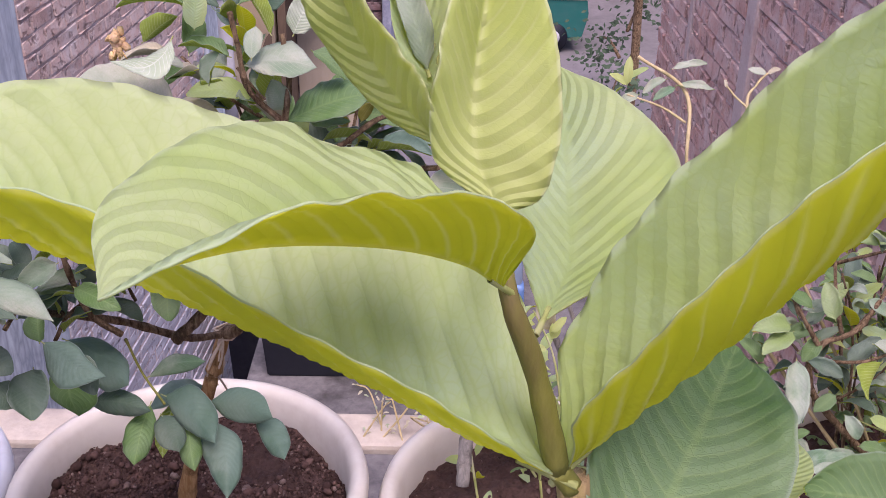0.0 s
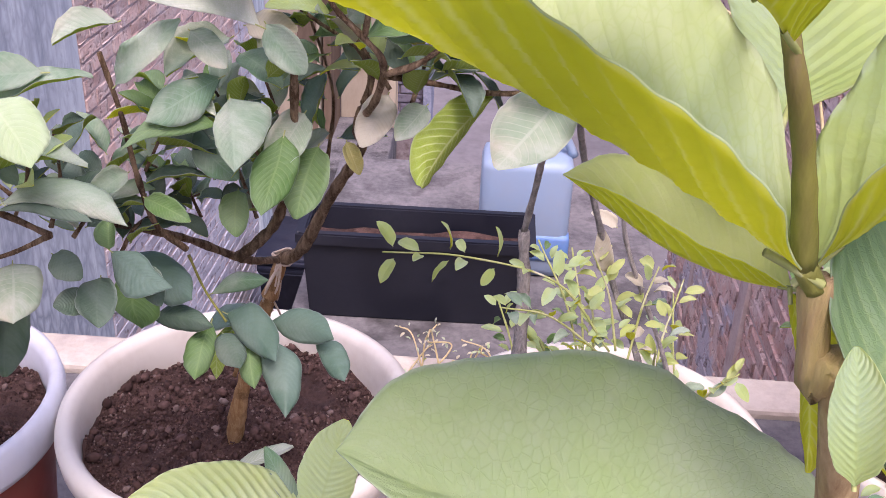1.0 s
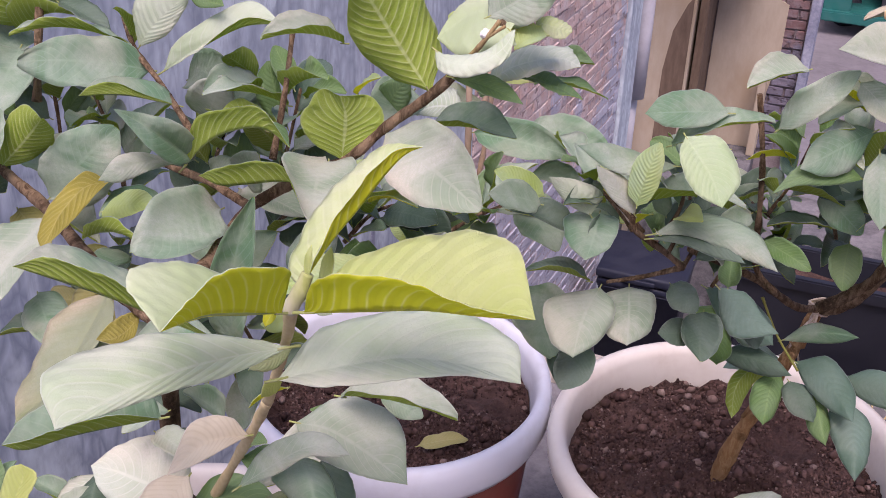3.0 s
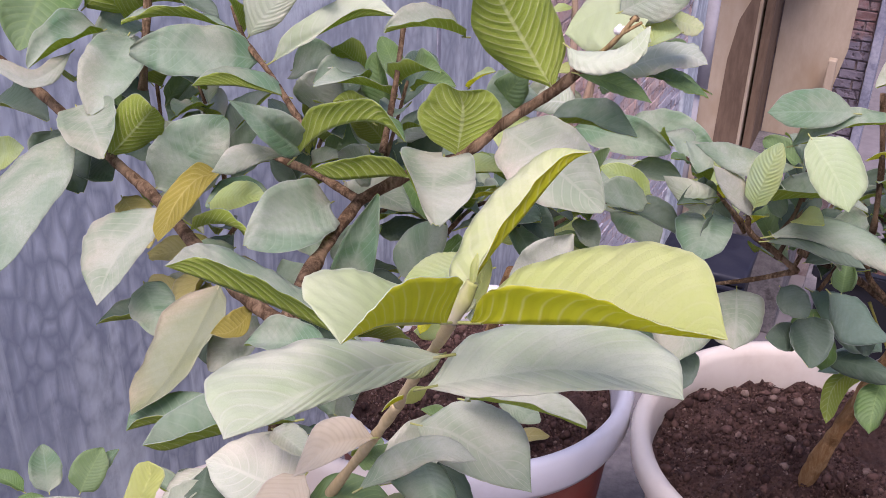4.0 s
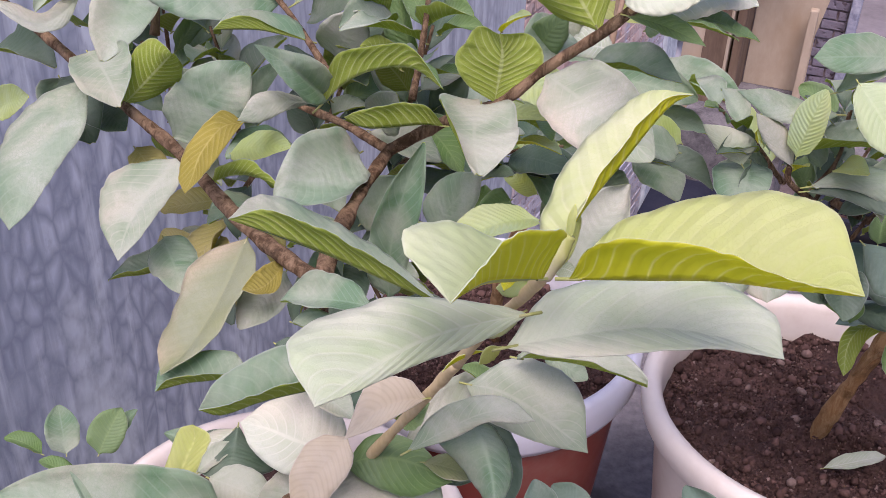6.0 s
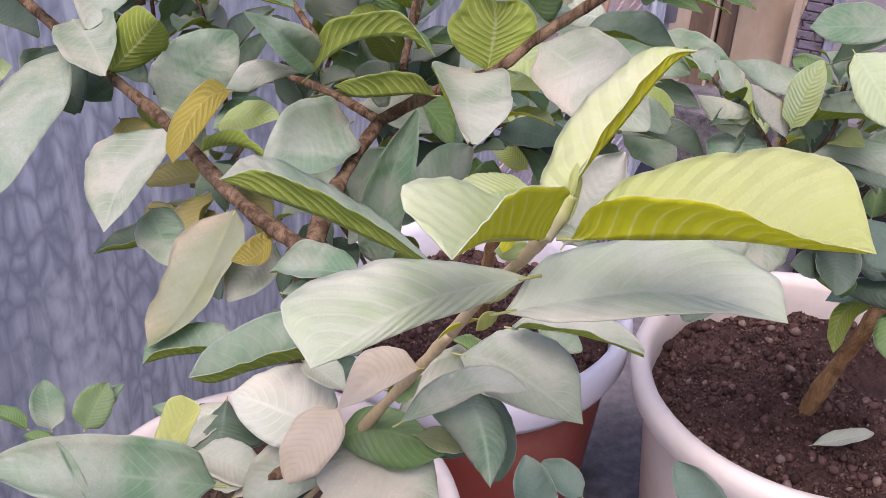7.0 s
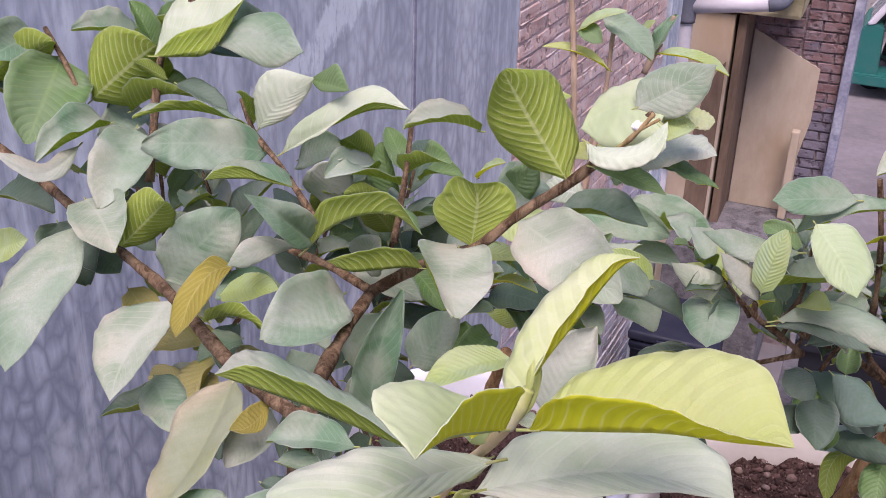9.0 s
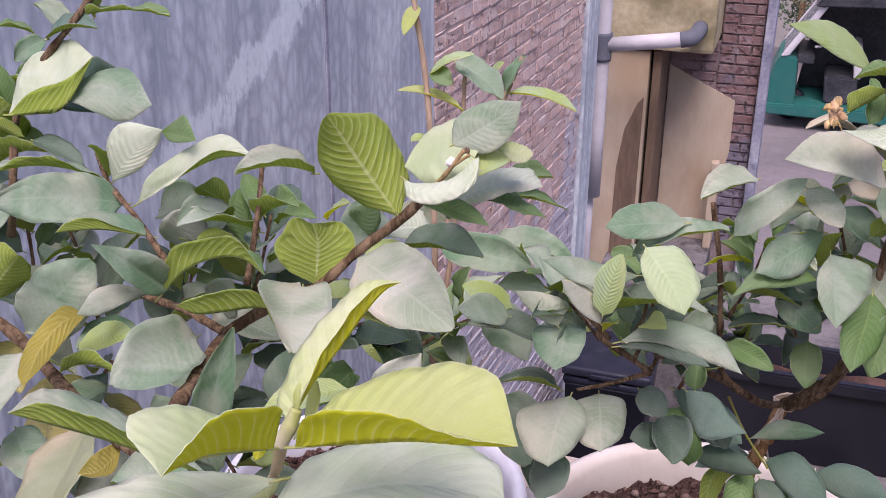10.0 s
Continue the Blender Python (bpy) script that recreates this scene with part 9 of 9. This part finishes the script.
blossom((-0.4166, 0.4696, 0.9645))


# ---- bricks, laid last ----
def brick_mesh(name, lx, ly, lz, seed):
    rnd = random.Random(seed)
    bm = box(bmesh.new(), -lx / 2, -ly / 2, -lz / 2, lx / 2, ly / 2, lz / 2)
    bmesh.ops.bevel(bm, geom=list(bm.edges), offset=0.004, segments=1, affect="EDGES")
    for v in bm.verts:
        v.co += Vector((rnd.gauss(0, 1), rnd.gauss(0, 1), rnd.gauss(0, 1))) * 0.0026
    me = bpy.data.meshes.new(name)
    bm.to_mesh(me)
    bm.free()
    return me


def lay(wall, m, face, y0, y1, z0, z1, along, mat, limit, seed):
    """Courses of bricks on a wall face. along: the local axis of the courses; the first ones up to limit are parts, the rest one mesh."""
    rnd = random.Random(seed)
    lw, lh = 0.215, 0.062
    kinds = []
    for k in range(6):
        me = brick_mesh("brick", 0.05 if along == "y" else lw, lw if along == "y" else 0.05, lh, seed + k)
        me.materials.append(mat)
        kinds.append(me)
    spots = []
    z, c = z0, 0
    while z < z1:
        y = y0 - (0.11 if c % 2 else 0.0)
        while y < y1:
            ya, yb = max(y, y0), min(y + 0.225, y1)
            if yb - ya > 0.05:
                spots.append(((ya + yb) / 2, z + 0.036, (yb - ya - 0.012) / lw))
            y += 0.227
        z += 0.0745
        c += 1
    rest_v, rest_f = [], []
    for k, (y, zz, sc) in enumerate(spots):
        me = kinds[rnd.randrange(6)]
        out = face + rnd.uniform(-0.002, 0.002)
        loc = Vector((out, y, zz)) if along == "y" else Vector((y, out, zz))
        q = m @ Matrix.Translation(loc) @ Euler((rnd.gauss(0, 0.010), rnd.gauss(0, 0.004), rnd.gauss(0, 0.004))).to_matrix().to_4x4()
        q = q @ Matrix.Diagonal((1, sc, 1, 1) if along == "y" else (sc, 1, 1, 1))
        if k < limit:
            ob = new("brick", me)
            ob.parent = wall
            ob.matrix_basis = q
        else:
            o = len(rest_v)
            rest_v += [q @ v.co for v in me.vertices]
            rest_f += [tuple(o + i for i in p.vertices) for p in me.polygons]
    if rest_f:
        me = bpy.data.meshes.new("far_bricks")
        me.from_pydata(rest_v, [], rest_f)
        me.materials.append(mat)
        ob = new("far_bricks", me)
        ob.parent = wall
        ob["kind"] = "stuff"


lay(wall_brick, ML, -0.022, 0.0, 2.50, -1.85, 0.55, "y", brick_mat, 300, 11)
lay(wall_right, MR, 0.020, -3.2, 0.0, -0.9, 0.95, "y", brick_red, 300, 23)
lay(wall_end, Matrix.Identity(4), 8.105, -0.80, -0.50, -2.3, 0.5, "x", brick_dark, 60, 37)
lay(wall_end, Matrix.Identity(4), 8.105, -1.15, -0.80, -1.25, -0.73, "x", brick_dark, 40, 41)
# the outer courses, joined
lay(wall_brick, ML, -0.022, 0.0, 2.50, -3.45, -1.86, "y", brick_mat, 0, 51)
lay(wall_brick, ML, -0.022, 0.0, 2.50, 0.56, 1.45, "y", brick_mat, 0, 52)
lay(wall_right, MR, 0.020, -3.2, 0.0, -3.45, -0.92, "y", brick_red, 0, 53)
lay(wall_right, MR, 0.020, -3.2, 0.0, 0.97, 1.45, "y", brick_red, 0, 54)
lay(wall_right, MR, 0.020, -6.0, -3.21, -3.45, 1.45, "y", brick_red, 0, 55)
